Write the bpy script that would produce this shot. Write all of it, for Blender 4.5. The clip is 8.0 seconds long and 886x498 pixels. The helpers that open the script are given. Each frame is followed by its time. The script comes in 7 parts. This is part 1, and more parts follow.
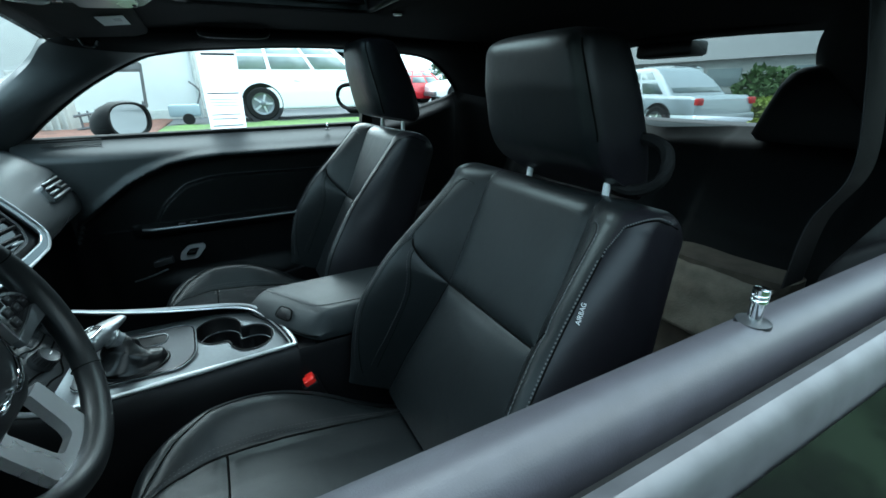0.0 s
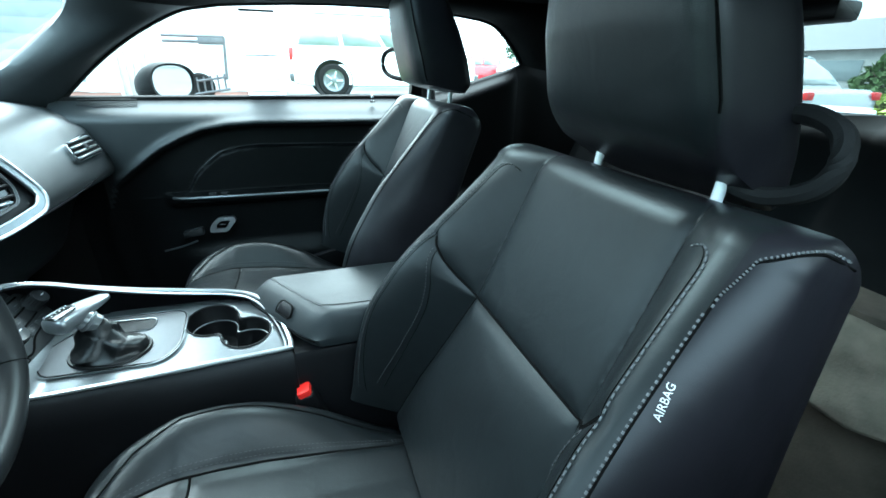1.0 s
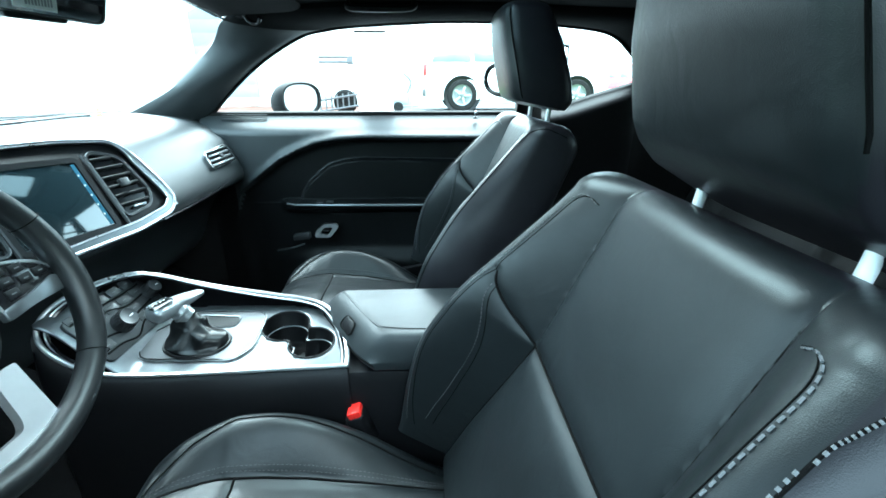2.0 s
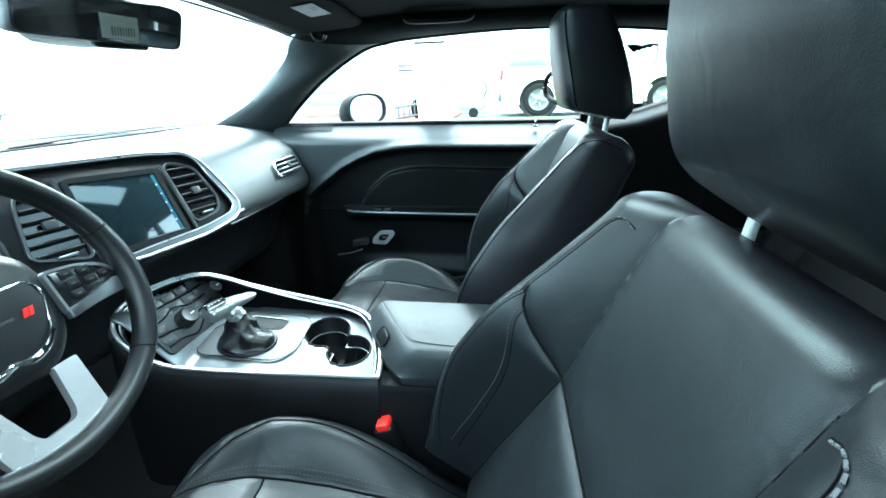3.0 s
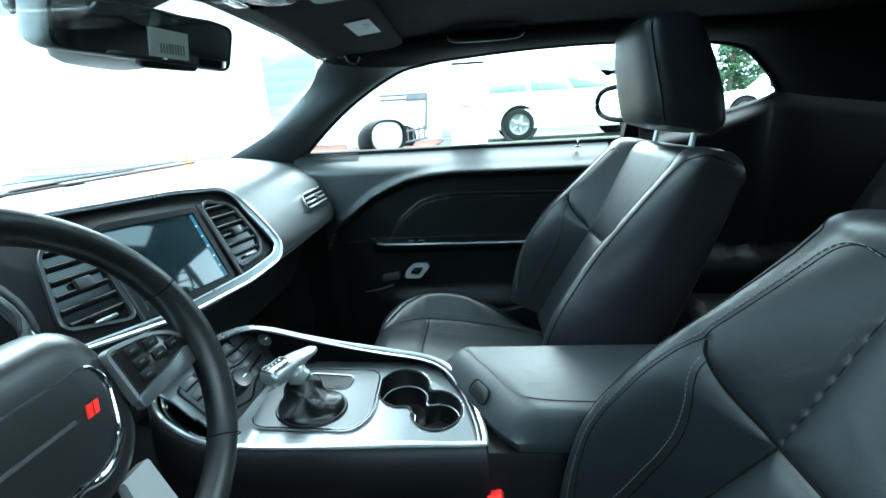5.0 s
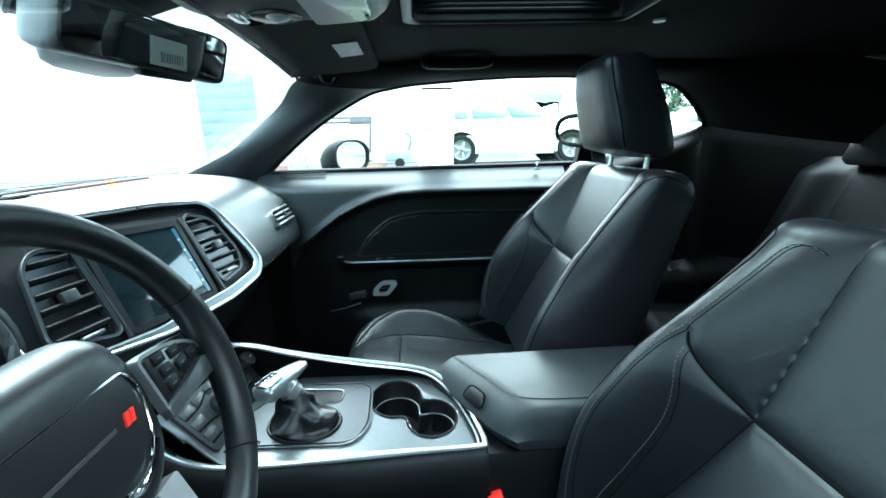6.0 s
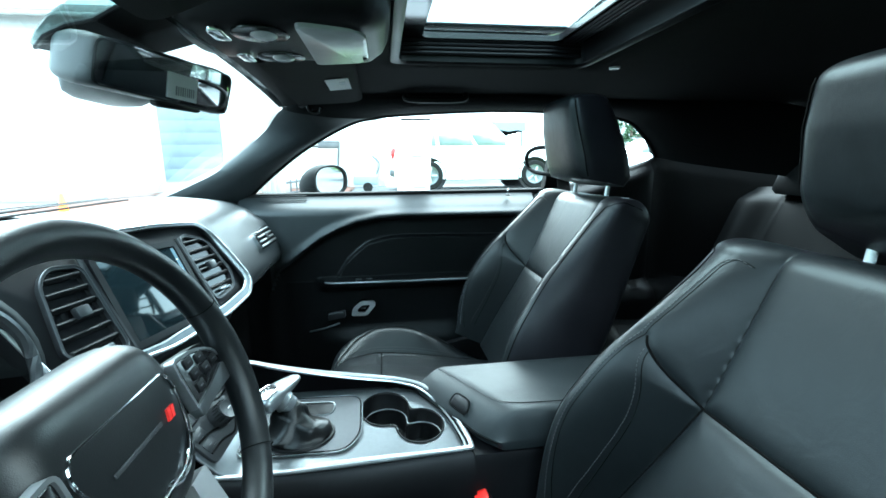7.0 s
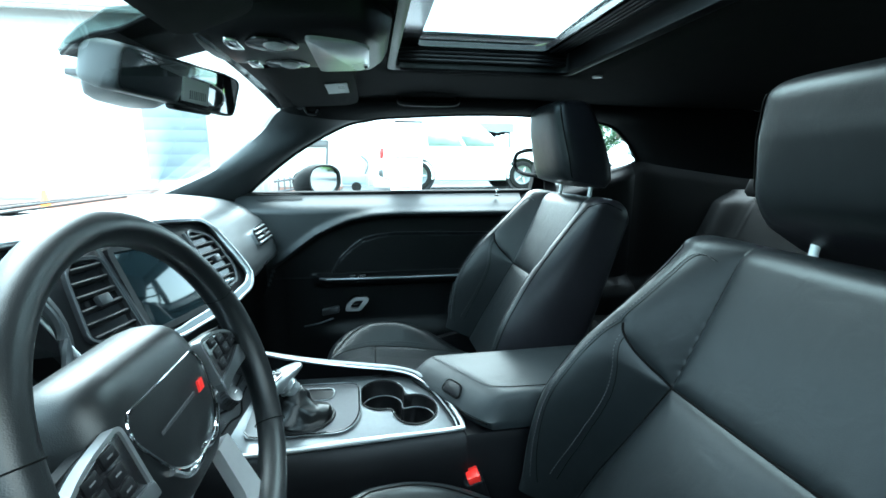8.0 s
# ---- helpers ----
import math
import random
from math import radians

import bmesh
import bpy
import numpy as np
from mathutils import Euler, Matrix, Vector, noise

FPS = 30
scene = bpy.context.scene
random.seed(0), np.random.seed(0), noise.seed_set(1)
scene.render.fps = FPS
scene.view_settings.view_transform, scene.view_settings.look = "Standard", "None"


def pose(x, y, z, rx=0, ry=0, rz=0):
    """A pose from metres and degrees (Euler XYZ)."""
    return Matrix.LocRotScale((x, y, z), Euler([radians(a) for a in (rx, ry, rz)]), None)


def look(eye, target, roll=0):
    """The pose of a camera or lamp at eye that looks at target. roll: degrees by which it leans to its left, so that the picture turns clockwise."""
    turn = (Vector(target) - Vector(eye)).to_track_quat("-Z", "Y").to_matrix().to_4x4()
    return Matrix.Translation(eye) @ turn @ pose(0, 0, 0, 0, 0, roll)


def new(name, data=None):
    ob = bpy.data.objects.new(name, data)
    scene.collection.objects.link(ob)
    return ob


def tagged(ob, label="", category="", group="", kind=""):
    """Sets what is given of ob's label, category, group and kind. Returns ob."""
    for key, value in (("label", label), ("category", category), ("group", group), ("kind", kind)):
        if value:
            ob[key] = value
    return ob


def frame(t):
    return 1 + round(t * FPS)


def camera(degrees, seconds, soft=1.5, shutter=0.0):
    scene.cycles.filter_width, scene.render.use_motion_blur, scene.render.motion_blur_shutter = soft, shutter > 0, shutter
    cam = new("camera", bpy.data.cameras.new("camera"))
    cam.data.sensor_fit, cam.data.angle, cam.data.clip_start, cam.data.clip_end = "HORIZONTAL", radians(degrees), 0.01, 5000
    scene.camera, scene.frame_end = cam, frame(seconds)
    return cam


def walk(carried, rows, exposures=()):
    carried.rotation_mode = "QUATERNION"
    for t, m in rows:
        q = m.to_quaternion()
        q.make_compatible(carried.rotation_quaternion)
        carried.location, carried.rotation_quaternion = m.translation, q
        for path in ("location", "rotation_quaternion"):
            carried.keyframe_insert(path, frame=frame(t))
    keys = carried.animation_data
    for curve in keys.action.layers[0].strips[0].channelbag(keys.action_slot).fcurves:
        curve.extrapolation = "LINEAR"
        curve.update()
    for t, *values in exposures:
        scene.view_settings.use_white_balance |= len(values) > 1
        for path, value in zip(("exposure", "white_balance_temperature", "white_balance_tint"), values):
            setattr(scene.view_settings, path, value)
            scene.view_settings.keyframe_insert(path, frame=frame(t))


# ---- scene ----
cam = camera(92.9, 8.0, soft=1.6)
PATH = [
    (0, (-0.322, -0.901, 1.125), (0.5375, 0.757, 0.409), -1.1),
    (0.5, (-0.261, -0.813, 1.096), (0.547, 0.84, 0.311), 0.3),
    (1, (-0.202, -0.757, 1.083), (0.399, 0.985, 0.305), 0.8),
    (1.5, (-0.157, -0.725, 1.085), (0.161, 1.106, 0.345), 0.4),
    (3, (-0.045, -0.679, 1.098), (-0.311, 1.175, 0.395), -1.5),
    (3.5, (-0.061, -0.655, 1.104), (-0.437, 1.197, 0.448), -2.7),
    (4, (-0.12, -0.618, 1.099), (-0.534, 1.231, 0.458), -3.7),
    (4.5, (-0.189, -0.59, 1.094), (-0.511, 1.284, 0.474), -3.7),
    (6, (-0.339, -0.632, 1.082), (-0.231, 1.302, 0.586), -1.6),
    (6.5, (-0.362, -0.664, 1.086), (-0.154, 1.279, 0.657), -0.7),
    (7, (-0.381, -0.697, 1.089), (-0.11, 1.246, 0.701), -0.7),
    (7.5, (-0.392, -0.727, 1.09), (-0.068, 1.21, 0.714), -0.5),
    (8, (-0.401, -0.751, 1.091), (-0.073, 1.183, 0.704), -0.1),
]
EXPOSURES = [(0, 2.8, 5350, -7), (0.6, 3.55, 5300, -7), (1.2, 4.2, 5300, -8), (3, 4.6, 5300, -8), (4.5, 4.25, 5300, -8), (8, 4.1, 5300, -8)]
walk(cam, [(t, look(eye, target, roll)) for t, eye, target, roll in PATH], EXPOSURES)

# ---- light: an overcast day ----
world = bpy.data.worlds.new("overcast_sky")
scene.world = world
world.use_nodes = True
wn = world.node_tree.nodes
wl = world.node_tree.links
sky = wn.new("ShaderNodeTexSky")
sky.sky_type = "NISHITA"
sky.sun_disc = False
sky.sun_elevation, sky.sun_rotation = radians(44), radians(130)
sky.dust_density, sky.air_density = 4.0, 1.6
soft = wn.new("ShaderNodeMix")
soft.data_type = "RGBA"
soft.inputs[0].default_value = 0.85
soft.inputs[7].default_value = (4.05, 4.65, 4.85, 1)
wl.new(sky.outputs[0], soft.inputs[6])
wl.new(soft.outputs[2], wn["Background"].inputs[0])
wn["Background"].inputs[1].default_value = 0.10
sun_data = bpy.data.lights.new("sun", "SUN")
sun_data.energy, sun_data.angle, sun_data.color = 2.1, radians(85), (1.0, 0.97, 0.92)
sun = new("sun", sun_data)
sun.matrix_world = look((-0.5, 5, 7), (0, 0, 0))


# ---- materials ----
def material(name, base, rough, metal=0.0, vary=0.15, grain=60.0, bump=0.0, bump_scale=400.0, coat=0.0, second=None, spec=0.5, rough_vary=0.08, cells=False, wrinkle=0.0):
    m = bpy.data.materials.new(name)
    m.use_nodes = True
    n, l = m.node_tree.nodes, m.node_tree.links
    p = n["Principled BSDF"]
    p.inputs["Metallic"].default_value = metal
    p.inputs["Specular IOR Level"].default_value = spec
    p.inputs["Coat Weight"].default_value = coat
    p.inputs["Coat Roughness"].default_value = 0.05
    tc = n.new("ShaderNodeTexCoord")
    big = n.new("ShaderNodeTexNoise")
    big.inputs["Scale"].default_value, big.inputs["Detail"].default_value = grain * 0.12, 3
    small = n.new("ShaderNodeTexNoise")
    small.inputs["Scale"].default_value, small.inputs["Detail"].default_value = grain, 5
    for t in (big, small):
        l.new(tc.outputs["Object"], t.inputs["Vector"])
    add = n.new("ShaderNodeMath")
    add.operation = "ADD"
    l.new(big.outputs["Fac"], add.inputs[0])
    l.new(small.outputs["Fac"], add.inputs[1])
    ramp = n.new("ShaderNodeMapRange")
    ramp.inputs["From Min"].default_value, ramp.inputs["From Max"].default_value = 0.7, 1.3
    l.new(add.outputs[0], ramp.inputs["Value"])
    mix = n.new("ShaderNodeMix")
    mix.data_type = "RGBA"
    lo = second or tuple(c * (1 - vary) for c in base)
    hi = base if second else tuple(min(1, c * (1 + vary)) for c in base)
    mix.inputs[6].default_value = (*lo, 1)
    mix.inputs[7].default_value = (*hi, 1)
    l.new(ramp.outputs[0], mix.inputs[0])
    l.new(mix.outputs[2], p.inputs["Base Color"])
    rr = n.new("ShaderNodeMapRange")
    rr.inputs["To Min"].default_value, rr.inputs["To Max"].default_value = max(0.02, rough - rough_vary), min(1, rough + rough_vary)
    l.new(big.outputs["Fac"], rr.inputs["Value"])
    l.new(rr.outputs[0], p.inputs["Roughness"])
    if bump:
        if cells:
            tex = n.new("ShaderNodeTexVoronoi")
            tex.inputs["Scale"].default_value = bump_scale
            out = tex.outputs["Distance"]
        else:
            tex = n.new("ShaderNodeTexNoise")
            tex.inputs["Scale"].default_value, tex.inputs["Detail"].default_value = bump_scale, 4
            out = tex.outputs["Fac"]
        l.new(tc.outputs["Object"], tex.inputs["Vector"])
        b = n.new("ShaderNodeBump")
        b.inputs["Strength"].default_value, b.inputs["Distance"].default_value = bump, 0.001
        l.new(out, b.inputs["Height"])
        if wrinkle:
            soft_tex = n.new("ShaderNodeTexNoise")
            soft_tex.inputs["Scale"].default_value, soft_tex.inputs["Detail"].default_value = 22.0, 3
            soft_tex.inputs["Distortion"].default_value = 0.8
            l.new(tc.outputs["Object"], soft_tex.inputs["Vector"])
            b2 = n.new("ShaderNodeBump")
            b2.inputs["Strength"].default_value, b2.inputs["Distance"].default_value = wrinkle, 0.006
            l.new(soft_tex.outputs["Fac"], b2.inputs["Height"])
            l.new(b2.outputs[0], b.inputs["Normal"])
        l.new(b.outputs[0], p.inputs["Normal"])
    return m


def glass_material(name, tint, gloss_rough=0.0):
    m = bpy.data.materials.new(name)
    m.use_nodes = True
    n, l = m.node_tree.nodes, m.node_tree.links
    n.remove(n["Principled BSDF"])
    lw = n.new("ShaderNodeLayerWeight")
    lw.inputs["Blend"].default_value = 0.5
    pw = n.new("ShaderNodeMath")
    pw.operation = "POWER"
    pw.inputs[1].default_value = 4.0
    l.new(lw.outputs["Facing"], pw.inputs[0])
    fr = n.new("ShaderNodeMapRange")
    fr.inputs["To Min"].default_value, fr.inputs["To Max"].default_value = 0.05, 0.75
    l.new(pw.outputs[0], fr.inputs["Value"])
    tr = n.new("ShaderNodeBsdfTransparent")
    tr.inputs[0].default_value = (*tint, 1)
    gl = n.new("ShaderNodeBsdfGlossy")
    gl.inputs["Roughness"].default_value = gloss_rough
    mx = n.new("ShaderNodeMixShader")
    l.new(fr.outputs[0], mx.inputs[0])
    l.new(tr.outputs[0], mx.inputs[1])
    l.new(gl.outputs[0], mx.inputs[2])
    l.new(mx.outputs[0], n["Material Output"].inputs[0])
    return m


LEATHER = material("black_leather", (0.0066, 0.0083, 0.0094), 0.37, vary=0.20, grain=45, bump=0.13, bump_scale=1300, cells=True, spec=0.36, wrinkle=0.14)
# Console lid: paler and rougher than the seat leather.
LID_LEATHER = material("black_lid_leather", (0.0125, 0.0155, 0.0172), 0.44, vary=0.18, grain=45, bump=0.11, bump_scale=1300, cells=True, spec=0.32, wrinkle=0.10)
BOOT_LEATHER = material("soft_black_boot_leather", (0.0022, 0.0026, 0.0031), 0.32, vary=0.2, grain=45, bump=0.12, bump_scale=1300, cells=True, spec=0.40, wrinkle=0.20)
LEATHER_MATTE = material("black_leather_side", (0.0035, 0.0040, 0.0045), 0.42, vary=0.18, grain=45, bump=0.10, bump_scale=1300, cells=True, spec=0.17)
PAD = material("black_wheel_leather", (0.0042, 0.0051, 0.0059), 0.37, vary=0.15, grain=45, bump=0.12, bump_scale=1100, cells=True, spec=0.42, wrinkle=0.05)
# Seat and headrest sides: leather copy toned for how light falls on them.
SEAT_SIDE = material("toned_side_leather", (0.0085, 0.0080, 0.0105), 0.38, vary=0.18, grain=45, bump=0.10, bump_scale=1300, cells=True, spec=0.30, wrinkle=0.08)
# Rear bench: leather copy darkened to stand for the shade in the rear.
REAR_LEATHER = material("shaded_rear_leather", (0.0022, 0.0026, 0.003), 0.5, vary=0.18, grain=45, bump=0.10, bump_scale=1300, cells=True, spec=0.09)
THREAD = material("grey_thread", (0.095, 0.098, 0.104), 0.7, grain=900)
THREAD_DARK = material("dark_grey_thread", (0.045, 0.045, 0.048), 0.7, grain=900)
CREASE = material("dark_seam_crease", (0.0015, 0.0015, 0.0015), 0.95, grain=300, spec=0.1)
# Chrome posts: the sky they mirror is painted in as a near-white base.
POST_WHITE = material("sky_white_post", (0.82, 0.84, 0.86), 0.38, metal=0.15, vary=0.02, grain=60, rough_vary=0.04)
DASH = material("soft_black_plastic", (0.019, 0.0225, 0.0245), 0.47, vary=0.12, grain=40, bump=0.10, bump_scale=1500, cells=True, spec=0.50)
PLASTIC = material("black_plastic", (0.0045, 0.0046, 0.0055), 0.42, grain=80, bump=0.15, bump_scale=1300, spec=0.22)
PLASTIC_GLOSS = material("gloss_black_plastic", (0.008, 0.008, 0.009), 0.14, grain=80, rough_vary=0.05)
CUP_LINER = material("black_cup_liner", (0.0028, 0.0028, 0.0032), 0.5, grain=80, bump=0.15, bump_scale=1300, spec=0.12)
GREY_PLASTIC = material("dark_grey_plastic", (0.018, 0.019, 0.021), 0.38, grain=80, bump=0.1, bump_scale=1200)
SATIN = material("satin_graphite_trim", (0.165, 0.178, 0.188), 0.34, metal=0.85, vary=0.06, grain=150, rough_vary=0.06)
CHROME = material("bright_chrome", (0.80, 0.82, 0.84), 0.10, metal=1.0, vary=0.03, grain=60, rough_vary=0.05)
SILVER = material("silver_paint", (0.55, 0.57, 0.59), 0.30, metal=0.8, vary=0.04, grain=90)
HEADLINER = material("charcoal_headliner_cloth", (0.0030, 0.0033, 0.0038), 0.95, vary=0.2, grain=300, bump=0.5, bump_scale=1500, spec=0.2)
CARPET = material("black_carpet", (0.006, 0.006, 0.0066), 1.0, vary=0.3, grain=400, bump=0.9, bump_scale=900, spec=0.2)
RUBBER = material("black_rubber", (0.008, 0.008, 0.008), 0.75, grain=120, spec=0.2)
SILL = material("dark_grey_sill_moulding", (0.040, 0.038, 0.046), 0.45, grain=80, bump=0.15, bump_scale=1200)
KNOB = material("brushed_silver_handle", (0.30, 0.315, 0.325), 0.32, metal=0.8, vary=0.08, grain=90)
SATIN_DARK = material("dark_satin_plate", (0.060, 0.063, 0.068), 0.42, metal=0.6, vary=0.08, grain=120)
PAINT = material("black_car_paint", (0.005, 0.0055, 0.005), 0.14, grain=20, coat=0.25, spec=0.35, rough_vary=0.03)
STRIP = material("scuffed_satin_belt_strip", (0.115, 0.115, 0.125), 0.42, metal=0.7, vary=0.22, grain=60)
RED = material("red_plastic", (0.75, 0.02, 0.015), 0.35, grain=90)
WHITE = material("white_print", (0.8, 0.8, 0.8), 0.6, grain=90, vary=0.04)
PAPER = material("white_label_paper", (0.72, 0.73, 0.73), 0.7, grain=60, vary=0.05)
SCREEN = material("dark_touch_screen", (0.012, 0.02, 0.024), 0.07, grain=20, coat=0.6, rough_vary=0.02)
SCREEN_BLUE = material("blue_screen_bar", (0.05, 0.13, 0.19), 0.15, grain=20)
MIRROR = material("mirror_silver", (0.78, 0.80, 0.80), 0.02, metal=1.0, vary=0.02, grain=10, rough_vary=0.01)
LENS = material("lamp_lens", (0.55, 0.57, 0.58), 0.25, grain=60, vary=0.05)
GREY_LENS = material("grey_lamp_panel", (0.26, 0.27, 0.28), 0.4, grain=60, vary=0.06)
BAG = material("olive_brown_canvas", (0.23, 0.20, 0.155), 0.9, grain=30, vary=0.35, bump=0.8, bump_scale=250)
BAG_DARK = material("dark_brown_canvas", (0.075, 0.063, 0.048), 0.9, grain=30, vary=0.35, bump=0.8, bump_scale=250)
BELT = material("seat_belt_webbing", (0.0035, 0.0035, 0.004), 0.75, grain=500, bump=0.5, bump_scale=900, spec=0.3)
GLASS = glass_material("clear_car_glass", (0.93, 0.96, 0.95))
# Rear glass: darkening added to dim the rear cabin and the view behind.
REAR_GLASS = glass_material("darkened_rear_glass", (0.28, 0.305, 0.30))
FRIT = glass_material("dotted_windscreen_edge", (0.46, 0.53, 0.53))
ROOF_GLASS = glass_material("sunroof_glass", (0.75, 0.8, 0.8))
# outside
ASPHALT = material("asphalt", (0.062, 0.065, 0.069), 0.85, grain=8, vary=0.3, bump=0.6, bump_scale=120)
GRASS = material("grass", (0.065, 0.115, 0.022), 0.9, grain=14, vary=0.4, bump=1.0, bump_scale=90)
MULCH = material("bark_mulch", (0.10, 0.042, 0.028), 0.95, grain=18, vary=0.5, bump=1.0, bump_scale=70)
CONCRETE = material("concrete", (0.42, 0.42, 0.40), 0.85, grain=9, vary=0.15, bump=0.4, bump_scale=90)
WALL_WHITE = material("white_wall_paint", (0.60, 0.61, 0.60), 0.75, grain=4, vary=0.05, bump=0.2, bump_scale=60)
WALL_GREY = material("blue_grey_panel", (0.24, 0.285, 0.32), 0.6, grain=5, vary=0.08)
CAR_WHITE = material("white_car_paint", (0.80, 0.81, 0.82), 0.2, grain=5, vary=0.03, coat=0.8)
CAR_SILVER = material("silver_car_paint", (0.40, 0.43, 0.46), 0.25, metal=0.4, grain=5, vary=0.03, coat=0.8)
CAR_DARK = material("dark_blue_grey_car_paint", (0.04, 0.05, 0.06), 0.2, grain=5, vary=0.05, coat=0.8)
CAR_RED = material("red_car_paint", (0.50, 0.02, 0.03), 0.2, grain=5, vary=0.05, coat=0.8)
# Panes outside: pale base colour stands for the sky reflected in them.
CAR_GLASS = material("sky_pale_car_glass", (0.24, 0.275, 0.28), 0.06, grain=5, vary=0.1, coat=0.5)
TAIL = material("red_tail_lamp", (0.6, 0.03, 0.03), 0.2, grain=20)
CANVAS = material("grey_canvas", (0.20, 0.245, 0.265), 0.8, grain=8, vary=0.06)
BARK = material("grey_brown_bark", (0.13, 0.10, 0.075), 0.95, grain=30, vary=0.4, bump=1.0, bump_scale=60)
STICKER = glass_material("thin_sticker_paper", (0.45, 0.47, 0.49))
sn, sl = STICKER.node_tree.nodes, STICKER.node_tree.links
trl = sn.new("ShaderNodeBsdfTranslucent")
trl.inputs[0].default_value = (0.55, 0.57, 0.6, 1)
smx = sn.new("ShaderNodeMixShader")
smx.inputs[0].default_value = 0.5
sl.new(sn["Material Output"].inputs[0].links[0].from_socket, smx.inputs[1])
sl.new(trl.outputs[0], smx.inputs[2])
sl.new(smx.outputs[0], sn["Material Output"].inputs[0])
LEAF = material("dark_conifer_foliage", (0.035, 0.075, 0.03), 0.8, grain=20, vary=0.4)
LEAF_YELLOW = material("yellow_green_shrub_leaves", (0.20, 0.25, 0.04), 0.8, grain=20, vary=0.4)
LEAF_GREEN = material("green_shrub_leaves", (0.07, 0.12, 0.035), 0.8, grain=20, vary=0.4)
ORANGE = material("orange_cone_plastic", (0.85, 0.24, 0.02), 0.45, grain=20)
STEEL = material("dark_steel", (0.10, 0.10, 0.105), 0.5, metal=0.5, grain=40, vary=0.3)


# ---- building helpers ----
def finish(name, bm, mat, smooth=40.0):
    bmesh.ops.recalc_face_normals(bm, faces=bm.faces)
    me = bpy.data.meshes.new(name)
    bm.to_mesh(me)
    bm.free()
    me.materials.append(mat)
    if smooth:
        me.shade_smooth()
        me.set_sharp_from_angle(angle=radians(smooth))
    return me


def thing(name, label, category, at=(0, 0, 0), group="", kind=""):
    ob = new(name)
    ob.empty_display_size = 0.05
    ob.location = at
    return tagged(ob, label, category, group, kind)


def part(name, bm, mat, parent, label="", smooth=40.0):
    ob = new(name, finish(name, bm, mat, smooth))
    if parent is not None:
        ob.parent = parent
        if parent.parent is None:
            ob.matrix_parent_inverse = Matrix.Translation(-parent.location)
    if label:
        ob["label"] = label
    return ob


def solid(name, bm, mat, label, category="", kind="structure", smooth=40.0):
    return tagged(new(name, finish(name, bm, mat, smooth)), label, category, "", kind)


def thicken(ob, t, offset=1.0):
    s = ob.modifiers.new("thickness", "SOLIDIFY")
    s.thickness, s.offset = t, offset
    return ob


def loft(rings, closed=True, caps=True, bm=None):
    bm = bm or bmesh.new()
    vs = [[bm.verts.new(p) for p in r] for r in rings]
    n = len(vs[0])
    for a, b in zip(vs, vs[1:]):
        for i in range(n if closed else n - 1):
            j = (i + 1) % n
            bm.faces.new((a[i], a[j], b[j], b[i]))
    if caps and closed:
        if caps != "end":
            bm.faces.new(vs[0])
        bm.faces.new(vs[-1])
    return bm


def sheet(f, us, vs, bm=None):
    return loft([[f(u, v) for u in us] for v in vs], closed=False, bm=bm)


def box(c, s, bevel=0.004, seg=2, turn=None, bm=None):
    own = bmesh.new()
    bmesh.ops.create_cube(own, size=1.0)
    for v in own.verts:
        v.co = Vector((v.co.x * s[0], v.co.y * s[1], v.co.z * s[2]))
    if bevel:
        bmesh.ops.bevel(own, geom=list(own.edges), offset=min(bevel, 0.49 * min(s)), segments=seg, affect="EDGES", profile=0.5)
    m = Matrix.Translation(c) @ (turn or Matrix.Identity(4))
    for v in own.verts:
        v.co = m @ v.co
    return merge(own, bm)


def merge(own, bm):
    if bm is None:
        return own
    me = bpy.data.meshes.new("tmp")
    own.to_mesh(me)
    own.free()
    bm.from_mesh(me)
    bpy.data.meshes.remove(me)
    return bm


def tube(pts, r, n=10, closed=False, bm=None, flat=1.0, up=(0, 0, 1)):
    """A tube along pts; r a number or one for each point; flat squeezes it along its side direction."""
    pts = [Vector(p) for p in pts]
    k = len(pts)
    rs = r if isinstance(r, (list, tuple)) else [r] * k
    rings = []
    for i in range(k):
        a = pts[(i - 1) % k] if closed or i else pts[0]
        b = pts[(i + 1) % k] if closed or i < k - 1 else pts[-1]
        d = (b - a).normalized()
        side = d.cross(Vector(up))
        if side.length < 1e-4:
            side = d.cross(Vector((0, 1, 0)))
        side.normalize()
        nrm = side.cross(d).normalized()
        rings.append([pts[i] + (side * math.cos(q) * flat + nrm * math.sin(q)) * rs[i] for q in (2 * math.pi * j / n for j in range(n))])
    if closed:
        return loft(rings + [rings[0]], caps=False, bm=bm)
    return loft(rings, bm=bm)


def curve(ctrl, n=8, closed=False):
    """Catmull-Rom through the points."""
    p = [Vector(c) for c in ctrl]
    k = len(p)
    out = []
    for i in range(k if closed else k - 1):
        p0 = p[(i - 1) % k] if closed or i else p[0] * 2 - p[1]
        p1, p2 = p[i], p[(i + 1) % k]
        p3 = p[(i + 2) % k] if closed or i < k - 2 else p[-1] * 2 - p[-2]
        for j in range(n):
            t = j / n
            out.append(0.5 * (2 * p1 + (p2 - p0) * t + (2 * p0 - 5 * p1 + 4 * p2 - p3) * t * t + (3 * p1 - p0 - 3 * p2 + p3) * t ** 3))
    if not closed:
        out.append(p[-1])
    return out


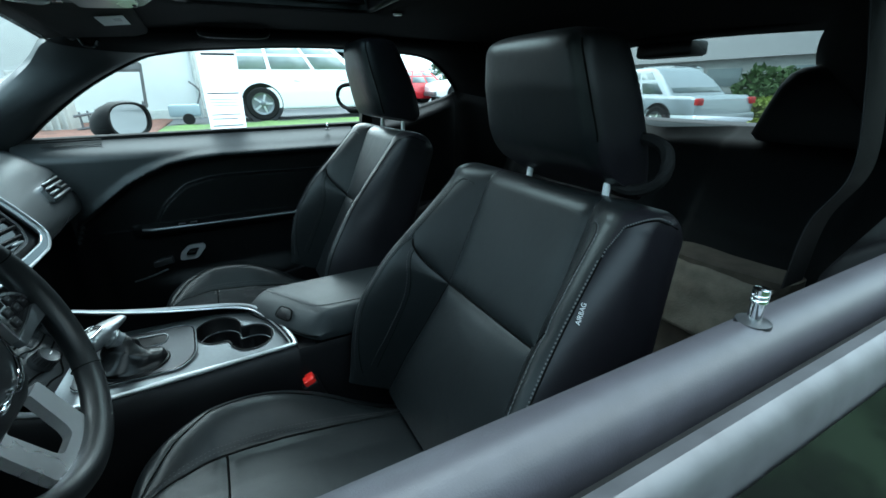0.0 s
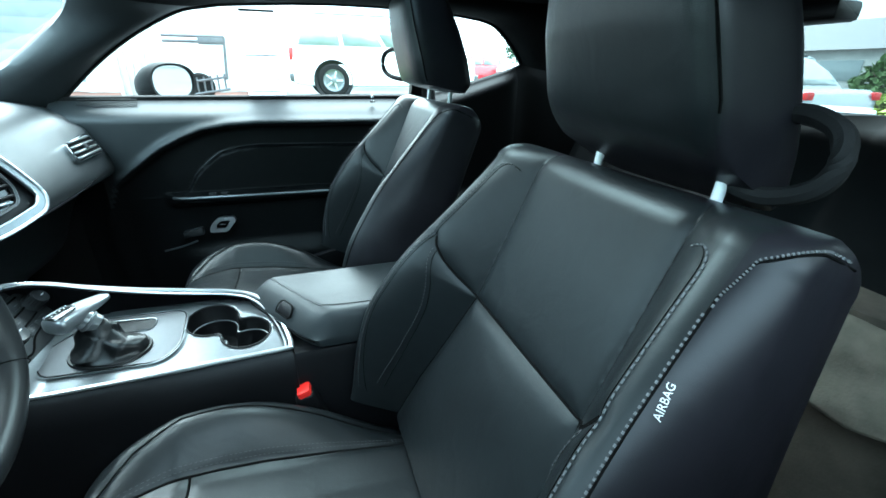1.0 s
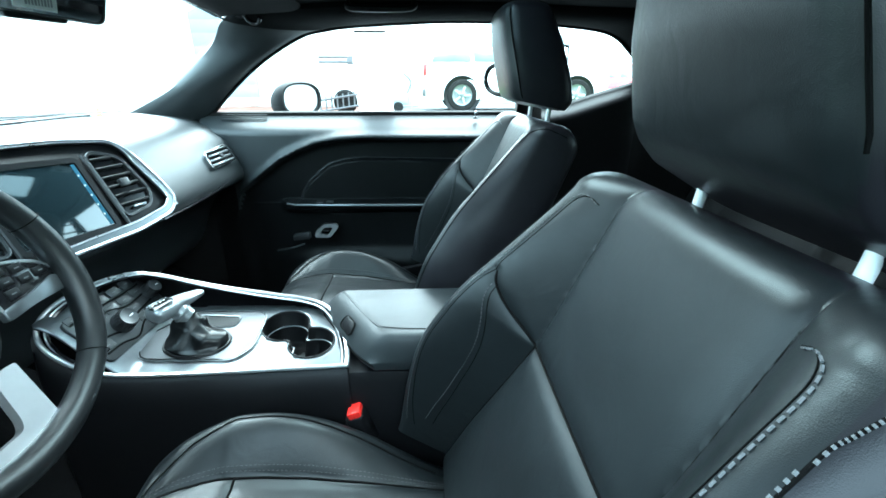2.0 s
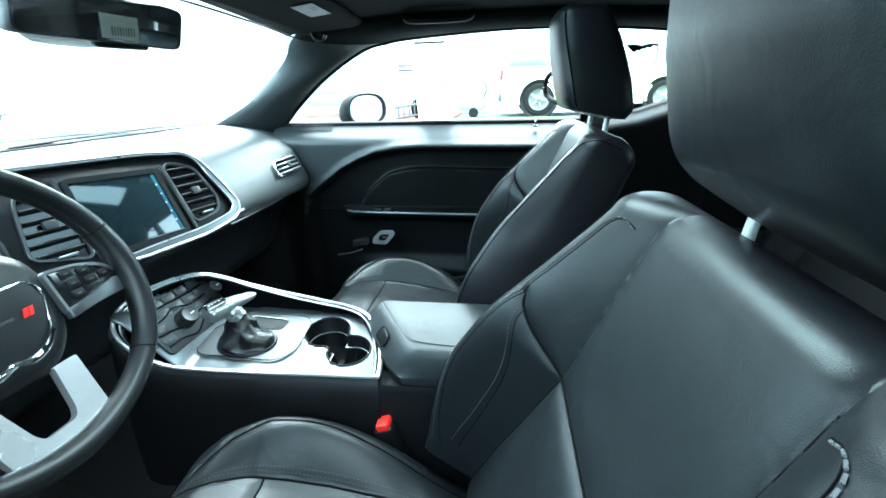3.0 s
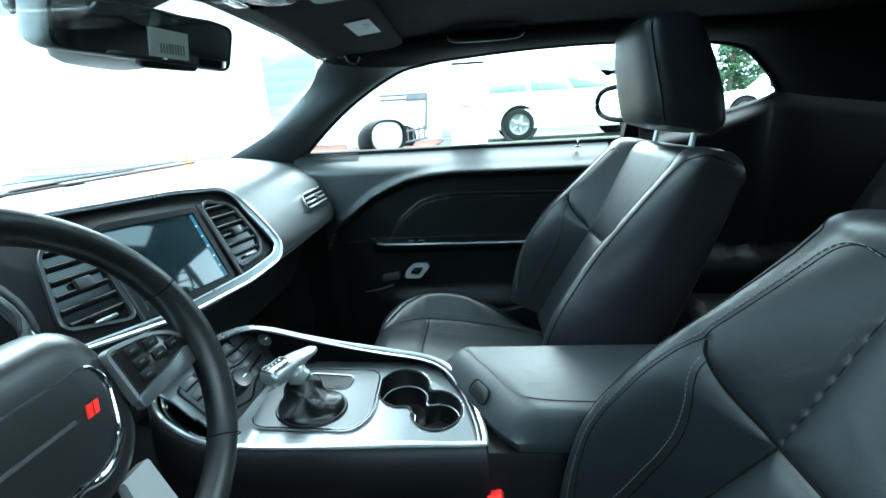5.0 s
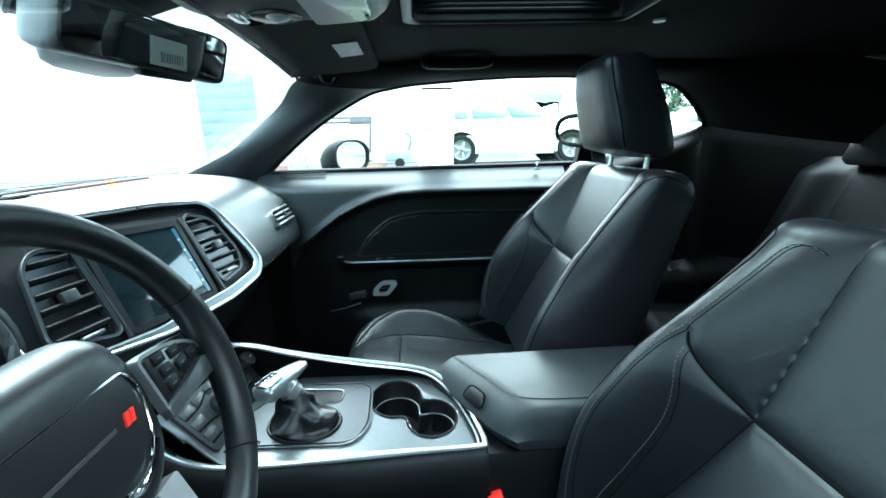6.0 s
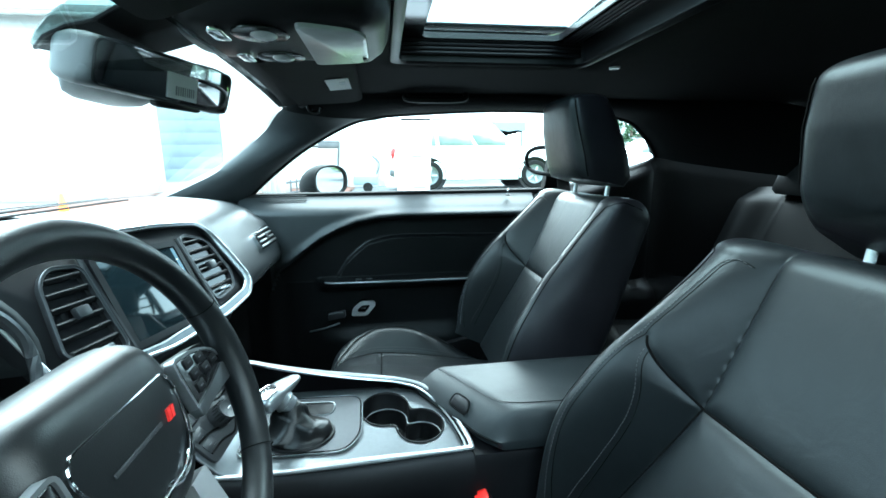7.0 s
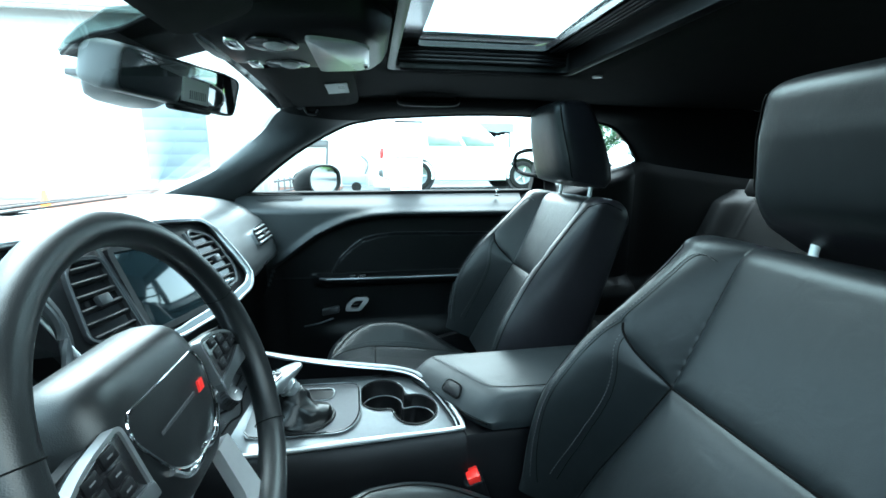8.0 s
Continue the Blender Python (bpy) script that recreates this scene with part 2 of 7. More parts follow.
def fillet(poly, r, n=5):
    """A 2D polygon with rounded corners; r a number or one for each corner."""
    out = []
    k = len(poly)
    for i in range(k):
        p = Vector(poly[i])
        a, b = Vector(poly[i - 1]) - p, Vector(poly[(i + 1) % k]) - p
        rr = r[i] if isinstance(r, (list, tuple)) else r
        rr = min(rr, 0.48 * a.length, 0.48 * b.length)
        a, b = p + a.normalized() * rr, p + b.normalized() * rr
        for j in range(n + 1):
            t = j / n
            out.append(a * (1 - t) ** 2 + p * 2 * t * (1 - t) + b * t * t)
    return out


def plate(outline, depth, place, bevel=0.0, bm=None):
    """A solid with the 2D outline, its front at z 0 of place and its back depth behind; the front edge is rounded by bevel."""
    rings = []
    pts = [Vector((p[0], p[1])) for p in outline]
    c = sum(pts, Vector((0, 0))) / len(pts)
    if bevel:
        size = max((p - c).length for p in pts)
        for q in range(4):
            a = q / 3 * math.pi / 2
            s = 1 - bevel * (1 - math.sin(a)) / size
            rings.append([place @ Vector((*(c + (p - c) * s), -bevel * (1 - math.cos(a)))) for p in pts])
    else:
        rings.append([place @ Vector((p.x, p.y, 0)) for p in pts])
    rings.append([place @ Vector((p.x, p.y, -depth)) for p in pts])
    return loft(rings, bm=bm)


def ring_frame(outer, inner, depth, place, bm=None):
    """A frame between two 2D outlines with the same number of points."""
    o1 = [place @ Vector((p[0], p[1], 0)) for p in outer]
    i1 = [place @ Vector((p[0], p[1], 0)) for p in inner]
    o2 = [place @ Vector((p[0], p[1], -depth)) for p in outer]
    i2 = [place @ Vector((p[0], p[1], -depth)) for p in inner]
    return loft([o1, i1, i2, o2, o1], caps=False, bm=bm)


def lathe(profile, place, n=24, bm=None):
    return loft([[place @ Vector((r * math.cos(a), r * math.sin(a), z)) for a in (2 * math.pi * j / n for j in range(n))] for r, z in profile], bm=bm)


def axes(origin, x, y):
    """A pose with its x and y axes along the given directions."""
    x = Vector(x).normalized()
    z = x.cross(Vector(y)).normalized()
    y = z.cross(x)
    m = Matrix((x, y, z)).transposed().to_4x4()
    m.translation = origin
    return m


def lerp(x, xs, ys):
    return float(np.interp(x, xs, ys))


def smooth_step(a, b, x):
    t = min(1, max(0, (x - a) / (b - a)))
    return t * t * (3 - 2 * t)


def span(a, b, n):
    return [a + (b - a) * i / (n - 1) for i in range(n)]


# ---- the cabin of the parked coupe: x to the rear, y to the passenger side ----
def side_y(z):
    return 0.81 - 0.463 * (z - 1.0)


# window edge and, opposite it, the inner edge of pillar, roof rail and rear pillar
EDGE = [(-0.862, 0.966), (-0.732, 1.072), (-0.611, 1.155), (-0.478, 1.222), (-0.400, 1.240), (-0.313, 1.250), (-0.067, 1.262), (0.153, 1.261), (0.350, 1.250), (0.465, 1.231), (0.545, 1.180), (0.600, 1.130), (0.615, 1.109)]
INNER = [(-1.165, 0.800, 0.966), (-0.990, 0.752, 1.034), (-0.872, 0.722, 1.090), (-0.735, 0.692, 1.194), (-0.660, 0.625, 1.254), (-0.540, 0.575, 1.281), (-0.100, 0.580, 1.297), (0.150, 0.580, 1.297), (0.380, 0.580, 1.293), (0.600, 0.545, 1.282), (0.780, 0.440, 1.250), (0.960, 0.350, 1.175), (1.080, 0.360, 1.020)]


def roof_side(ys):
    a = curve([(x, side_y(z), z) for x, z in EDGE], 6)
    b = curve(INNER, 6)
    rings = []
    for p, q in zip(a, b):
        row = []
        out = (q - p).cross(Vector((1, 0, 0.6)))
        out = Vector((0.15, -0.75, -0.45)).normalized()
        for s in span(0, 1, 10):
            c = p.lerp(q, s) + out * (0.020 * math.sin(math.pi * s) + (0.008 if 0.05 < s < 0.95 else 0.0))
            row.append((c.x, c.y * ys, c.z))
        # return to the outside, so that the pillar is solid
        for s in span(1, 0, 4):
            c = p.lerp(q, s) - out * 0.035
            row.append((c.x, c.y * ys, c.z))
        rings.append(row)
    return loft(rings)


for ys, k in ((1, "passenger"), (-1, "driver")):
    side_trim = solid("pillar_trim", roof_side(ys), DASH, "dark grey moulded pillar and roof rail trim round the %s side window" % k, "pillar trim")
    # Rear run of the trim takes darker cloth to paint in its shade.
    side_trim.data.materials.append(HEADLINER)
    for i, poly in enumerate(side_trim.data.polygons):
        if i // 14 >= 24:
            poly.material_index = 1


def roof_z(x, y):
    zc = lerp(x, [-0.66, -0.5, -0.3, 0.1, 0.6, 0.9, 1.05], [1.285, 1.310, 1.325, 1.325, 1.305, 1.265, 1.235])
    return zc - 0.030 * (y / 0.58) ** 2


def headliner():
    bm = bmesh.new()
    xs = sorted(span(-0.66, -0.345, 8) + span(-0.345, 0.095, 9)[1:] + span(0.095, 1.0, 12)[1:])
    yy = sorted(span(-0.585, -0.30, 6) + span(-0.30, 0.30, 9)[1:] + span(0.30, 0.585, 6)[1:])
    vs = {}
    for x in xs:
        for y in yy:
            vs[x, y] = bm.verts.new((x, y, roof_z(x, y)))
    for x0, x1 in zip(xs, xs[1:]):
        for y0, y1 in zip(yy, yy[1:]):
            if -0.34 < (x0 + x1) / 2 < 0.09 and abs((y0 + y1) / 2) < 0.30:
                continue
            bm.faces.new((vs[x0, y0], vs[x1, y0], vs[x1, y1], vs[x0, y1]))
    return bm


ceiling = solid("ceiling", headliner(), HEADLINER, "charcoal cloth headliner with a sunroof opening", "headliner")
thicken(ceiling, 0.012, 1.0)

# sunroof: a lip, the well up to the glass, the ribbed blind track and the pane
sunroof = thing("sunroof", "closed glass sunroof in a black frame in the headliner", "sunroof", (-0.12, 0, 1.32))


def rect(x0, x1, y0, y1, r):
    return fillet([(x0, y0), (x1, y0), (x1, y1), (x0, y1)], r, 5)


up = Matrix.Identity(4)
loft_rings = []
for grow, z in ((0.012, 1.322), (0.010, 1.313), (0.0, 1.311), (-0.008, 1.316), (-0.010, 1.372)):
    o = rect(-0.345 - grow, 0.095 + grow, -0.30 - grow, 0.30 + grow, 0.03)
    loft_rings.append([(p.x, p.y, z) for p in o])
part("lip", loft(loft_rings, caps=False), PLASTIC, sunroof)
part("frame", ring_frame(rect(-0.345, 0.095, -0.31, 0.31, 0.02), rect(-0.286, 0.022, -0.275, 0.275, 0.02), 0.012, Matrix.Translation((0, 0, 1.372))), PLASTIC_GLOSS, sunroof)
for i in range(4):
    part("blind_rib", tube([(-0.33, 0.283, 1.332 + i * 0.009), (0.08, 0.283, 1.332 + i * 0.009)], 0.0035, 6), PLASTIC, sunroof)
    part("blind_rib", tube([(0.035 + i * 0.011, -0.27, 1.358), (0.035 + i * 0.011, 0.27, 1.358)], 0.0035, 6), PLASTIC, sunroof)
roof_pane = part("pane", box((-0.13, 0, 1.385), (0.36, 0.60, 0.005), 0.001, 1), ROOF_GLASS, sunroof)
roof_pane.visible_shadow = False

# outer roof skin, open over the sunroof
bm = bmesh.new()
for x0, x1, y0, y1 in ((-0.62, -0.31, -0.6, 0.6), (0.05, 1.0, -0.6, 0.6), (-0.31, 0.05, -0.6, -0.29), (-0.31, 0.05, 0.29, 0.6)):
    sheet(lambda u, v: (u, v, roof_z(u, v) + 0.075), span(x0, x1, 6), span(y0, y1, 6), bm)
thicken(solid("roof_skin", bm, PAINT, "black painted outer roof of the coupe", "car roof"), 0.004)

# windscreen and rear window
def windscreen(u, v):
    y = (0.800 - 0.130 * v) * u
    return (lerp(v, [0, 1], [-1.11, -0.648]) + 0.035 * (1 - u * u) * v, y, 1.000 + 0.248 * v + 0.012 * (1 - u * u))


pane = solid("window_1", sheet(windscreen, span(-1, 1, 13), span(0, 1, 7)), GLASS, "clear raked windscreen glass of the coupe", "windscreen")
pane.visible_shadow = False
# black edge band along the windscreen
for s in (0, 1):
    solid("trim", sheet(lambda u, v: Vector(windscreen(u, s + (v if s == 0 else -v))) - Vector((0.004, 0, -0.004)), span(-1, 1, 13), (0.0, 0.012)), PLASTIC_GLOSS, "black ceramic edge of the windscreen", "window trim")
rear_glass = solid("window_2", sheet(lambda u, v: (0.93 + 0.62 * v, (0.50 + 0.06 * v) * u, 1.268 - 0.285 * v + 0.01 * (1 - u * u)), span(-1, 1, 9), span(0, 1, 5)), REAR_GLASS, "sloping rear window glass of the coupe", "rear window")
rear_glass.visible_shadow = False
for ys in (1, -1):
    def rear_side(u, v, s=ys):
        a = Vector((1.06 + 0.62 * v - 0.13, s * (0.50 + 0.06 * v), 1.262 - 0.285 * v))
        b = Vector((lerp(v, [0, 0.4, 1], [0.90, 1.08, 1.60]), s * lerp(v, [0, 1], [0.55, 0.66]), lerp(v, [0, 0.4, 1], [1.20, 1.02, 0.95])))
        return a.lerp(b, u)
    thicken(solid("pillar_trim", sheet(rear_side, span(0, 1, 6), span(0, 1, 8)), DASH, "dark grey rear pillar trim beside the rear window", "pillar trim"), 0.02)

# side panes: passenger door glass and both quarter panes; the driver's pane is wound down
def pane_shape(pts, ys, inset):
    bm = bmesh.new()
    a = [bm.verts.new((x, ys * (side_y(z) + inset), z)) for x, z in pts]
    bm.faces.new(a)
    return bm


TOP = [(p.x, p.z) for p in curve([(x, 0, z) for x, z in EDGE], 4)]
door_pane = [p for p in TOP if p[0] < 0.22] + [(0.22, 0.985), (-0.80, 0.985)]
quarter = [(0.24, 1.0)] + [p for p in TOP if p[0] > 0.24] + [(0.46, 1.055), (0.30, 1.012)]
for pts, ys, lab in ((door_pane, 1, "raised clear passenger door window"), (quarter, 1, "clear rear quarter window"), (quarter, -1, "clear rear quarter window")):
    g = solid("window_pane", pane_shape(pts, ys, 0.012), REAR_GLASS if pts is quarter and ys < 0 else GLASS, lab, "window", smooth=0)
    g.visible_shadow = False
for ys in (1, -1):
    bm = tube([(p[0], ys * (side_y(p[1]) + 0.004), p[1]) for p in TOP], 0.007, 8)
    solid("trim", bm, RUBBER, "black rubber seal round the side window", "window seal")
    bm = loft([[(x, ys * (side_y(z) + d), z) for x, d in ((0.205, -0.01), (0.262, -0.01), (0.262, 0.025), (0.205, 0.025))] for z in span(0.96, 1.275, 5)])
    solid("pillar", bm, PLASTIC, "slim black pillar between door and quarter window", "pillar")

# floor, sills, bulkheads and the boot wall behind the rear seat
bm = sheet(lambda x, y: (x, y, 0.27 + lerp(x, [-1.2, -0.9, -0.7], [0.22, 0.06, 0.0]) + 0.10 * smooth_step(0.2, 0.45, x) + 0.16 * math.exp(-(y / 0.11) ** 4)), span(-1.2, 1.0, 24), span(-0.82, 0.82, 30))
thicken(solid("floor", bm, CARPET, "black carpeted car floor with a centre tunnel", "car floor"), 0.02, -1)
for ys in (1, -1):
    solid("kick_panel", box((-1.01, ys * 0.815, 0.61), (0.33, 0.05, 0.68), 0.006), CARPET, "black carpeted kick panel below the windscreen pillar", "kick panel")
solid("bulkhead", box((-1.16, 0, 0.60), (0.04, 1.6, 0.70), 0.005), CARPET, "black carpeted bulkhead behind the dashboard", "bulkhead")
solid("parcel_shelf", box((1.32, 0, 0.955), (0.72, 1.30, 0.02), 0.008), HEADLINER, "black cloth parcel shelf below the rear window", "parcel shelf")
solid("boot_wall", box((1.02, 0, 0.62), (0.03, 1.44, 0.66), 0.005), CARPET, "black carpeted wall behind the rear seat", "bulkhead")
solid("rear_header", box((0.97, 0, 1.262), (0.09, 1.06, 0.03), 0.012), HEADLINER, "black cloth header above the rear window", "header")
brake_lamp = thing("brake_lamp", "black high mounted brake lamp housing at the rear window", "brake lamp", (1.03, 0.09, 1.235))
part("housing", box((1.04, 0.09, 1.225), (0.09, 0.20, 0.045), 0.012), PLASTIC, brake_lamp)
part("lens", box((1.088, 0.09, 1.222), (0.006, 0.18, 0.03), 0.002), TAIL, brake_lamp)


# ---- doors ----
def arc_z(x):
    return lerp(x, [-0.80, -0.742, -0.713, -0.66, -0.593, -0.535, -0.476, -0.40, -0.318, -0.1, 0.2], [0.60, 0.745, 0.765, 0.805, 0.852, 0.880, 0.902, 0.914, 0.919, 0.917, 0.915])


def door_y(x, z):
    """Inner face of the passenger door."""
    y = 0.748
    y += (side_y(1.0) - 0.748) * smooth_step(0.925, 1.0, z) ** 1.3
    inside = smooth_step(-0.006, 0.012, arc_z(x) - z) * smooth_step(-0.80, -0.72, x)
    y += 0.026 * inside
    y -= 0.016 * math.exp(-((z - arc_z(x) - 0.008) / 0.014) ** 2) * smooth_step(-0.80, -0.70, x)
    # padded insert above the arm rest
    top = lerp(x, [-0.56, -0.521, -0.48, -0.439, -0.38, -0.319, -0.02, 0.1], [0.70, 0.766, 0.805, 0.835, 0.850, 0.856, 0.849, 0.846])
    y -= 0.016 * smooth_step(0.0, 0.010, top - z) * smooth_step(0.69, 0.71, z)
    # arm rest shelf and the map pocket under it
    y -= 0.040 * smooth_step(-0.63, -0.56, x) * smooth_step(0.655, 0.685, z) * (1 - smooth_step(0.703, 0.713, z))
    y -= 0.030 * smooth_step(-0.70, -0.45, x) * (1 - smooth_step(0.47, 0.53, z))
    y += 0.03 * smooth_step(-0.70, -0.84, x) * (1 - smooth_step(0.8, 0.98, z))
    return y


def door(ys, label):
    d = thing("door_1" if ys > 0 else "door_2", label, "car door", (-0.35, ys * 0.80, 0.3), kind="structure")
    zs = span(0.30, 0.64, 24) + span(0.644, 0.72, 30) + span(0.724, 0.90, 36) + span(0.904, 1.0, 30)
    bm = loft([[(x, ys * door_y(x, z), z) for x in span(-0.86, 0.16, 150)] + [(0.16, ys * (0.86 if ys > 0 else 0.81), z), (-0.86, ys * (0.86 if ys > 0 else 0.81), z)] for z in zs])
    me_panel = part("inner_panel", bm, DASH, d)
    me_panel.data.materials.append(LEATHER_MATTE)
    for poly in me_panel.data.polygons:
        c = poly.center
        if abs(c.y) < 0.80 and (c.x > -0.77 and arc_z(c.x) - c.z > 0.006 or c.x <= -0.77 and c.z < 0.76):
            poly.material_index = 1
    # outer skin
    prof = [(0.8485, 0.975), (0.866, 0.955), (0.888, 0.93), (0.922, 0.87), (0.955, 0.78), (0.96, 0.62), (0.945, 0.45), (0.92, 0.30)]
    p = curve([(0, y, z) for y, z in prof], 5)
    bm = loft([[(x, ys * (q.y + 0.0), q.z) for q in p] + [(x, ys * 0.87, 0.30), (x, ys * 0.8485, 0.94)] for x in span(-0.90, 0.30, 10)])
    part("outer_skin", bm, PAINT, d, "black painted outer skin")
    return d


door_right = door(1, "black moulded passenger door with a silver arm rest edge")
door_left = door(-1, "black driver's door with its window wound down")

# belt line ledge of the driver's door: moulding, seal slot and bright strip
def ledge(pts):
    return loft([[(x, -y, z) for y, z in pts] for x in span(-0.86, 0.24, 30)])


part("sill_moulding", ledge([(0.790, 0.955), (0.790, 0.992), (0.793, 1.001), (0.800, 1.005), (0.810, 1.004), (0.817, 0.999), (0.820, 0.988), (0.820, 0.955)]), SILL, door_left, "dark grey moulded window sill")
part("window_seal", ledge([(0.820, 0.940), (0.820, 0.978), (0.823, 0.984), (0.827, 0.981), (0.829, 0.972), (0.829, 0.940)]), RUBBER, door_left, "black rubber seal")
part("belt_strip", ledge([(0.829, 0.940), (0.829, 0.990), (0.832, 0.997), (0.838, 0.999), (0.844, 0.995), (0.847, 0.986), (0.848, 0.940)]), STRIP, door_left, "scuffed satin metal belt strip")
part("sill_moulding", loft([[(x, y, z) for y, z in ((0.806, 0.985), (0.806, 1.0), (0.812, 1.004), (0.86, 1.002), (0.862, 0.985))] for x in span(-0.86, 0.24, 12)]), RUBBER, door_right)
for ys, xx, d in ((1, 0.062, door_right), (-1, -0.084, door_left)):
    yy = ys * (0.775 if ys > 0 else 0.803)
    z0 = 0.985 if ys > 0 else 1.004
    part("lock_pin", lathe([(0.0, 0.0), (0.0033, 0.0), (0.0034, 0.012), (0.0042, 0.0125), (0.0042, 0.014), (0.0038, 0.0145), (0.0042, 0.015), (0.0042, 0.0165), (0.0038, 0.017), (0.0042, 0.0175), (0.0040, 0.0200), (0.0, 0.0208)], Matrix.Translation((xx, yy, z0)), 16), CHROME, d, "chrome door lock pin")
    part("lock_collar", lathe([(0.0, -0.004), (0.009, -0.004), (0.0085, 0.001), (0.005, 0.002), (0.0, 0.002)], Matrix.Translation((xx, yy, z0)), 16), GREY_PLASTIC, d)

# passenger door fittings
part("armrest_edge", tube([(-0.588, 0.727, 0.704), (-0.56, 0.712, 0.704), (-0.30, 0.706, 0.702), (0.0, 0.706, 0.700), (0.12, 0.708, 0.699)], 0.0045, 8, flat=1.0), SATIN, door_right, "satin silver arm rest edge")
for dx in (0.0, 0.035):
    part("switch", box((-0.475 + dx, 0.722, 0.711), (0.022, 0.014, 0.007), 0.002), GREY_PLASTIC, door_right, "window switch")
hp = axes((-0.467, 0.722, 0.603), (1, 0, 0.0), (0, 0, 1))
outer = fillet([(-0.040, -0.022), (0.014, -0.024), (0.046, 0.014), (0.040, 0.027), (-0.006, 0.027), (-0.034, 0.002)], 0.010, 4)
inner = fillet([(-0.019, -0.012), (0.008, -0.014), (0.026, 0.012), (0.022, 0.015), (-0.002, 0.015), (-0.017, 0.001)], 0.006, 4)
part("door_handle", ring_frame(outer, inner, 0.014, hp), SILVER, door_right, "chrome pull handle")
part("handle_cup", plate(fillet([(-0.042, -0.022), (0.02, -0.024), (0.040, 0.02), (-0.014, 0.024)], 0.015, 4), 0.03, axes((-0.467, 0.748, 0.602), (1, 0, 0), (0, 0, 1)), 0.004), PLASTIC_GLOSS, door_right)
part("latch_lever", plate(fillet([(-0.03, -0.014), (0.03, -0.012), (0.032, 0.012), (-0.028, 0.008)], 0.005, 3), 0.02, axes((-0.56, 0.742, 0.578), (1, 0, 0.1), (0, 0, 1)), 0.003), GREY_PLASTIC, door_right)
part("pocket_edge", tube(curve([(-0.655, 0.752, 0.522), (-0.60, 0.742, 0.535), (-0.55, 0.735, 0.553)], 5), 0.003, 6), SATIN, door_right)
for i in range(3):
    part("demister_slot", box((-0.715, 0.789 + 0.006 * i, 0.9795 + 0.0072 * i), (0.15, 0.0025, 0.0022), 0.0006, 1), GREY_PLASTIC, door_right)
part("insert_seam", tube([(x, door_y(x, lerp(x, [-0.56, -0.521, -0.48, -0.439, -0.38, -0.319, -0.02, 0.1], [0.70, 0.766, 0.805, 0.835, 0.850, 0.856, 0.849, 0.846]) - 0.001) - 0.002, lerp(x, [-0.56, -0.521, -0.48, -0.439, -0.38, -0.319, -0.02, 0.1], [0.70, 0.766, 0.805, 0.835, 0.850, 0.856, 0.849, 0.846])) for x in span(-0.55, 0.1, 40)], 0.0015, 5), GREY_PLASTIC, door_right)


# rear side panels under the quarter windows
def rear_panel(ys):
    def f(x, v):
        top = lerp(x, [0.16, 0.2, 0.378, 0.46, 0.59, 0.615, 0.8, 1.12], [0.992, 1.0, 1.032, 1.060, 1.100, 1.115, 1.085, 1.035])
        z = 0.30 + (top - 0.30) * v
        y = side_y(top) if x < 0.615 else lerp(x, [0.615, 1.12], [side_y(1.109) + 0.01, 0.60])
        y -= 0.040 * smooth_step(0.0, 0.05, top - z) * lerp(x, [0.3, 0.56, 0.66], [1, 1, 0.15]) + 0.02 * smooth_step(0.64, 0.60, z)
        y -= 0.05 * smooth_step(0.655, 0.640, z) * smooth_step(0.28, 0.36, x)
        return (x, ys * y, z)
    return sheet(f, span(0.162, 1.10, 40), span(0, 0.6, 30) + span(0.61, 1.0, 30))


for ys in (1, -1):
    panel = solid("side_panel", rear_panel(ys), PLASTIC, "black moulded rear side panel with arm rest below the quarter window", "side panel")
    # Panel's rear end darkened with headliner cloth, as shade away from the window.
    panel.data.materials.append(HEADLINER)
    for poly in panel.data.polygons:
        if poly.center.x > 0.60:
            poly.material_index = 1
    thicken(panel, 0.03, 1.0 if ys > 0 else -1.0)

# paper sales sticker on the inside of the passenger window
sticker = thing("window_sticker", "thin pale paper sticker with printed lines on the window", "sticker", (-0.265, 0.75, 1.0))


def on_pane(x, z, off=0.006):
    return (x, side_y(z) + off, z)


part("sheet", sheet(lambda u, v: on_pane(-0.330 + 0.114 * u, 0.985 + 0.275 * v), span(0, 1, 4), span(0, 1, 6)), STICKER, sticker)
for z, h, x0, x1 in ((1.232, 0.006, 0.12, 0.95), (1.118, 0.004, 0.08, 0.92), (1.050, 0.003, 0.1, 0.9), (1.036, 0.003, 0.1, 0.8), (1.10, 0.002, 0.1, 0.9), (1.09, 0.002, 0.1, 0.85), (1.08, 0.002, 0.1, 0.9), (1.012, 0.004, 0.08, 0.92)):
    v = (z - 0.985) / 0.262
    bm = sheet(lambda u, w: on_pane(-0.330 + 0.114 * (x0 + (x1 - x0) * u), z + h * w, 0.005), (0, 1), (0, 1))
    part("printed_line", bm, GREY_PLASTIC, sticker, smooth=0)


# ---- front seats ----
LEAN_BACK = radians(23.7)
V_AX = Vector((math.sin(LEAN_BACK), 0, math.cos(LEAN_BACK)))
W_AX = Vector((-math.cos(LEAN_BACK), 0, math.sin(LEAN_BACK)))
VT = [0.0, 0.10, 0.18, 0.29, 0.347, 0.43, 0.51, 0.56]
RIDGE_W = [0.080, 0.106, 0.116, 0.098, 0.078, 0.048, 0.020, 0.010]
RIDGE_U = [0.226, 0.238, 0.242, 0.227, 0.212, 0.197, 0.185, 0.177]
SIDE_U = [0.264, 0.278, 0.282, 0.270, 0.258, 0.243, 0.230, 0.222]


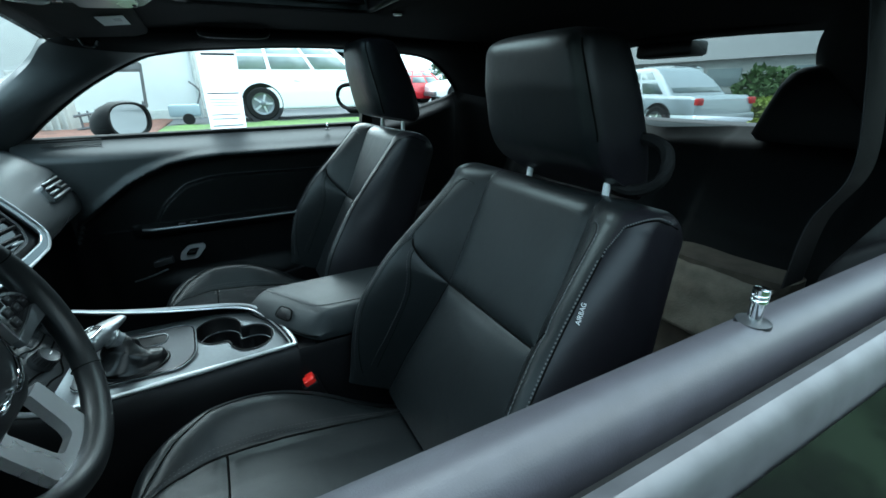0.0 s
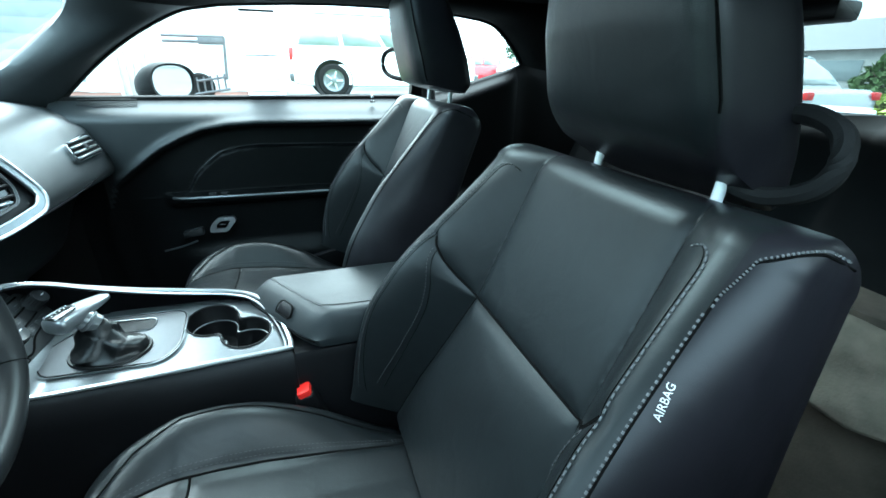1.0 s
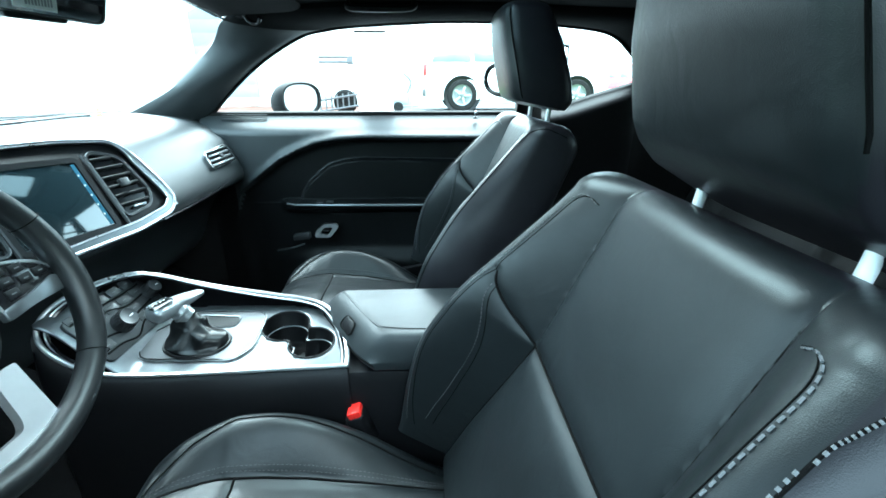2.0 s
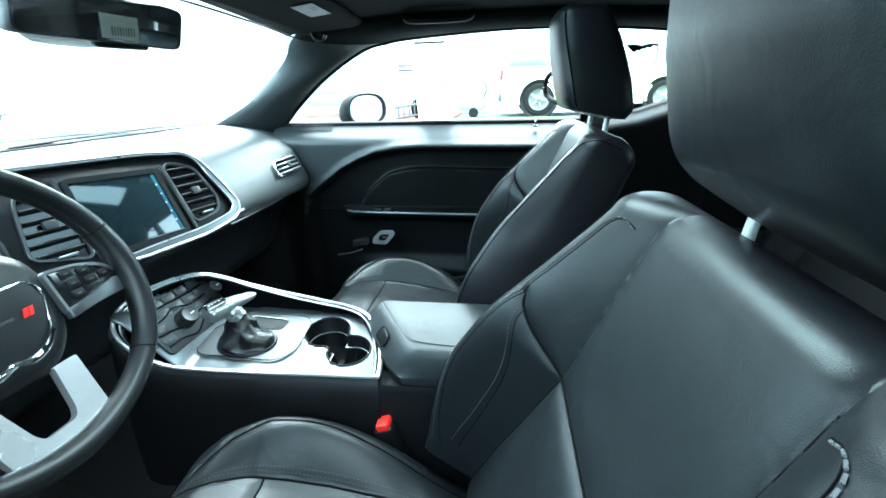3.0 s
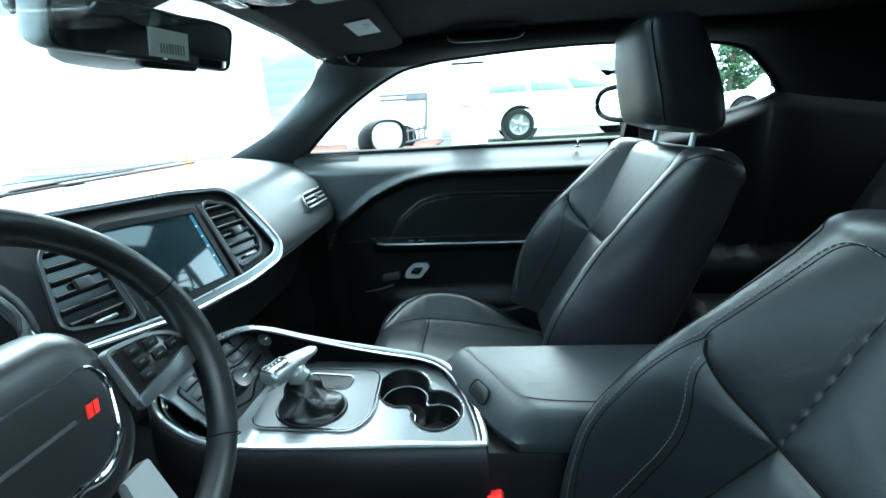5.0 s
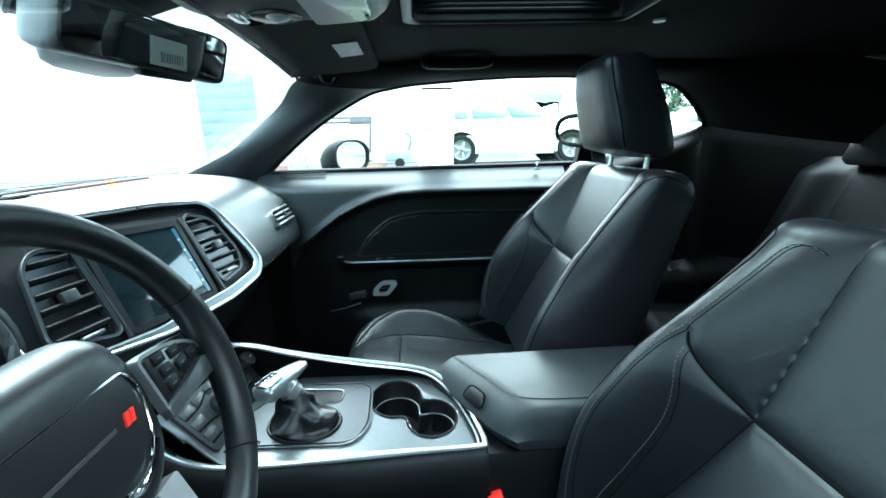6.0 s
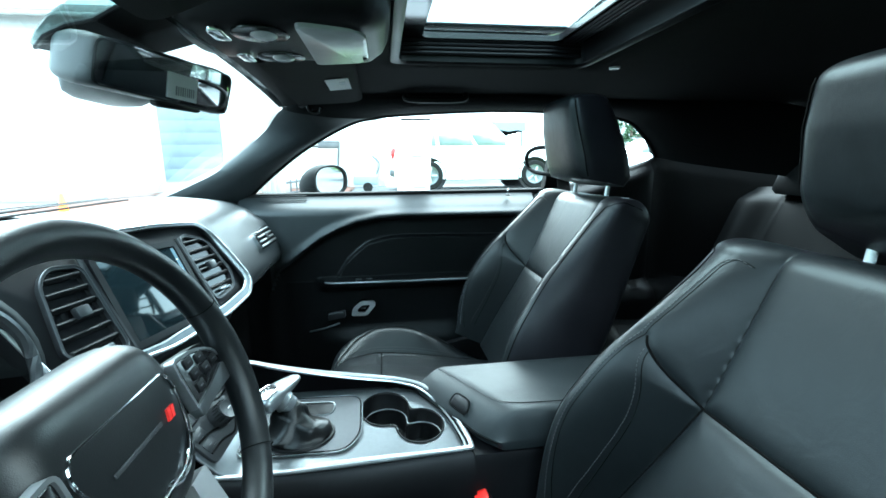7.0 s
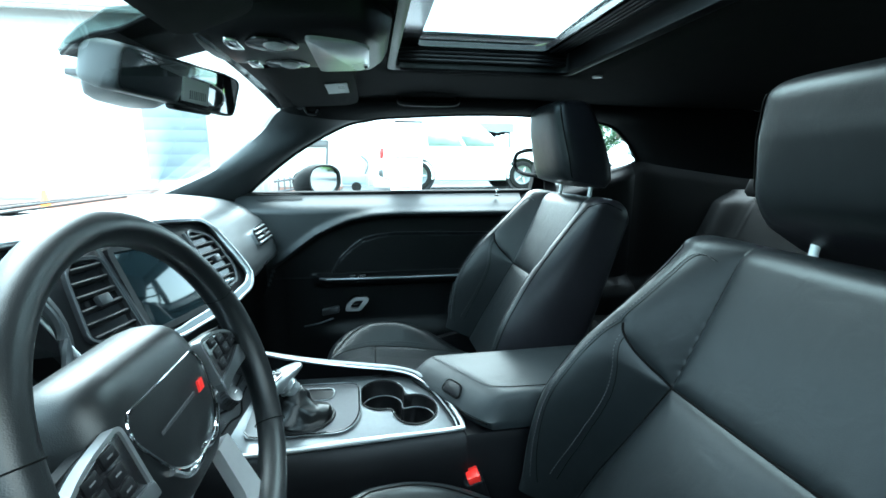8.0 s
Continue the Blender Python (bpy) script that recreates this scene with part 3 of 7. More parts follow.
def soft(v, xs, ys):
    return sum(lerp(v + d, xs, ys) for d in (-0.03, -0.015, 0.0, 0.015, 0.03)) / 5


def ridge_w(v):
    return soft(v, VT, RIDGE_W)


def ridge_u(v):
    return soft(v, VT, RIDGE_U)


def side_u(v):
    return soft(v, VT, SIDE_U)


def seam_u(v):
    return lerp(v, [0.0, 0.10, 0.20, 0.289, 0.52], [0.205, 0.185, 0.156, 0.132, 0.129])


CRESCENT = []
for v_ in span(0.05, 0.328, 13):
    k_ = soft(v_, [0.03, 0.12, 0.22, 0.28, 0.33], [0.40, 0.32, 0.33, 0.46, 0.72])
    CRESCENT.append((seam_u(v_) + k_ * (ridge_u(v_) - seam_u(v_)), v_))
DIAGONAL = [(0.132, 0.289), (0.166, 0.308), (0.190, 0.330), (0.199, 0.346)]


def line_gap(u, v, a, b):
    ax, ay = a
    dx, dy = b[0] - ax, b[1] - ay
    t = max(0, min(1, ((u - ax) * dx + (v - ay) * dy) / (dx * dx + dy * dy)))
    return math.hypot(u - ax - t * dx, v - ay - t * dy)


def back_w(u, v):
    """Height of the backrest's front over its plane."""
    a = abs(u)
    s, rw, ru = seam_u(v), ridge_w(v), ridge_u(v)
    w = 0.010 * math.sin(math.pi * min(1, max(0, v / 0.30))) * (1 - (a / s) ** 2 if a < s else 0)
    if a > s:
        t = min(1, (a - s) / (ru - s))
        w = rw * (0.5 * smooth_step(0, 1, t) + 0.5 * math.sin(math.pi / 2 * t))
    g = 0.0075 * math.exp(-abs(a - s) / 0.009)
    if a < s + 0.003:
        g = max(g, 0.0075 * math.exp(-abs(v - 0.289) / 0.009))
    if a > s - 0.003:
        d = min(line_gap(a, v, p, q) for p, q in zip(DIAGONAL, DIAGONAL[1:]))
        g = max(g, 0.0075 * math.exp(-d / 0.008))
    if v < 0.33 and a > 0.15:
        d = min(line_gap(a, v, p, q) for p, q in zip(CRESCENT, CRESCENT[1:]))
        g = max(g, 0.0022 * math.exp(-d / 0.004))
    g = max(g, 0.0007 * math.exp(-abs(a - ru + 0.012) / 0.006))
    return w - g


def side_arc(v):
    """Half section of the backrest beyond the ridge: (u, w) over the bolster's side to the rear."""
    ru, su, rw = ridge_u(v), side_u(v), ridge_w(v)
    out = [(ru + (su - ru) * math.sin(q), rw - (1 - math.cos(q)) * (rw + 0.005)) for q in span(0.06, math.pi / 2, 15)]
    out += [(su + 0.002, -0.028), (su, -0.050)]
    out += [(su - 0.040 * (1 - math.cos(q)), -0.060 - 0.032 * math.sin(q)) for q in span(0.2, math.pi / 2, 5)]
    return out


V_TOP, ROLL = 0.495, 0.040


def rolled(u, w, q):
    """The rounded top: the section at V_TOP drawn together towards its middle."""
    c = math.cos(q)
    return (u * (1 - 0.10 * (1 - c)), V_TOP + ROLL * math.sin(q), -0.040 + (w + 0.040) * c)


def backrest():
    fine = 88
    rings = []
    for v, q in [(v, 0.0) for v in span(0.0, V_TOP, 150)] + [(V_TOP, q) for q in span(0.10, 1.54, 14)]:
        ru = ridge_u(v)
        row = [(ru * i / fine, back_w(ru * i / fine, v)) for i in range(-fine, fine + 1)]
        right = side_arc(v) + [(0.10, -0.096)]
        row += right + [(-u, w) for u, w in reversed(right)]
        rings.append([rolled(u, w, q) if q else (u, v, w) for u, w in row])
    return rings


def shoulder_path():
    """The outboard seam: up the bolster and back over its shoulder."""
    out = [(0.70 * ridge_u(v) + 0.30 * side_u(v), v, surf(0.70 * ridge_u(v) + 0.30 * side_u(v), v)) for v in span(0.04, 0.462, 30)]
    arc = side_arc(V_TOP)
    u1, w1 = arc[4]
    for k in span(0.25, 1.0, 4):
        p = out[29]
        out.append((p[0] + (u1 - p[0]) * k * 0.8, p[1] + (V_TOP - p[1]) * k, p[2] + (w1 - p[2]) * k))
    for k in span(0.12, 1.0, 8):
        f = 4 + 12 * k
        a, b = arc[int(f)], arc[min(len(arc) - 1, int(f) + 1)]
        m = f - int(f)
        out.append(rolled(a[0] + (b[0] - a[0]) * m, a[1] + (b[1] - a[1]) * m, 0.62 * math.sin(math.pi / 2 * min(1, k * 1.3))))
    return out


BACK_RINGS = backrest()


def insert_u(x):
    return lerp(x, [-0.56, -0.45, -0.30, 0.0], [0.125, 0.140, 0.150, 0.160])


def arc_u(x):
    return lerp(x, [-0.56, -0.545, -0.52, -0.48, -0.42, -0.34, -0.2, 0], [0.08, 0.125, 0.165, 0.196, 0.212, 0.214, 0.206, 0.198])


def cushion_half(x):
    return lerp(x, [-0.575, -0.572, -0.565, -0.55, -0.52, -0.48, -0.43, -0.36], [0.09, 0.125, 0.16, 0.192, 0.225, 0.247, 0.262, 0.268]) / 0.268


def cushion_point(u, x):
    e = smooth_step(-0.58, -0.515, x)
    return Vector((x, u * cushion_half(x), cushion_z(u, x) - 0.055 * (1 - e) ** 2))


def cushion_z(u, x):
    """Top of the seat cushion; x from the front edge at -0.56 to the back at -0.02."""
    a = abs(u)
    ins = insert_u(x)
    z = lerp(x, [-0.57, -0.55, -0.50, -0.42, -0.25, 0.0], [0.500, 0.520, 0.533, 0.533, 0.505, 0.470])
    z += 0.060 * smooth_step(ins - 0.02, 0.215, a) * soft(x, [-0.57, -0.52, -0.46, -0.38, -0.30, -0.22, -0.15, -0.08, 0.0], [0.0, 0.30, 0.75, 1.08, 1.10, 0.66, -0.05, -0.6, -0.8])
    z -= 0.066 * smooth_step(0.195, 0.272, a) ** 2
    g = 0.0070 * math.exp(-abs(a - ins) / 0.007)
    if a < ins:
        g = max(g, 0.005 * math.exp(-abs(x + 0.405) / 0.008))
        z += 0.004 * math.sin(math.pi * min(1, a / ins + 0.5))
    g = max(g, 0.0048 * math.exp(-abs(a - arc_u(x)) / 0.006))
    return z - g


def cushion():
    rings = []
    xs = span(-0.575, -0.02, 110)
    us = span(-0.268, 0.268, 120)
    for x in xs:
        half = cushion_half(x)
        row = [cushion_point(u, x) for u in us]
        low = 0.36
        row += [(x, 0.268 * half, 0.42), (x, 0.25 * half, low), (x, -0.25 * half, low), (x, -0.268 * half, 0.42)]
        rings.append(row)
    return loft(rings)


HEAD_Z = [0.0, 0.1, 0.35, 0.6, 0.85, 1.0]
HEAD_FRONT = [0.092, 0.082, 0.071, 0.061, 0.057, 0.064]
HEAD_BACK = [0.214, 0.230, 0.218, 0.198, 0.174, 0.158]


def headrest(low, high, shift, half_w, slope, tuck):
    """Padded head restraint: a wedge, deep below and thin above. low, high: its foot and height; shift: its place along x; tuck: how far its lower front edge rolls under."""
    rings = []
    rows = [(-0.03, 0.40), (-0.015, 0.75)] + [(t, 1.0) for t in span(0.0, 0.90, 24)] + [(0.90 + 0.10 * math.sin(q), math.cos(q) ** 0.55) for q in span(0.25, 1.45, 7)]
    for t, k in rows:
        z = low + high * t
        x0, x1 = lerp(t, HEAD_Z, HEAD_FRONT) + shift + tuck * max(0.0, 1 - max(0.0, t) / 0.24) ** 2, lerp(t, HEAD_Z, HEAD_BACK) + shift
        half = half_w * lerp(t, [0, 0.25, 0.6, 1.0], [0.97, 1.0, 0.93, 0.80])
        cx, hx = (x0 + x1) / 2, (x1 - x0) / 2
        row = []
        for j in range(72):
            q = 2 * math.pi * j / 72
            c, s = math.cos(q), math.sin(q)
            px = hx * math.copysign(abs(c) ** 0.42, c)
            py = half * math.copysign(abs(s) ** 0.42, s)
            if c < 0:
                px -= 0.004 * (1 - (py / half) ** 2)
                px += 0.0035 * math.exp(-((abs(py) - half * 0.90) / 0.004) ** 2)
            fall = slope * (px * k + hx) * max(0.0, 1 - max(0.0, t)) ** 1.6
            row.append((cx + px * k, py * (0.35 + 0.65 * k), z - fall))
        rings.append(row)
    return loft(rings)


def at_seat(bm, yc):
    for v in bm.verts:
        v.co.y += yc
    return bm


def seat_point(u, v, w, yc):
    up = 1 if yc > 0 else 0
    return Vector((-0.087, yc + u, 0.50 + 0.012 * up)) + V_AX * v * (1 + 0.045 * up) + W_AX * w


def on_back(u, v, lift, yc):
    """A point over the backrest's leather, lifted along its normal."""
    e = 0.003
    du = seat_point(u + e, v, surf(u + e, v), 0) - seat_point(u - e, v, surf(u - e, v), 0)
    dv = seat_point(u, v + e, surf(u, v + e), 0) - seat_point(u, v - e, surf(u, v - e), 0)
    n = du.cross(dv).normalized()
    if n.dot(W_AX) < 0:
        n = -n
    return seat_point(u, v, surf(u, v), yc) + n * lift


def stitches(path, yc, step=0.0068, length=0.0042, r=0.0009, lift=0.0012):
    """Short thread dashes on the backrest along (u, v)."""
    bm = bmesh.new()
    pts = curve([(u, v, 0) for u, v in path], 12)
    run, last = 0.0, pts[0]
    for p in pts[1:]:
        d = (p - last).length
        while run + d >= step:
            t = (step - run) / d
            last = last.lerp(p, t)
            d = (p - last).length
            run = 0.0
            dirn = (p - last).normalized() if d > 1e-6 else Vector((0, 1, 0))
            a, b = last - dirn * length / 2, last + dirn * length / 2
            tube([on_back(q.x, q.y, lift, yc) for q in (a, b)], r, 5, bm=bm, up=tuple(W_AX))
        run += d
        last = p
    return bm


def surf(u, v):
    a, ru, su, rw = abs(u), ridge_u(v), side_u(v), ridge_w(v)
    if a <= ru:
        return back_w(u, v)
    q = math.asin(min(1, (a - ru) / (su - ru)))
    return rw - (1 - math.cos(q)) * (rw + 0.005)


def front_seat(yc, out, label):
    """out: 1 where the door is on the +y side."""
    s = thing("front_seat", label, "car seat", (-0.28, yc, 0.29), "front seats")
    bm = loft([[seat_point(u, v, w, yc) for u, v, w in r] for r in BACK_RINGS])
    back = part("backrest", bm, LEATHER, s, smooth=60)
    back.data.materials.append(SEAT_SIDE)
    for poly in back.data.polygons:
        q = poly.center - Vector((-0.087, yc, 0.50))
        v_ = q.dot(V_AX)
        if abs(q.y) > 0.69 * ridge_u(v_) + 0.31 * side_u(v_) or q.dot(W_AX) < -0.02:
            poly.material_index = 1
    # seams: dark creases between the panels, thread along the bolsters
    def crease(path, lift=0.0006, r=0.0020):
        part("seam", tube([on_back(u, v, lift, yc) for u, v in path], r, 6, up=tuple(W_AX)), CREASE, back)

    edge = [(ridge_u(v) - 0.012, v) for v in span(0.03, 0.472, 26)]
    edge += [(ridge_u(0.48) - d, v) for d, v in ((0.014, 0.482), (0.020, 0.4895), (0.030, 0.4925), (0.042, 0.489))]
    crease([(u, 0.289) for u in span(-seam_u(0.289), seam_u(0.289), 60)])
    for sgn in (1, -1):
        crease([(sgn * seam_u(v), v) for v in span(0.01, 0.289, 50)])
        crease([(sgn * seam_u(v), v) for v in span(0.289, 0.493, 40)], 0.0002, 0.0010)
        crease([(sgn * p.x, p.y) for p in curve([(u, v, 0) for u, v in DIAGONAL], 8)])
        crease([(sgn * u, v) for u, v in curve_2d(edge)], 0.0002, 0.0006)
        crease([(sgn * u, v) for u, v in curve_2d(CRESCENT)], 0.0004, 0.0007)
        part("stitching", stitches([(sgn * (u + 0.004), v) for u, v in CRESCENT], yc, 0.0062, 0.0038, 0.0007), THREAD_DARK, back, "grey contrast stitching")
        part("stitching", stitches([(sgn * (u + 0.0045), v) for u, v in edge], yc, 0.0062, 0.0040, 0.0007 if sgn != out else 0.0009, 0.0009), THREAD_DARK if sgn != out else THREAD, back, "grey contrast stitching")
    for sgn in (1, -1):
        line = [seat_point(sgn * p.x, p.y, p.z, yc) for p in curve(shoulder_path(), 6)]
        part("seam", tube(line, 0.0012, 6), CREASE, back)
        if sgn == out:
            bm = bmesh.new()
            for k in range(2, len(line) - 3, 2):
                mid = seat_point(0, 0.0, -0.040, yc) + V_AX * (min(0.47, (line[k] - seat_point(0, 0, 0, yc)).dot(V_AX)))
                n = (line[k] - mid).normalized() * 0.0012 + (W_AX * 0.0045 if k < 170 else V_AX * 0.003)
                a, b = line[k] + n, line[k + 1] + n
                tube([a, a.lerp(b, 0.9)], 0.00105, 5, bm=bm, up=tuple(W_AX))
            part("stitching", bm, THREAD, back, "pale grey contrast stitching")
    cush_ob = part("cushion", at_seat(cushion(), yc), LEATHER, s, smooth=60)
    up_a, side = Vector((0, 0, 0.0012)), Vector((0, yc, 0))
    for sgn in (1, -1):
        part("seam", tube([cushion_point(sgn * insert_u(x), x) + up_a + side for x in span(-0.565, -0.03, 70)], 0.0020, 6), CREASE, cush_ob)
        part("seam", tube([cushion_point(sgn * arc_u(x), x) + up_a + side for x in span(-0.56, -0.10, 70)], 0.0017, 6), CREASE, cush_ob)
        for off in (0.006, 0.011):
            bm = bmesh.new()
            line = [cushion_point(sgn * (insert_u(x) + off), x) + up_a * 0.7 + side for x in span(-0.55, -0.06, 150)]
            for k in range(0, 148, 2):
                tube([line[k], line[k + 1]], 0.0006, 4, bm=bm)
            part("stitching", bm, THREAD_DARK, cush_ob, "fine grey stitching")
    part("seam", tube([cushion_point(u, -0.405) + up_a + side for u in span(-insert_u(-0.405), insert_u(-0.405), 60)], 0.0020, 6), CREASE, cush_ob)
    low, high, shift, half_w, slope, tuck = (1.020, 0.176, 0.020, 0.130, 0.58, 0.012) if out < 0 else (1.056, 0.200, 0.0, 0.118, 0.20, 0.0)
    hr = part("headrest", at_seat(headrest(low, high, shift, half_w, slope, tuck), yc + (0.008 * out if out < 0 else 0)), LEATHER, s, smooth=50)
    hr.data.materials.append(SEAT_SIDE)
    for poly in hr.data.polygons:
        k = (poly.center.z - low) / high
        x0, x1 = lerp(k, HEAD_Z, HEAD_FRONT) + shift, lerp(k, HEAD_Z, HEAD_BACK) + shift
        if poly.center.x > (x0 + x1) / 2 - 0.735 * (x1 - x0) / 2:
            poly.material_index = 1
    for sgn in (1, -1):
        pts = []
        for k in span(0.20 if out < 0 else 0.02, 0.9, 14):
            x0, x1 = lerp(k, HEAD_Z, HEAD_FRONT) + shift, lerp(k, HEAD_Z, HEAD_BACK) + shift
            half = half_w * lerp(k, [0, 0.25, 0.6, 1.0], [0.97, 1.0, 0.93, 0.80])
            pts.append(((x0 + x1) / 2 - 0.735 * (x1 - x0) / 2 - 0.001, yc + (0.008 * out if out < 0 else 0) + sgn * 0.953 * half, low + high * k))
        part("seam", tube(pts, 0.0014, 6), CREASE, hr)
    mid = -0.018 if out < 0 else 0.012
    for dy in (mid - 0.088, mid + 0.088):
        part("headrest_post", tube([(0.166, yc + dy, 0.930), (0.180, yc + dy, 1.045 if out < 0 else 1.075)], 0.0056, 14), POST_WHITE, s, "bright chrome head restraint post")
        part("post_collar", lathe([(0, 0), (0.0105, 0), (0.0098, 0.004), (0.007, 0.005), (0, 0.005)], Matrix.Translation((0.170, yc + dy, 0.960)), 14), PLASTIC, s)
    # belt guide loop beside the head restraint
    if out > 0:
        loop = ((0.15, 0.105, 1.060), (0.100, 0.175, 1.062), (0.078, 0.225, 1.076), (0.070, 0.236, 1.104), (0.080, 0.225, 1.132), (0.105, 0.175, 1.140), (0.15, 0.11, 1.130))
    else:
        loop = ((0.180, 0.100, 0.990), (0.184, 0.140, 0.985), (0.188, 0.172, 0.998), (0.192, 0.182, 1.020), (0.197, 0.172, 1.044), (0.201, 0.140, 1.054), (0.201, 0.110, 1.046), (0.196, 0.098, 1.020))
    g = curve([(x, yc + out * y, z) for x, y, z in loop], 6)
    part("belt_guide", tube(g, 0.0085 if out < 0 else 0.0065, 8), BELT, s, "black seat belt guide loop")
    # plastic shell behind, base and recliner cover
    shell = [[seat_point(u, v, -0.094 - 0.012 * (1 - (u / 0.2) ** 2), yc) for u in span(-0.2, 0.2, 9)] + [seat_point(u, v, -0.085, yc) for u in span(0.2, -0.2, 3)] for v in span(0.02, 0.48, 10)]
    part("back_shell", loft(shell), PLASTIC, s)
    part("base", box((-0.30, yc, 0.335), (0.42, 0.40, 0.09), 0.02), PLASTIC, s)
    part("side_cover", plate(fillet([(-0.42, 0.36), (0.0, 0.36), (0.04, 0.47), (-0.10, 0.50), (-0.44, 0.43)], 0.03, 4), 0.02, axes((0, yc + out * 0.285, 0), (1, 0, 0), (0, 0, 1)), 0.004), PLASTIC, s)
    # AIRBAG tag on the outboard bolster
    txt = bpy.data.curves.new("airbag_tag", "FONT")
    txt.body, txt.size, txt.extrude, txt.align_x, txt.align_y = "AIRBAG", 0.0080, 0.0003, "CENTER", "CENTER"
    v0 = 0.386
    u0 = out * (0.54 * ridge_u(v0) + 0.46 * side_u(v0))
    o = on_back(u0, v0, 0.0022, yc)
    across = (seat_point(u0 + 0.004 * out, v0, surf(u0 + 0.004 * out, v0), yc) - seat_point(u0 - 0.004 * out, v0, surf(u0 - 0.004 * out, v0), yc)).normalized()
    along = (seat_point(u0 - 0.006 * out, v0 + 0.02, surf(u0 - 0.006 * out, v0 + 0.02), yc) - o).normalized()
    place = axes(o, along, -across if out < 0 else across)
    if place.to_3x3().col[2].dot(W_AX + Vector((0, out, 0))) < 0:
        place = axes(o, along, across if out < 0 else -across)
    tmp = bpy.data.objects.new("tmp_text", txt)
    scene.collection.objects.link(tmp)
    me = bpy.data.meshes.new_from_object(tmp.evaluated_get(bpy.context.evaluated_depsgraph_get()))
    bpy.data.objects.remove(tmp)
    bm = bmesh.new()
    bm.from_mesh(me)
    bm.transform(place)
    part("airbag_tag", bm, LENS, back, "white AIRBAG lettering tag", smooth=0)
    return s


def curve_2d(pts):
    return [(p.x, p.y) for p in curve([(u, v, 0) for u, v in pts], 4)]


front_seat(-0.367, -1, "black leather driver's seat with grey stitching on the car floor")
front_seat(0.375, 1, "black leather passenger seat with grey stitching on the car floor")

# buckles between seats and console
def buckle(at, lean, label):
    b = thing("seat_belt_buckle", label, "buckle", (at[0], at[1], 0.40), "belt buckles")
    m = Matrix.Translation(at) @ pose(0, 0, 0, 0, lean, 0)
    bm = box((0, 0, -0.035), (0.036, 0.056, 0.075), 0.008, 3)
    bm.transform(m)
    part("housing", bm, PLASTIC, b)
    bm = box((0.002, 0, 0.004), (0.024, 0.052, 0.016), 0.004, 2)
    bm.transform(m)
    part("release_button", bm, RED, b, "bright red release button")
    bm = box((0, 0, -0.115), (0.014, 0.035, 0.10), 0.004, 2)
    bm.transform(m)
    part("stalk", bm, PLASTIC, b)
    return b


buckle((-0.240, -0.100, 0.546), -18, "black belt buckle with a red button beside the driver's seat")
buckle((-0.225, 0.150, 0.480), -38, "black belt buckle with a red button beside the passenger seat")


# ---- dashboard ----
def dash_shape(y):
    """Profile of the dashboard at y: (x, z) from the windscreen over the crest to the footwell."""
    drop = 0.035 * smooth_step(0.60, 0.80, y)
    well = 0.21 * max(0, 0.06 - max(y, -0.17)) + 0.095 * smooth_step(-0.165, -0.185, y) * smooth_step(-0.57, -0.55, y)
    back = 0.012 * smooth_step(0.74, 0.82, abs(y))
    p = [(-1.13, 0.985), (-1.05, 1.002), (-0.95, 1.004 - drop * 0.3), (-0.875, 0.998 - drop * 0.6), (-0.825, 0.982 - drop * 0.8), (-0.795, 0.957 - drop * 0.8), (-0.770, 0.915), (-0.745, 0.868), (-0.728, 0.825), (-0.728, 0.800), (-0.742, 0.782), (-0.80, 0.755), (-0.86, 0.70), (-0.93, 0.56), (-1.02, 0.50), (-1.12, 0.50)]
    return [Vector((x - back * (0.3 + 0.7 * smooth_step(1.0, 0.8, z)) - well * smooth_step(-1.0, -0.86, x) * smooth_step(0.70, 0.80, z), y, z)) for x, z in p]


dashboard = thing("dashboard", "soft black moulded dashboard across the cabin", "dashboard", (-0.95, 0, 0.5))
rings = []
for y in sorted(span(-0.80, 0.80, 49) + [-0.166, -0.176, -0.186, -0.55, -0.56, -0.57]):
    rings.append([p for p in curve(dash_shape(y), 4)])
part("body", loft(rings), DASH, dashboard, smooth=35)
part("lower_seam", tube(curve([(-0.727, 0.27, 0.792), (-0.726, 0.40, 0.792), (-0.727, 0.55, 0.796), (-0.735, 0.68, 0.81), (-0.76, 0.75, 0.84)], 6), 0.0025, 6), PLASTIC_GLOSS, dashboard)
part("glovebox_gap", tube([(-0.727, 0.285, 0.812), (-0.725, 0.33, 0.815)], 0.004, 6), SATIN, dashboard)

# passenger air vent at the end of the dashboard
vent_p = axes((-0.7435, 0.630, 0.8815), (0.05, 1, 0.0), (-0.55, 0.0, 1))
pv = thing("air_vent", "black air vent with bright slats at the dashboard's end", "air vent", (-0.748, 0.630, 0.878), "dash vents")
outl = fillet([(-0.072, 0.022), (-0.080, -0.030), (0.070, -0.026), (0.078, 0.006), (0.062, 0.034)], 0.014, 5)
inn = [p * 0.9 for p in outl]
part("rim", ring_frame(outl, inn, 0.02, vent_p @ Matrix.Translation((0, 0, 0.006))), CHROME, pv, "thin chrome rim")
part("cavity", plate(inn, 0.004, vent_p @ Matrix.Translation((0, 0, 0.0005))), CARPET, pv)
for i in range(4):
    yy = -0.019 + 0.014 * i
    bm = box((-0.002 + 0.002 * i, yy, 0.005), (0.128 - 0.006 * i, 0.0050, 0.006), 0.0012, 1, pose(0, 0, 0, 40, 0, 1.5))
    bm.transform(vent_p)
    part("slat", bm, KNOB, pv)
bm = box((0.004, 0.002, 0.007), (0.016, 0.016, 0.008), 0.002, 1)
bm.transform(vent_p)
part("slider", bm, GREY_PLASTIC, pv)

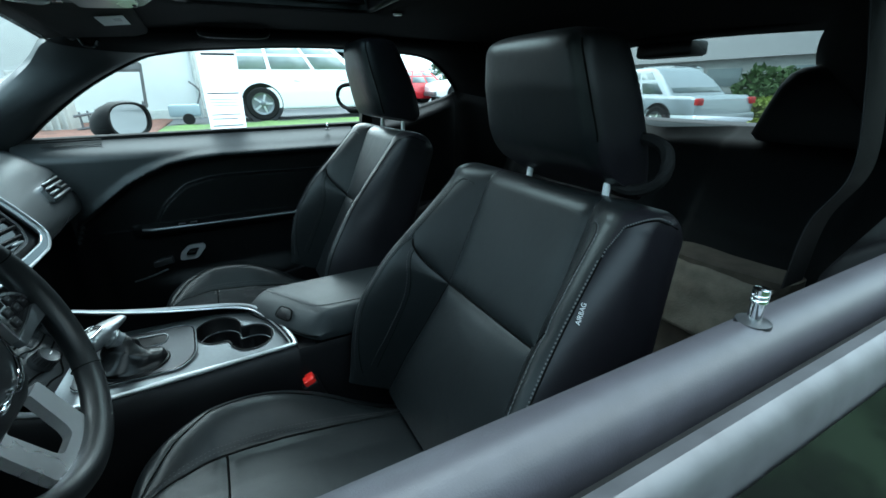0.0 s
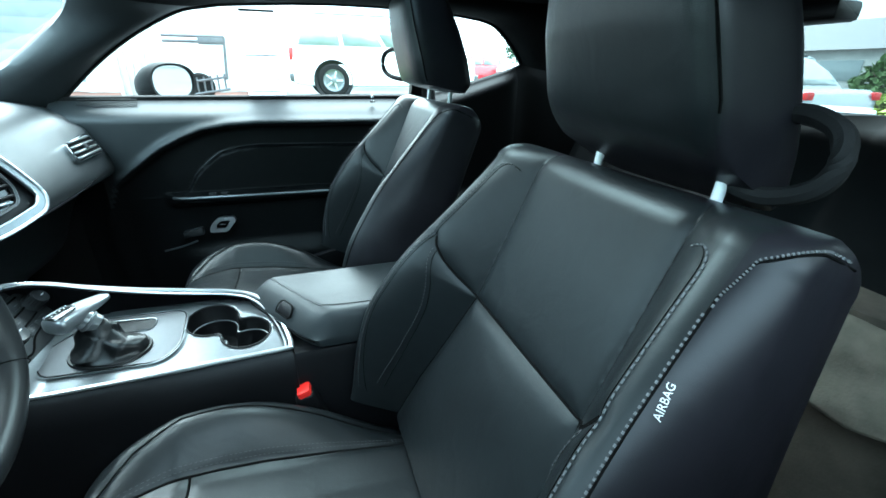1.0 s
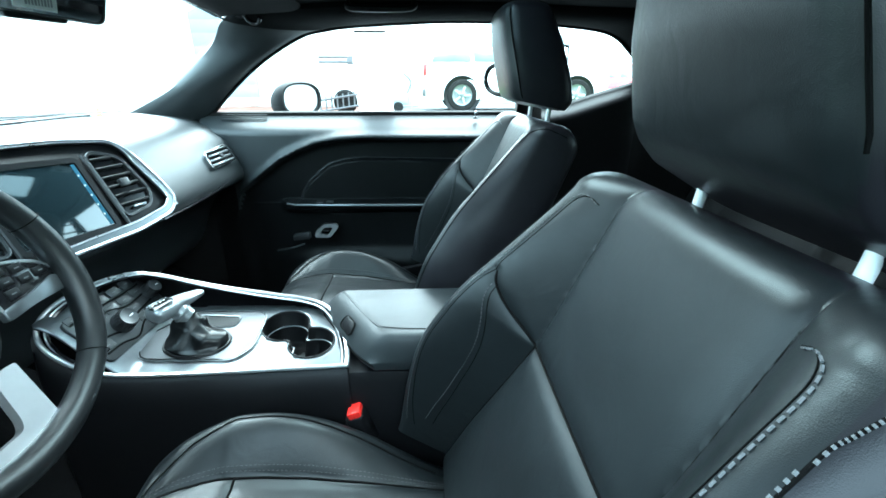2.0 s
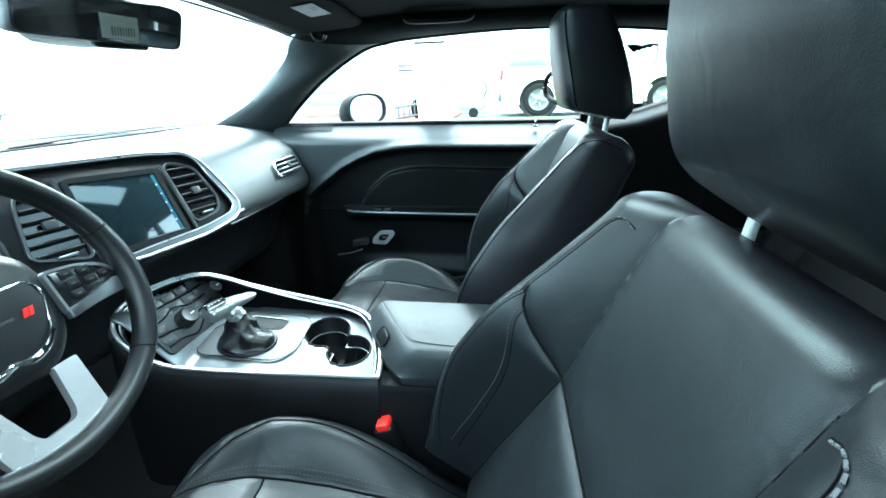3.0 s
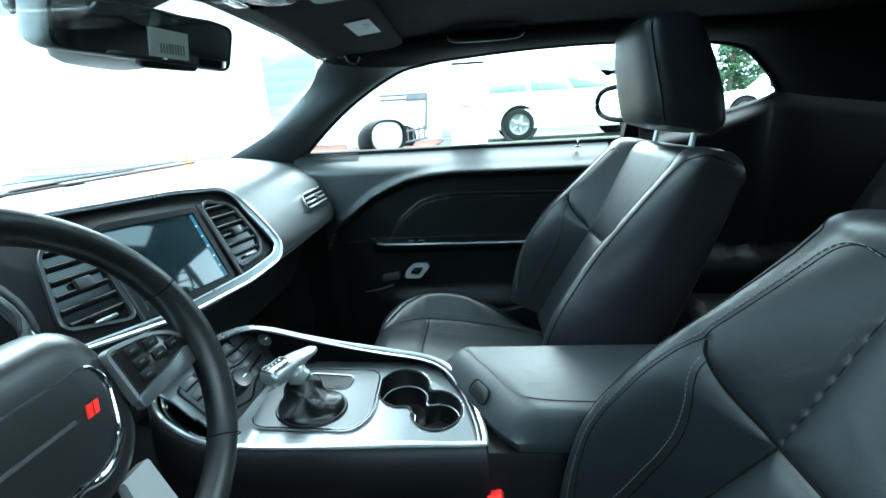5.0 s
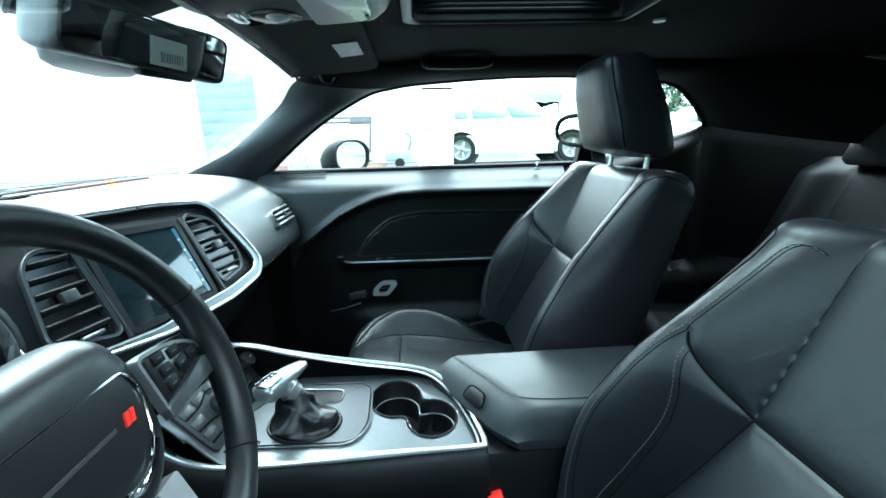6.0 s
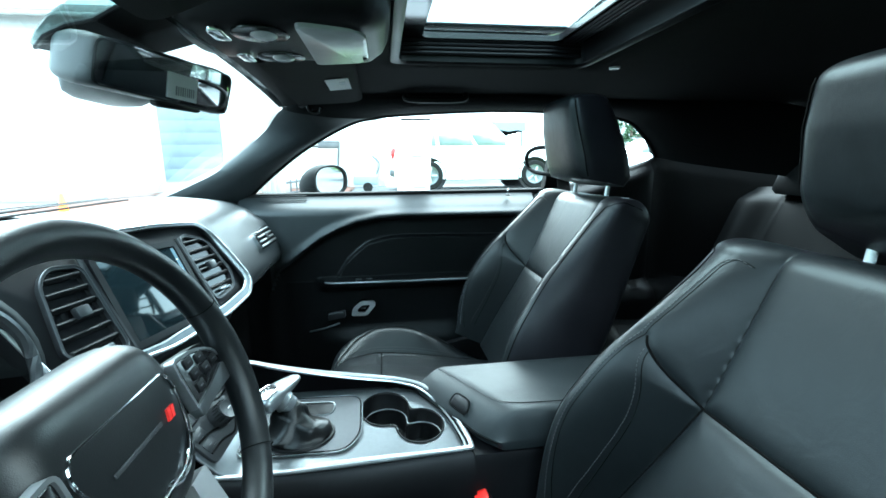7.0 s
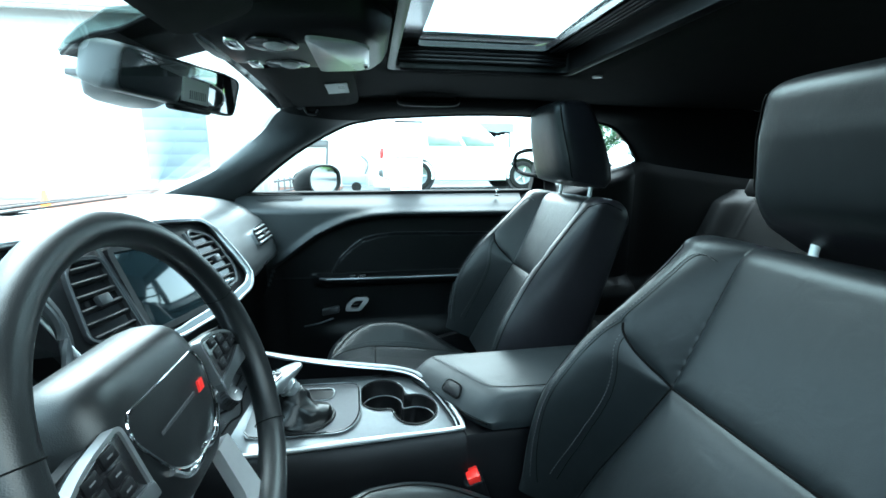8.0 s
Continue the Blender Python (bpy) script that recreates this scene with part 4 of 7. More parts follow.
# centre stack: panel turned to the driver
SP = Vector((-0.774, 0.102, 0.938))
ST_Y = Vector((0.21, 1, 0)).normalized()
ST_Z = Vector((-0.5, 0, 1))
stack = axes(SP, ST_Y, ST_Z)


def on_stack(y, z):
    """Panel coordinates of the point of the panel's plane at y and z."""
    p = Vector((SP.x + 0.21 * (y - SP.y) - 0.5 * (z - SP.z), y, z))
    q = stack.inverted() @ p
    return (q.x, q.y)


centre = thing("centre_stack", "dark centre stack with touch screen, two vents and silver edge", "centre stack", (-0.76, 0.05, 0.82))
face = [on_stack(y, z) for y, z in ((-0.185, 0.830), (-0.02, 0.806), (0.13, 0.806), (0.222, 0.818), (0.254, 0.842), (0.246, 0.890), (0.226, 0.950), (0.200, 0.975), (0.10, 0.985), (-0.20, 0.992))]
face_r = fillet(face, [0.01, 0.02, 0.03, 0.03, 0.02, 0.03, 0.025, 0.03, 0.02, 0.01], 5)
lift = Matrix.Translation((0, 0, 0.012))
part("panel", plate(face_r, 0.06, stack @ lift, 0.003), PLASTIC, centre)
cx = sum((p for p in face_r), Vector((0, 0))) / len(face_r)


def grown(o, d):
    c = sum(o, Vector((0, 0))) / len(o)
    k = len(o)
    out = []
    for i in range(k):
        t = (o[(i + 1) % k] - o[i - 1])
        if t.length < 1e-6:
            t = o[(i + 2) % k] - o[i - 2]
        nrm = Vector((t.y, -t.x)).normalized()
        if nrm.dot(o[i] - c) < 0:
            nrm = -nrm
        out.append(o[i] + nrm * d)
    return out


part("bezel", ring_frame(grown(face_r, 0.003), grown(face_r, -0.006), 0.02, stack @ Matrix.Translation((0, 0, 0.0195))), GREY_PLASTIC, centre)
band_in = []
for p, a, b in zip(face_r, grown(face_r, -0.004), grown(face_r, -0.017)):
    band_in.append(a.lerp(b, smooth_step(0.035, -0.02, p.y) * smooth_step(-0.22, -0.05, p.x)))
part("silver_band", ring_frame(grown(face_r, 0.001), band_in, 0.006, stack @ Matrix.Translation((0, 0, 0.0210))), SATIN, centre, "satin silver surround, broad below")
part("silver_edge", tube([stack @ Vector((p.x, p.y, 0.0215)) for p in face_r], 0.0030, 8, closed=True), SILVER, centre, "bright silver edge")
path2 = [stack @ Vector((p.x, p.y, 0.0215)) for p in band_in]
part("inner_edge", tube(path2, 0.0016, 6, closed=True), SILVER, centre)
scr = [Vector(on_stack(y, z)) for y, z in ((-0.060, 0.834), (0.097, 0.830), (0.106, 0.944), (-0.045, 0.952))]
scr_mid = sum(scr, Vector((0, 0))) / 4
scr_tilt = Matrix.Translation((scr_mid.x, scr_mid.y, 0)) @ pose(0, 0, 0, 3, 0, 0) @ Matrix.Translation((-scr_mid.x, -scr_mid.y, 0))
part("touch_screen", plate(fillet(scr, 0.004, 3), 0.006, stack @ Matrix.Translation((0, 0, 0.0190)) @ scr_tilt, 0.0005), SCREEN, centre, "dark glossy touch screen")
bar_c = [Vector(on_stack(y, z)) for y, z in ((0.088, 0.833), (0.095, 0.833), (0.1035, 0.942), (0.0965, 0.942))]
bar = part("status_bar", plate(bar_c, 0.001, stack @ Matrix.Translation((0, 0, 0.0195)) @ scr_tilt), SCREEN_BLUE, centre, "blue icon column of the screen", smooth=0)
for i in range(5):
    c = bar_c[0].lerp(bar_c[3], 0.18 + 0.16 * i) + Vector((0.0015, 0))
    bm = box((c.x, c.y, 0.0), (0.003, 0.003, 0.0006), 0, 1)
    bm.transform(stack @ Matrix.Translation((0, 0, 0.0198)) @ scr_tilt)
    part("icon", bm, PAPER, bar, smooth=0)
part("screen_frame", ring_frame(fillet(grown(fillet(scr, 0.002, 2), 0.010), 0.0, 2), fillet(fillet(scr, 0.002, 2), 0.0, 2), 0.02, stack @ Matrix.Translation((0, 0, 0.0210)) @ scr_tilt), PLASTIC, centre)
for sgn in (1,):
    part("screen_rail", tube([stack @ Vector((*on_stack(0.120, 0.822), 0.017)), stack @ Vector((*on_stack(0.131, 0.956), 0.017))], 0.0035, 6), GREY_PLASTIC, centre)
    part("screen_rail", tube([stack @ Vector((*on_stack(-0.072, 0.826), 0.017)), stack @ Vector((*on_stack(-0.056, 0.966), 0.017))], 0.0035, 6), GREY_PLASTIC, centre)


def stack_vent(corners, knob):
    v = thing("air_vent", "black louvred air vent in the centre stack", "air vent", stack @ Vector((*on_stack(*knob), 0)), "dash vents")
    o = fillet([Vector(on_stack(y, z)) for y, z in corners], 0.012, 4)
    part("rim", ring_frame(grown(o, 0.004), o, 0.012, stack @ Matrix.Translation((0, 0, 0.0195))), GREY_PLASTIC, v)
    part("edge", tube([stack @ Vector((p.x, p.y, 0.0198)) for p in grown(o, 0.004)], 0.0012, 5, closed=True), SATIN_DARK, v)
    part("cavity", plate(grown(o, 0.002), 0.004, stack @ Matrix.Translation((0, 0, 0.0128))), PLASTIC_GLOSS, v)
    ys = [p.x for p in o]
    zs = [p.y for p in o]
    n = 6
    for i in range(n):
        z = min(zs) + 0.020 + (max(zs) - min(zs) - 0.032) * i / (n - 1)
        xs = []
        m = len(o)
        for j in range(m):
            a, b = o[j], o[(j + 1) % m]
            if (a.y - z) * (b.y - z) < 0:
                xs.append(a.x + (b.x - a.x) * (z - a.y) / (b.y - a.y))
        if len(xs) < 2:
            continue
        x0, x1 = min(xs) + 0.002, max(xs) - 0.002
        bm = box(((x0 + x1) / 2, z, 0.0165), (x1 - x0, 0.0075, 0.006), 0.0018, 2, pose(0, 0, 0, 34, 0, 0))
        bm.transform(stack)
        part("slat", bm, PLASTIC, v)
    kx, kz = on_stack(*knob)
    bm = box((kx, kz, 0.021), (0.020, 0.016, 0.010), 0.002, 2)
    bm.transform(stack)
    part("slider", bm, GREY_PLASTIC, v)
    zc = min(zs) + 0.010
    xc = [p.x for p in o if p.y < zc + 0.02]
    bm = box((sum(xc) / len(xc) + 0.002, zc, 0.019), (0.030, 0.006, 0.008), 0.002, 1)
    bm.transform(stack)
    part("thumb_wheel", bm, SATIN, v)


stack_vent(((0.128, 0.838), (0.190, 0.846), (0.208, 0.872), (0.196, 0.940), (0.150, 0.956), (0.137, 0.95)), (0.168, 0.895))
stack_vent(((-0.155, 0.856), (-0.08, 0.836), (-0.066, 0.95), (-0.105, 0.955), (-0.125, 0.940)), (-0.105, 0.897))

# instrument cluster in front of the driver
cluster = thing("instrument_cluster", "instrument cluster with two chrome ringed dials under a black hood", "instrument cluster", (-0.84, -0.36, 0.85))
hood = []
for t in span(0, 1, 9):
    x = -0.98 + 0.20 * t
    row = []
    for q in span(-0.2, math.pi + 0.2, 25):
        row.append((x - 0.015 * math.sin(q), -0.362 + 0.172 * math.cos(q), 0.885 + 0.118 * math.sin(q) - 0.012 * (1 - t)))
    hood.append(row)
thicken(part("hood", loft(hood, closed=False), DASH, cluster), 0.012, 1)
part("bezel", tube([(-0.778 - 0.015 * math.sin(q), -0.362 + 0.166 * math.cos(q), 0.885 + 0.113 * math.sin(q)) for q in span(-0.7, math.pi + 0.7, 40)], 0.006, 8), SATIN, cluster)
part("back", box((-0.862, -0.362, 0.880), (0.02, 0.36, 0.23), 0.01), PLASTIC, cluster)
for yy in (-0.283, -0.441):
    m = axes((-0.835, yy, 0.893), (0, 1, 0), (-0.2, 0, 1))
    dial = part("dial", lathe([(0, 0), (0.066, 0), (0.066, -0.01), (0, -0.01)], m, 40), PLASTIC_GLOSS, cluster)
    part("dial_ring", lathe([(0.066, -0.008), (0.066, 0.010), (0.072, 0.014), (0.078, 0.008), (0.079, -0.008), (0.066, -0.008)], m, 40), CHROME, dial, "chrome dial ring")
    part("inner_ring", lathe([(0.030, 0.0005), (0.031, 0.002), (0.033, 0.002), (0.034, 0.0005), (0.030, 0.0005)], m, 30), SATIN, dial)
    for a in range(-120, 121, 20):
        q = radians(90 - a)
        bm = box((0.055 * math.cos(q), 0.055 * math.sin(q), 0.001), (0.011, 0.002, 0.001), 0, 1, pose(0, 0, 0, 0, 0, 90 - a))
        bm.transform(m)
        part("tick", bm, WHITE, dial)
    bm = box((-0.02, -0.018, 0.004), (0.06, 0.0025, 0.002), 0.0005, 1, pose(0, 0, 0, 0, 0, 42))
    bm.transform(m)
    part("needle", bm, WHITE, dial)

# ---- steering wheel ----
WC = Vector((-0.577, -0.360, 0.877))
TILT_W = radians(19.5)
wheel_m = axes(WC, (0, 1, 0), (-math.sin(TILT_W), 0, math.cos(TILT_W)))
wheel = thing("steering_wheel", "black leather steering wheel with silver spokes on its column", "steering wheel", WC)
R_RIM = 0.171
rim = []
for i in range(96):
    a = 2 * math.pi * i / 96
    fat = 0.0145 + 0.0015 * math.cos(2 * a) ** 2
    flat_bottom = 1 - 0.03 * math.exp(-((math.sin(a) + 1) / 0.25) ** 2)
    c = Vector((math.cos(a), math.sin(a), 0))
    rim.append([wheel_m @ (c * R_RIM * flat_bottom + c * fat * math.cos(q) + Vector((0, 0, 1)) * fat * 1.12 * math.sin(q)) for q in (2 * math.pi * j / 18 for j in range(18))])
part("rim", loft(rim + [rim[0]], caps=False), PAD, wheel, smooth=60)
for a in (20, 160, 222, 318):
    q = radians(a)
    c = Vector((math.cos(q), math.sin(q), 0))
    t = Vector((-math.sin(q), math.cos(q), 0))
    part("rim_seam", tube([wheel_m @ (c * (R_RIM + 0.0162 * math.cos(b)) + Vector((0, 0, 0.0182 * math.sin(b)))) for b in (2 * math.pi * j / 16 for j in range(16))], 0.0006, 5, closed=True), CREASE, wheel)
# airbag cover: a padded shield
hub_o = fillet([(-0.078, 0.072), (0.078, 0.072), (0.096, 0.020), (0.082, -0.050), (0.046, -0.084), (-0.046, -0.084), (-0.082, -0.050), (-0.096, 0.020)], 0.030, 5)
hub_c = Vector((0, -0.008))
rings = []
for s, z in ((0.88, -0.100), (0.97, -0.082), (1.02, -0.062), (1.02, -0.048), (0.99, -0.034), (0.94, -0.023), (0.87, -0.015), (0.78, -0.010), (0.66, -0.0075), (0.5, -0.006), (0.2, -0.005)):
    rings.append([wheel_m @ Vector((*(hub_c + (p - hub_c) * s), z)) for p in hub_o])
hub = part("airbag_cover", loft(rings), PAD, wheel, smooth=60)
badge = fillet([(-0.062, 0.030), (0.062, 0.030), (0.068, 0.010), (0.050, -0.034), (0.026, -0.050), (-0.026, -0.050), (-0.050, -0.034), (-0.068, 0.010)], 0.016, 4)
part("chrome_shield", tube([wheel_m @ Vector((p.x, p.y, -0.0040 - 2.0 * max(0, (p - hub_c).length - 0.03) ** 2)) for p in badge], 0.0013, 6, closed=True), CHROME, hub, "chrome shield outline")
low = curve([(0.052, -0.034, -0.006), (0.036, -0.050, -0.008), (0.018, -0.055, -0.008), (0.0, -0.050, -0.007), (-0.018, -0.055, -0.008), (-0.036, -0.050, -0.008), (-0.052, -0.034, -0.006)], 5)
part("chrome_foot", tube([wheel_m @ p for p in low], 0.0034, 8), CHROME, hub)
bm = box((-0.008, -0.004, -0.0042), (0.066, 0.0036, 0.0012), 0.0004, 1)
bm.transform(wheel_m)
part("maker_mark", bm, SATIN_DARK, hub, "plain grey bar mark")
for i in range(2):
    bm = plate([Vector((0.034 + i * 0.0058, -0.0085)), Vector((0.0386 + i * 0.0058, -0.0085)), Vector((0.0428 + i * 0.0058, 0.0015)), Vector((0.0382 + i * 0.0058, 0.0015))], 0.004, wheel_m @ Matrix.Translation((0, 0, -0.0035)))
    part("red_slash", bm, RED, hub, "red slanted bar", smooth=0)
for sgn in (1, -1):
    fr = fillet([(sgn * 0.074, 0.032), (sgn * 0.118, 0.027), (sgn * 0.148, 0.015), (sgn * 0.166, -0.008), (sgn * 0.158, -0.028), (sgn * 0.112, -0.028), (sgn * 0.076, -0.032)], [0.01, 0.03, 0.022, 0.012, 0.010, 0.02, 0.01], 5)
    fi = grown(fr, -0.0035)
    sp = part("side_spoke", ring_frame(fr, fi, 0.010, wheel_m @ Matrix.Translation((0, 0, -0.003))), KNOB, wheel, "thin satin silver spoke frame")
    part("button_pad", plate(fi, 0.018, wheel_m @ Matrix.Translation((0, 0, -0.004)), 0.003), PLASTIC_GLOSS, sp)
    band = fillet([(sgn * 0.150, -0.008), (sgn * 0.162, -0.014), (sgn * 0.156, -0.030), (sgn * 0.112, -0.030), (sgn * 0.076, -0.034), (sgn * 0.076, -0.021), (sgn * 0.112, -0.017)], [0.003, 0.003, 0.006, 0.01, 0.003, 0.003, 0.01], 4)
    part("lower_band", plate(band, 0.010, wheel_m @ Matrix.Translation((0, 0, -0.0012)), 0.002), SATIN, sp, "broad satin lower band")
    for bx, by in ((0.098, 0.019), (0.120, 0.015), (0.100, 0.005), (0.122, 0.001), (0.099, -0.009), (0.142, 0.002)):
        bm = box((sgn * bx, by, -0.0036), (0.016, 0.011, 0.0030), 0.0012, 2)
        bm.transform(wheel_m)
        button = part("button", bm, PLASTIC, sp)
        bm = box((sgn * bx, by, -0.0020), (0.006, 0.0014, 0.0004), 0, 1)
        bm.transform(wheel_m)
        part("button_mark", bm, THREAD, button, smooth=0)
    part("spoke_arm", loft([[wheel_m @ Vector((sgn * x, y * k, z)) for y, z in ((0.022, -0.022), (0.022, -0.034), (-0.022, -0.034), (-0.022, -0.022))] for x, k in ((0.08, 1.25), (0.12, 1.1), (0.150, 0.95), (0.168, 0.8))]), PLASTIC, sp)
u_out = fillet([(-0.062, -0.075), (0.062, -0.075), (0.055, -0.150), (0.036, -0.168), (-0.036, -0.168), (-0.055, -0.150)], [0.004, 0.004, 0.01, 0.012, 0.012, 0.01], 4)
u_in = fillet([(-0.034, -0.075), (0.034, -0.075), (0.024, -0.128), (0.018, -0.138), (-0.018, -0.138), (-0.024, -0.128)], [0.004, 0.004, 0.01, 0.012, 0.012, 0.01], 4)
tilt_u = wheel_m @ Matrix.Translation((0, 0, -0.026)) @ pose(0, 0, 0, -8, 0, 0)
part("lower_spoke", ring_frame(u_out, u_in, 0.012, tilt_u), SILVER, wheel, "bright silver lower spoke", smooth=30)
part("column", loft([[WC + Vector((-0.05 - 0.22 * t, r * math.cos(q), -0.035 - 0.085 * t + r * 0.9 * math.sin(q))) for q in (2 * math.pi * j / 20 for j in range(20))] for t, r in ((0, 0.050), (0.3, 0.062), (1, 0.070))]), PLASTIC, wheel)
part("stalk", tube(curve([WC + Vector((-0.085, -0.05, -0.01)), WC + Vector((-0.075, -0.12, 0.0)), WC + Vector((-0.065, -0.172, 0.012))], 5), [0.008] * 10 + [0.011], 10), PLASTIC, wheel)

# ---- centre console ----
console = thing("centre_console", "graphite centre console with silver rail between the front seats", "centre console", (-0.45, 0.02, 0.33))
RAIL = [(-0.252, -0.082, 0.632), (-0.262, -0.03, 0.638), (-0.285, 0.030, 0.648), (-0.318, 0.075, 0.658), (-0.365, 0.098, 0.664), (-0.434, 0.104, 0.674), (-0.526, 0.104, 0.691), (-0.60, 0.100, 0.710), (-0.650, 0.092, 0.728), (-0.690, 0.070, 0.742), (-0.715, 0.02, 0.748), (-0.735, -0.04, 0.744), (-0.752, -0.075, 0.722), (-0.745, -0.094, 0.690), (-0.715, -0.096, 0.655), (-0.670, -0.093, 0.630), (-0.60, -0.090, 0.622), (-0.47, -0.087, 0.622), (-0.35, -0.085, 0.625), (-0.265, -0.088, 0.630)]
rail_pts = curve(RAIL, 5, closed=True)
part("silver_rail", tube(rail_pts, 0.0043, 8, closed=True, flat=1.0), SILVER, console, "bright silver console rail")
inner_rail = [p + Vector((0, 0, -0.004)) + (Vector((-0.47, 0.005, p.z)) - p) * 0.05 for p in rail_pts]
part("rail_groove", tube(inner_rail, 0.003, 6, closed=True), PLASTIC_GLOSS, console)
inner_line = [p + Vector((0, 0, -0.0015)) + (Vector((-0.47, 0.005, p.z)) - p).normalized() * 0.0105 for p in rail_pts]
part("rail_inner_line", tube(inner_line, 0.0019, 6, closed=True), SILVER, console, "thin silver inner line of the rail")


def top_z(x, y):
    """Surface inside the rail: level round the shifter, rising to the climate panel."""
    z = 0.626 + 0.10 * (y + 0.085) * lerp(x, [-0.66, -0.55, -0.25], [1.6, 1.6, 1.2])
    z += 0.105 * smooth_step(-0.615, -0.745, x)
    return z - 0.006


# surface in rings from the rail inwards, so that the openings can be cut
def inside(x, y, poly):
    c = False
    n = len(poly)
    for i in range(n):
        a, b = poly[i], poly[(i + 1) % n]
        if (a[1] > y) != (b[1] > y) and x < (b[0] - a[0]) * (y - a[1]) / (b[1] - a[1]) + a[0]:
            c = not c
    return c


rail_xy = [(p.x, p.y) for p in rail_pts]
CUPS = [((-0.393, 0.038), 0.0455), ((-0.331, -0.012), 0.0425)]
CUP_MID = (-0.362, 0.013)


def cup_field(x, y):
    """Below zero inside the two joined cup openings."""
    a, b = (math.hypot(x - c[0], y - c[1]) - r for c, r in CUPS)
    h = max(0.0, 0.016 - abs(a - b)) / 0.016
    return min(a, b) - h * h * 0.004


def cup_outline(level, n=110):
    out = []
    for j in range(n):
        q = 2 * math.pi * j / n
        lo, hi = 0.0, 0.12
        for _ in range(26):
            m = (lo + hi) / 2
            if cup_field(CUP_MID[0] + m * math.cos(q), CUP_MID[1] + m * math.sin(q)) < level:
                lo = m
            else:
                hi = m
        out.append((CUP_MID[0] + lo * math.cos(q), CUP_MID[1] + lo * math.sin(q)))
    return out


def radial(poly, c, n=72):
    """A star-shaped outline as n points at even angles round c."""
    out = []
    for j in range(n):
        d = Vector((math.cos(2 * math.pi * j / n), math.sin(2 * math.pi * j / n)))
        best = 0.001
        for a, b in zip(poly, list(poly[1:]) + [poly[0]]):
            a, b = Vector((a[0], a[1])) - Vector(c), Vector((b[0], b[1])) - Vector(c)
            e = b - a
            den = d.x * e.y - d.y * e.x
            if abs(den) < 1e-12:
                continue
            t = (a.x * e.y - a.y * e.x) / den
            k = (a.x * d.y - a.y * d.x) / den
            if t > 0 and -1e-6 <= k <= 1 + 1e-6:
                best = max(best, t)
        out.append(Vector(c) + d * best)
    return out


bm = bmesh.new()
step = 0.004
gx, gy = [(-0.76 + step * i) for i in range(130)], [(-0.104 + step * j) for j in range(54)]
vs = {}
for i, x in enumerate(gx[:-1]):
    for j, y in enumerate(gy[:-1]):
        cxx, cyy = x + step / 2, y + step / 2
        if not inside(cxx, cyy, rail_xy) or cup_field(cxx, cyy) < 0:
            continue
        q = []
        for a, b in ((i, j), (i + 1, j), (i + 1, j + 1), (i, j + 1)):
            if (a, b) not in vs:
                X, Y = gx[a], gy[b]
                f = cup_field(X, Y)
                if abs(f) < step * 1.05:
                    g = Vector((cup_field(X + 1e-4, Y) - f, cup_field(X, Y + 1e-4) - f)) / 1e-4
                    if g.length > 0.3:
                        X, Y = X - g.x * f / g.length_squared, Y - g.y * f / g.length_squared
                vs[a, b] = bm.verts.new((X, Y, top_z(X, Y)))
            q.append(vs[a, b])
        bm.faces.new(q)
thicken(part("top_panel", bm, SATIN, console, "graphite satin console panel", smooth=30), 0.004, -1)
rings = []
for level, z in ((0.0015, 0.0010), (0.0005, 0.0022), (-0.0012, 0.0018), (-0.0025, -0.001), (-0.0035, -0.016), (-0.0060, -0.018), (-0.0065, -0.020), (-0.0075, -0.050), (-0.012, -0.054)):
    rings.append([(x, y, (top_z(x, y) if z > -0.01 else 0.628) + z) for x, y in cup_outline(level)])
cup = part("cup_holder", loft(rings, caps="end"), CUP_LINER, console, "deep black double cup holder", smooth=50)
part("cup_band", tube([(x, y, 0.611) for x, y in cup_outline(-0.0050)], 0.0011, 5, closed=True), KNOB, cup, "thin bright band inside the cups")
# side walls of the console down to the tunnel
walls = []
for p in rail_pts:
    out = Vector((p.x + 0.47, (p.y - 0.005) * 4, 0)).normalized()
    walls.append([(p.x, p.y, p.z - 0.004), (p.x + out.x * 0.008, p.y + out.y * 0.012, p.z - 0.012), (p.x + out.x * 0.010, p.y + out.y * 0.020, p.z - 0.06), (p.x + out.x * 0.012, p.y + out.y * 0.030, 0.48), (p.x + out.x * 0.012, p.y + out.y * 0.035, 0.30)])
part("side_wall", loft(walls + [walls[0]], closed=False, caps=False), PLASTIC, console, smooth=60)
part("rear_body", loft([[(x, y, z) for y, z in ((-0.105, 0.30), (-0.100, 0.600), (-0.092, 0.618), (0.112, 0.640), (0.122, 0.62), (0.128, 0.30))] for x in (-0.262, -0.20, 0.05, 0.09)]), PLASTIC, console)

# padded lid
lid = thing("console_lid", "black leather padded console lid with grey stitching", "arm rest", (-0.13, 0.0, 0.63))


def lid_front(y):
    return -0.281 - 0.60 * y + 7.0 * max(0.0, abs(y) - 0.062) ** 2


def lid_roll(d, r):
    return math.sin(math.pi / 2 * min(1.0, max(0.0, d) / r)) ** 0.9


def lid_z(x, y):
    h = lid_roll((x - lid_front(y)) * 0.86, 0.050) * lid_roll(y + 0.103, 0.020) * lid_roll(0.106 - y, 0.020) * lid_roll(0.090 - x, 0.02)
    return 0.644 + 0.0455 * h + 0.0025 * smooth_step(0.10, 0.0, abs(y))


def eased(a, b, n):
    return [a + (b - a) * (1 - math.cos(math.pi * i / (n - 1))) / 2 for i in range(n)]


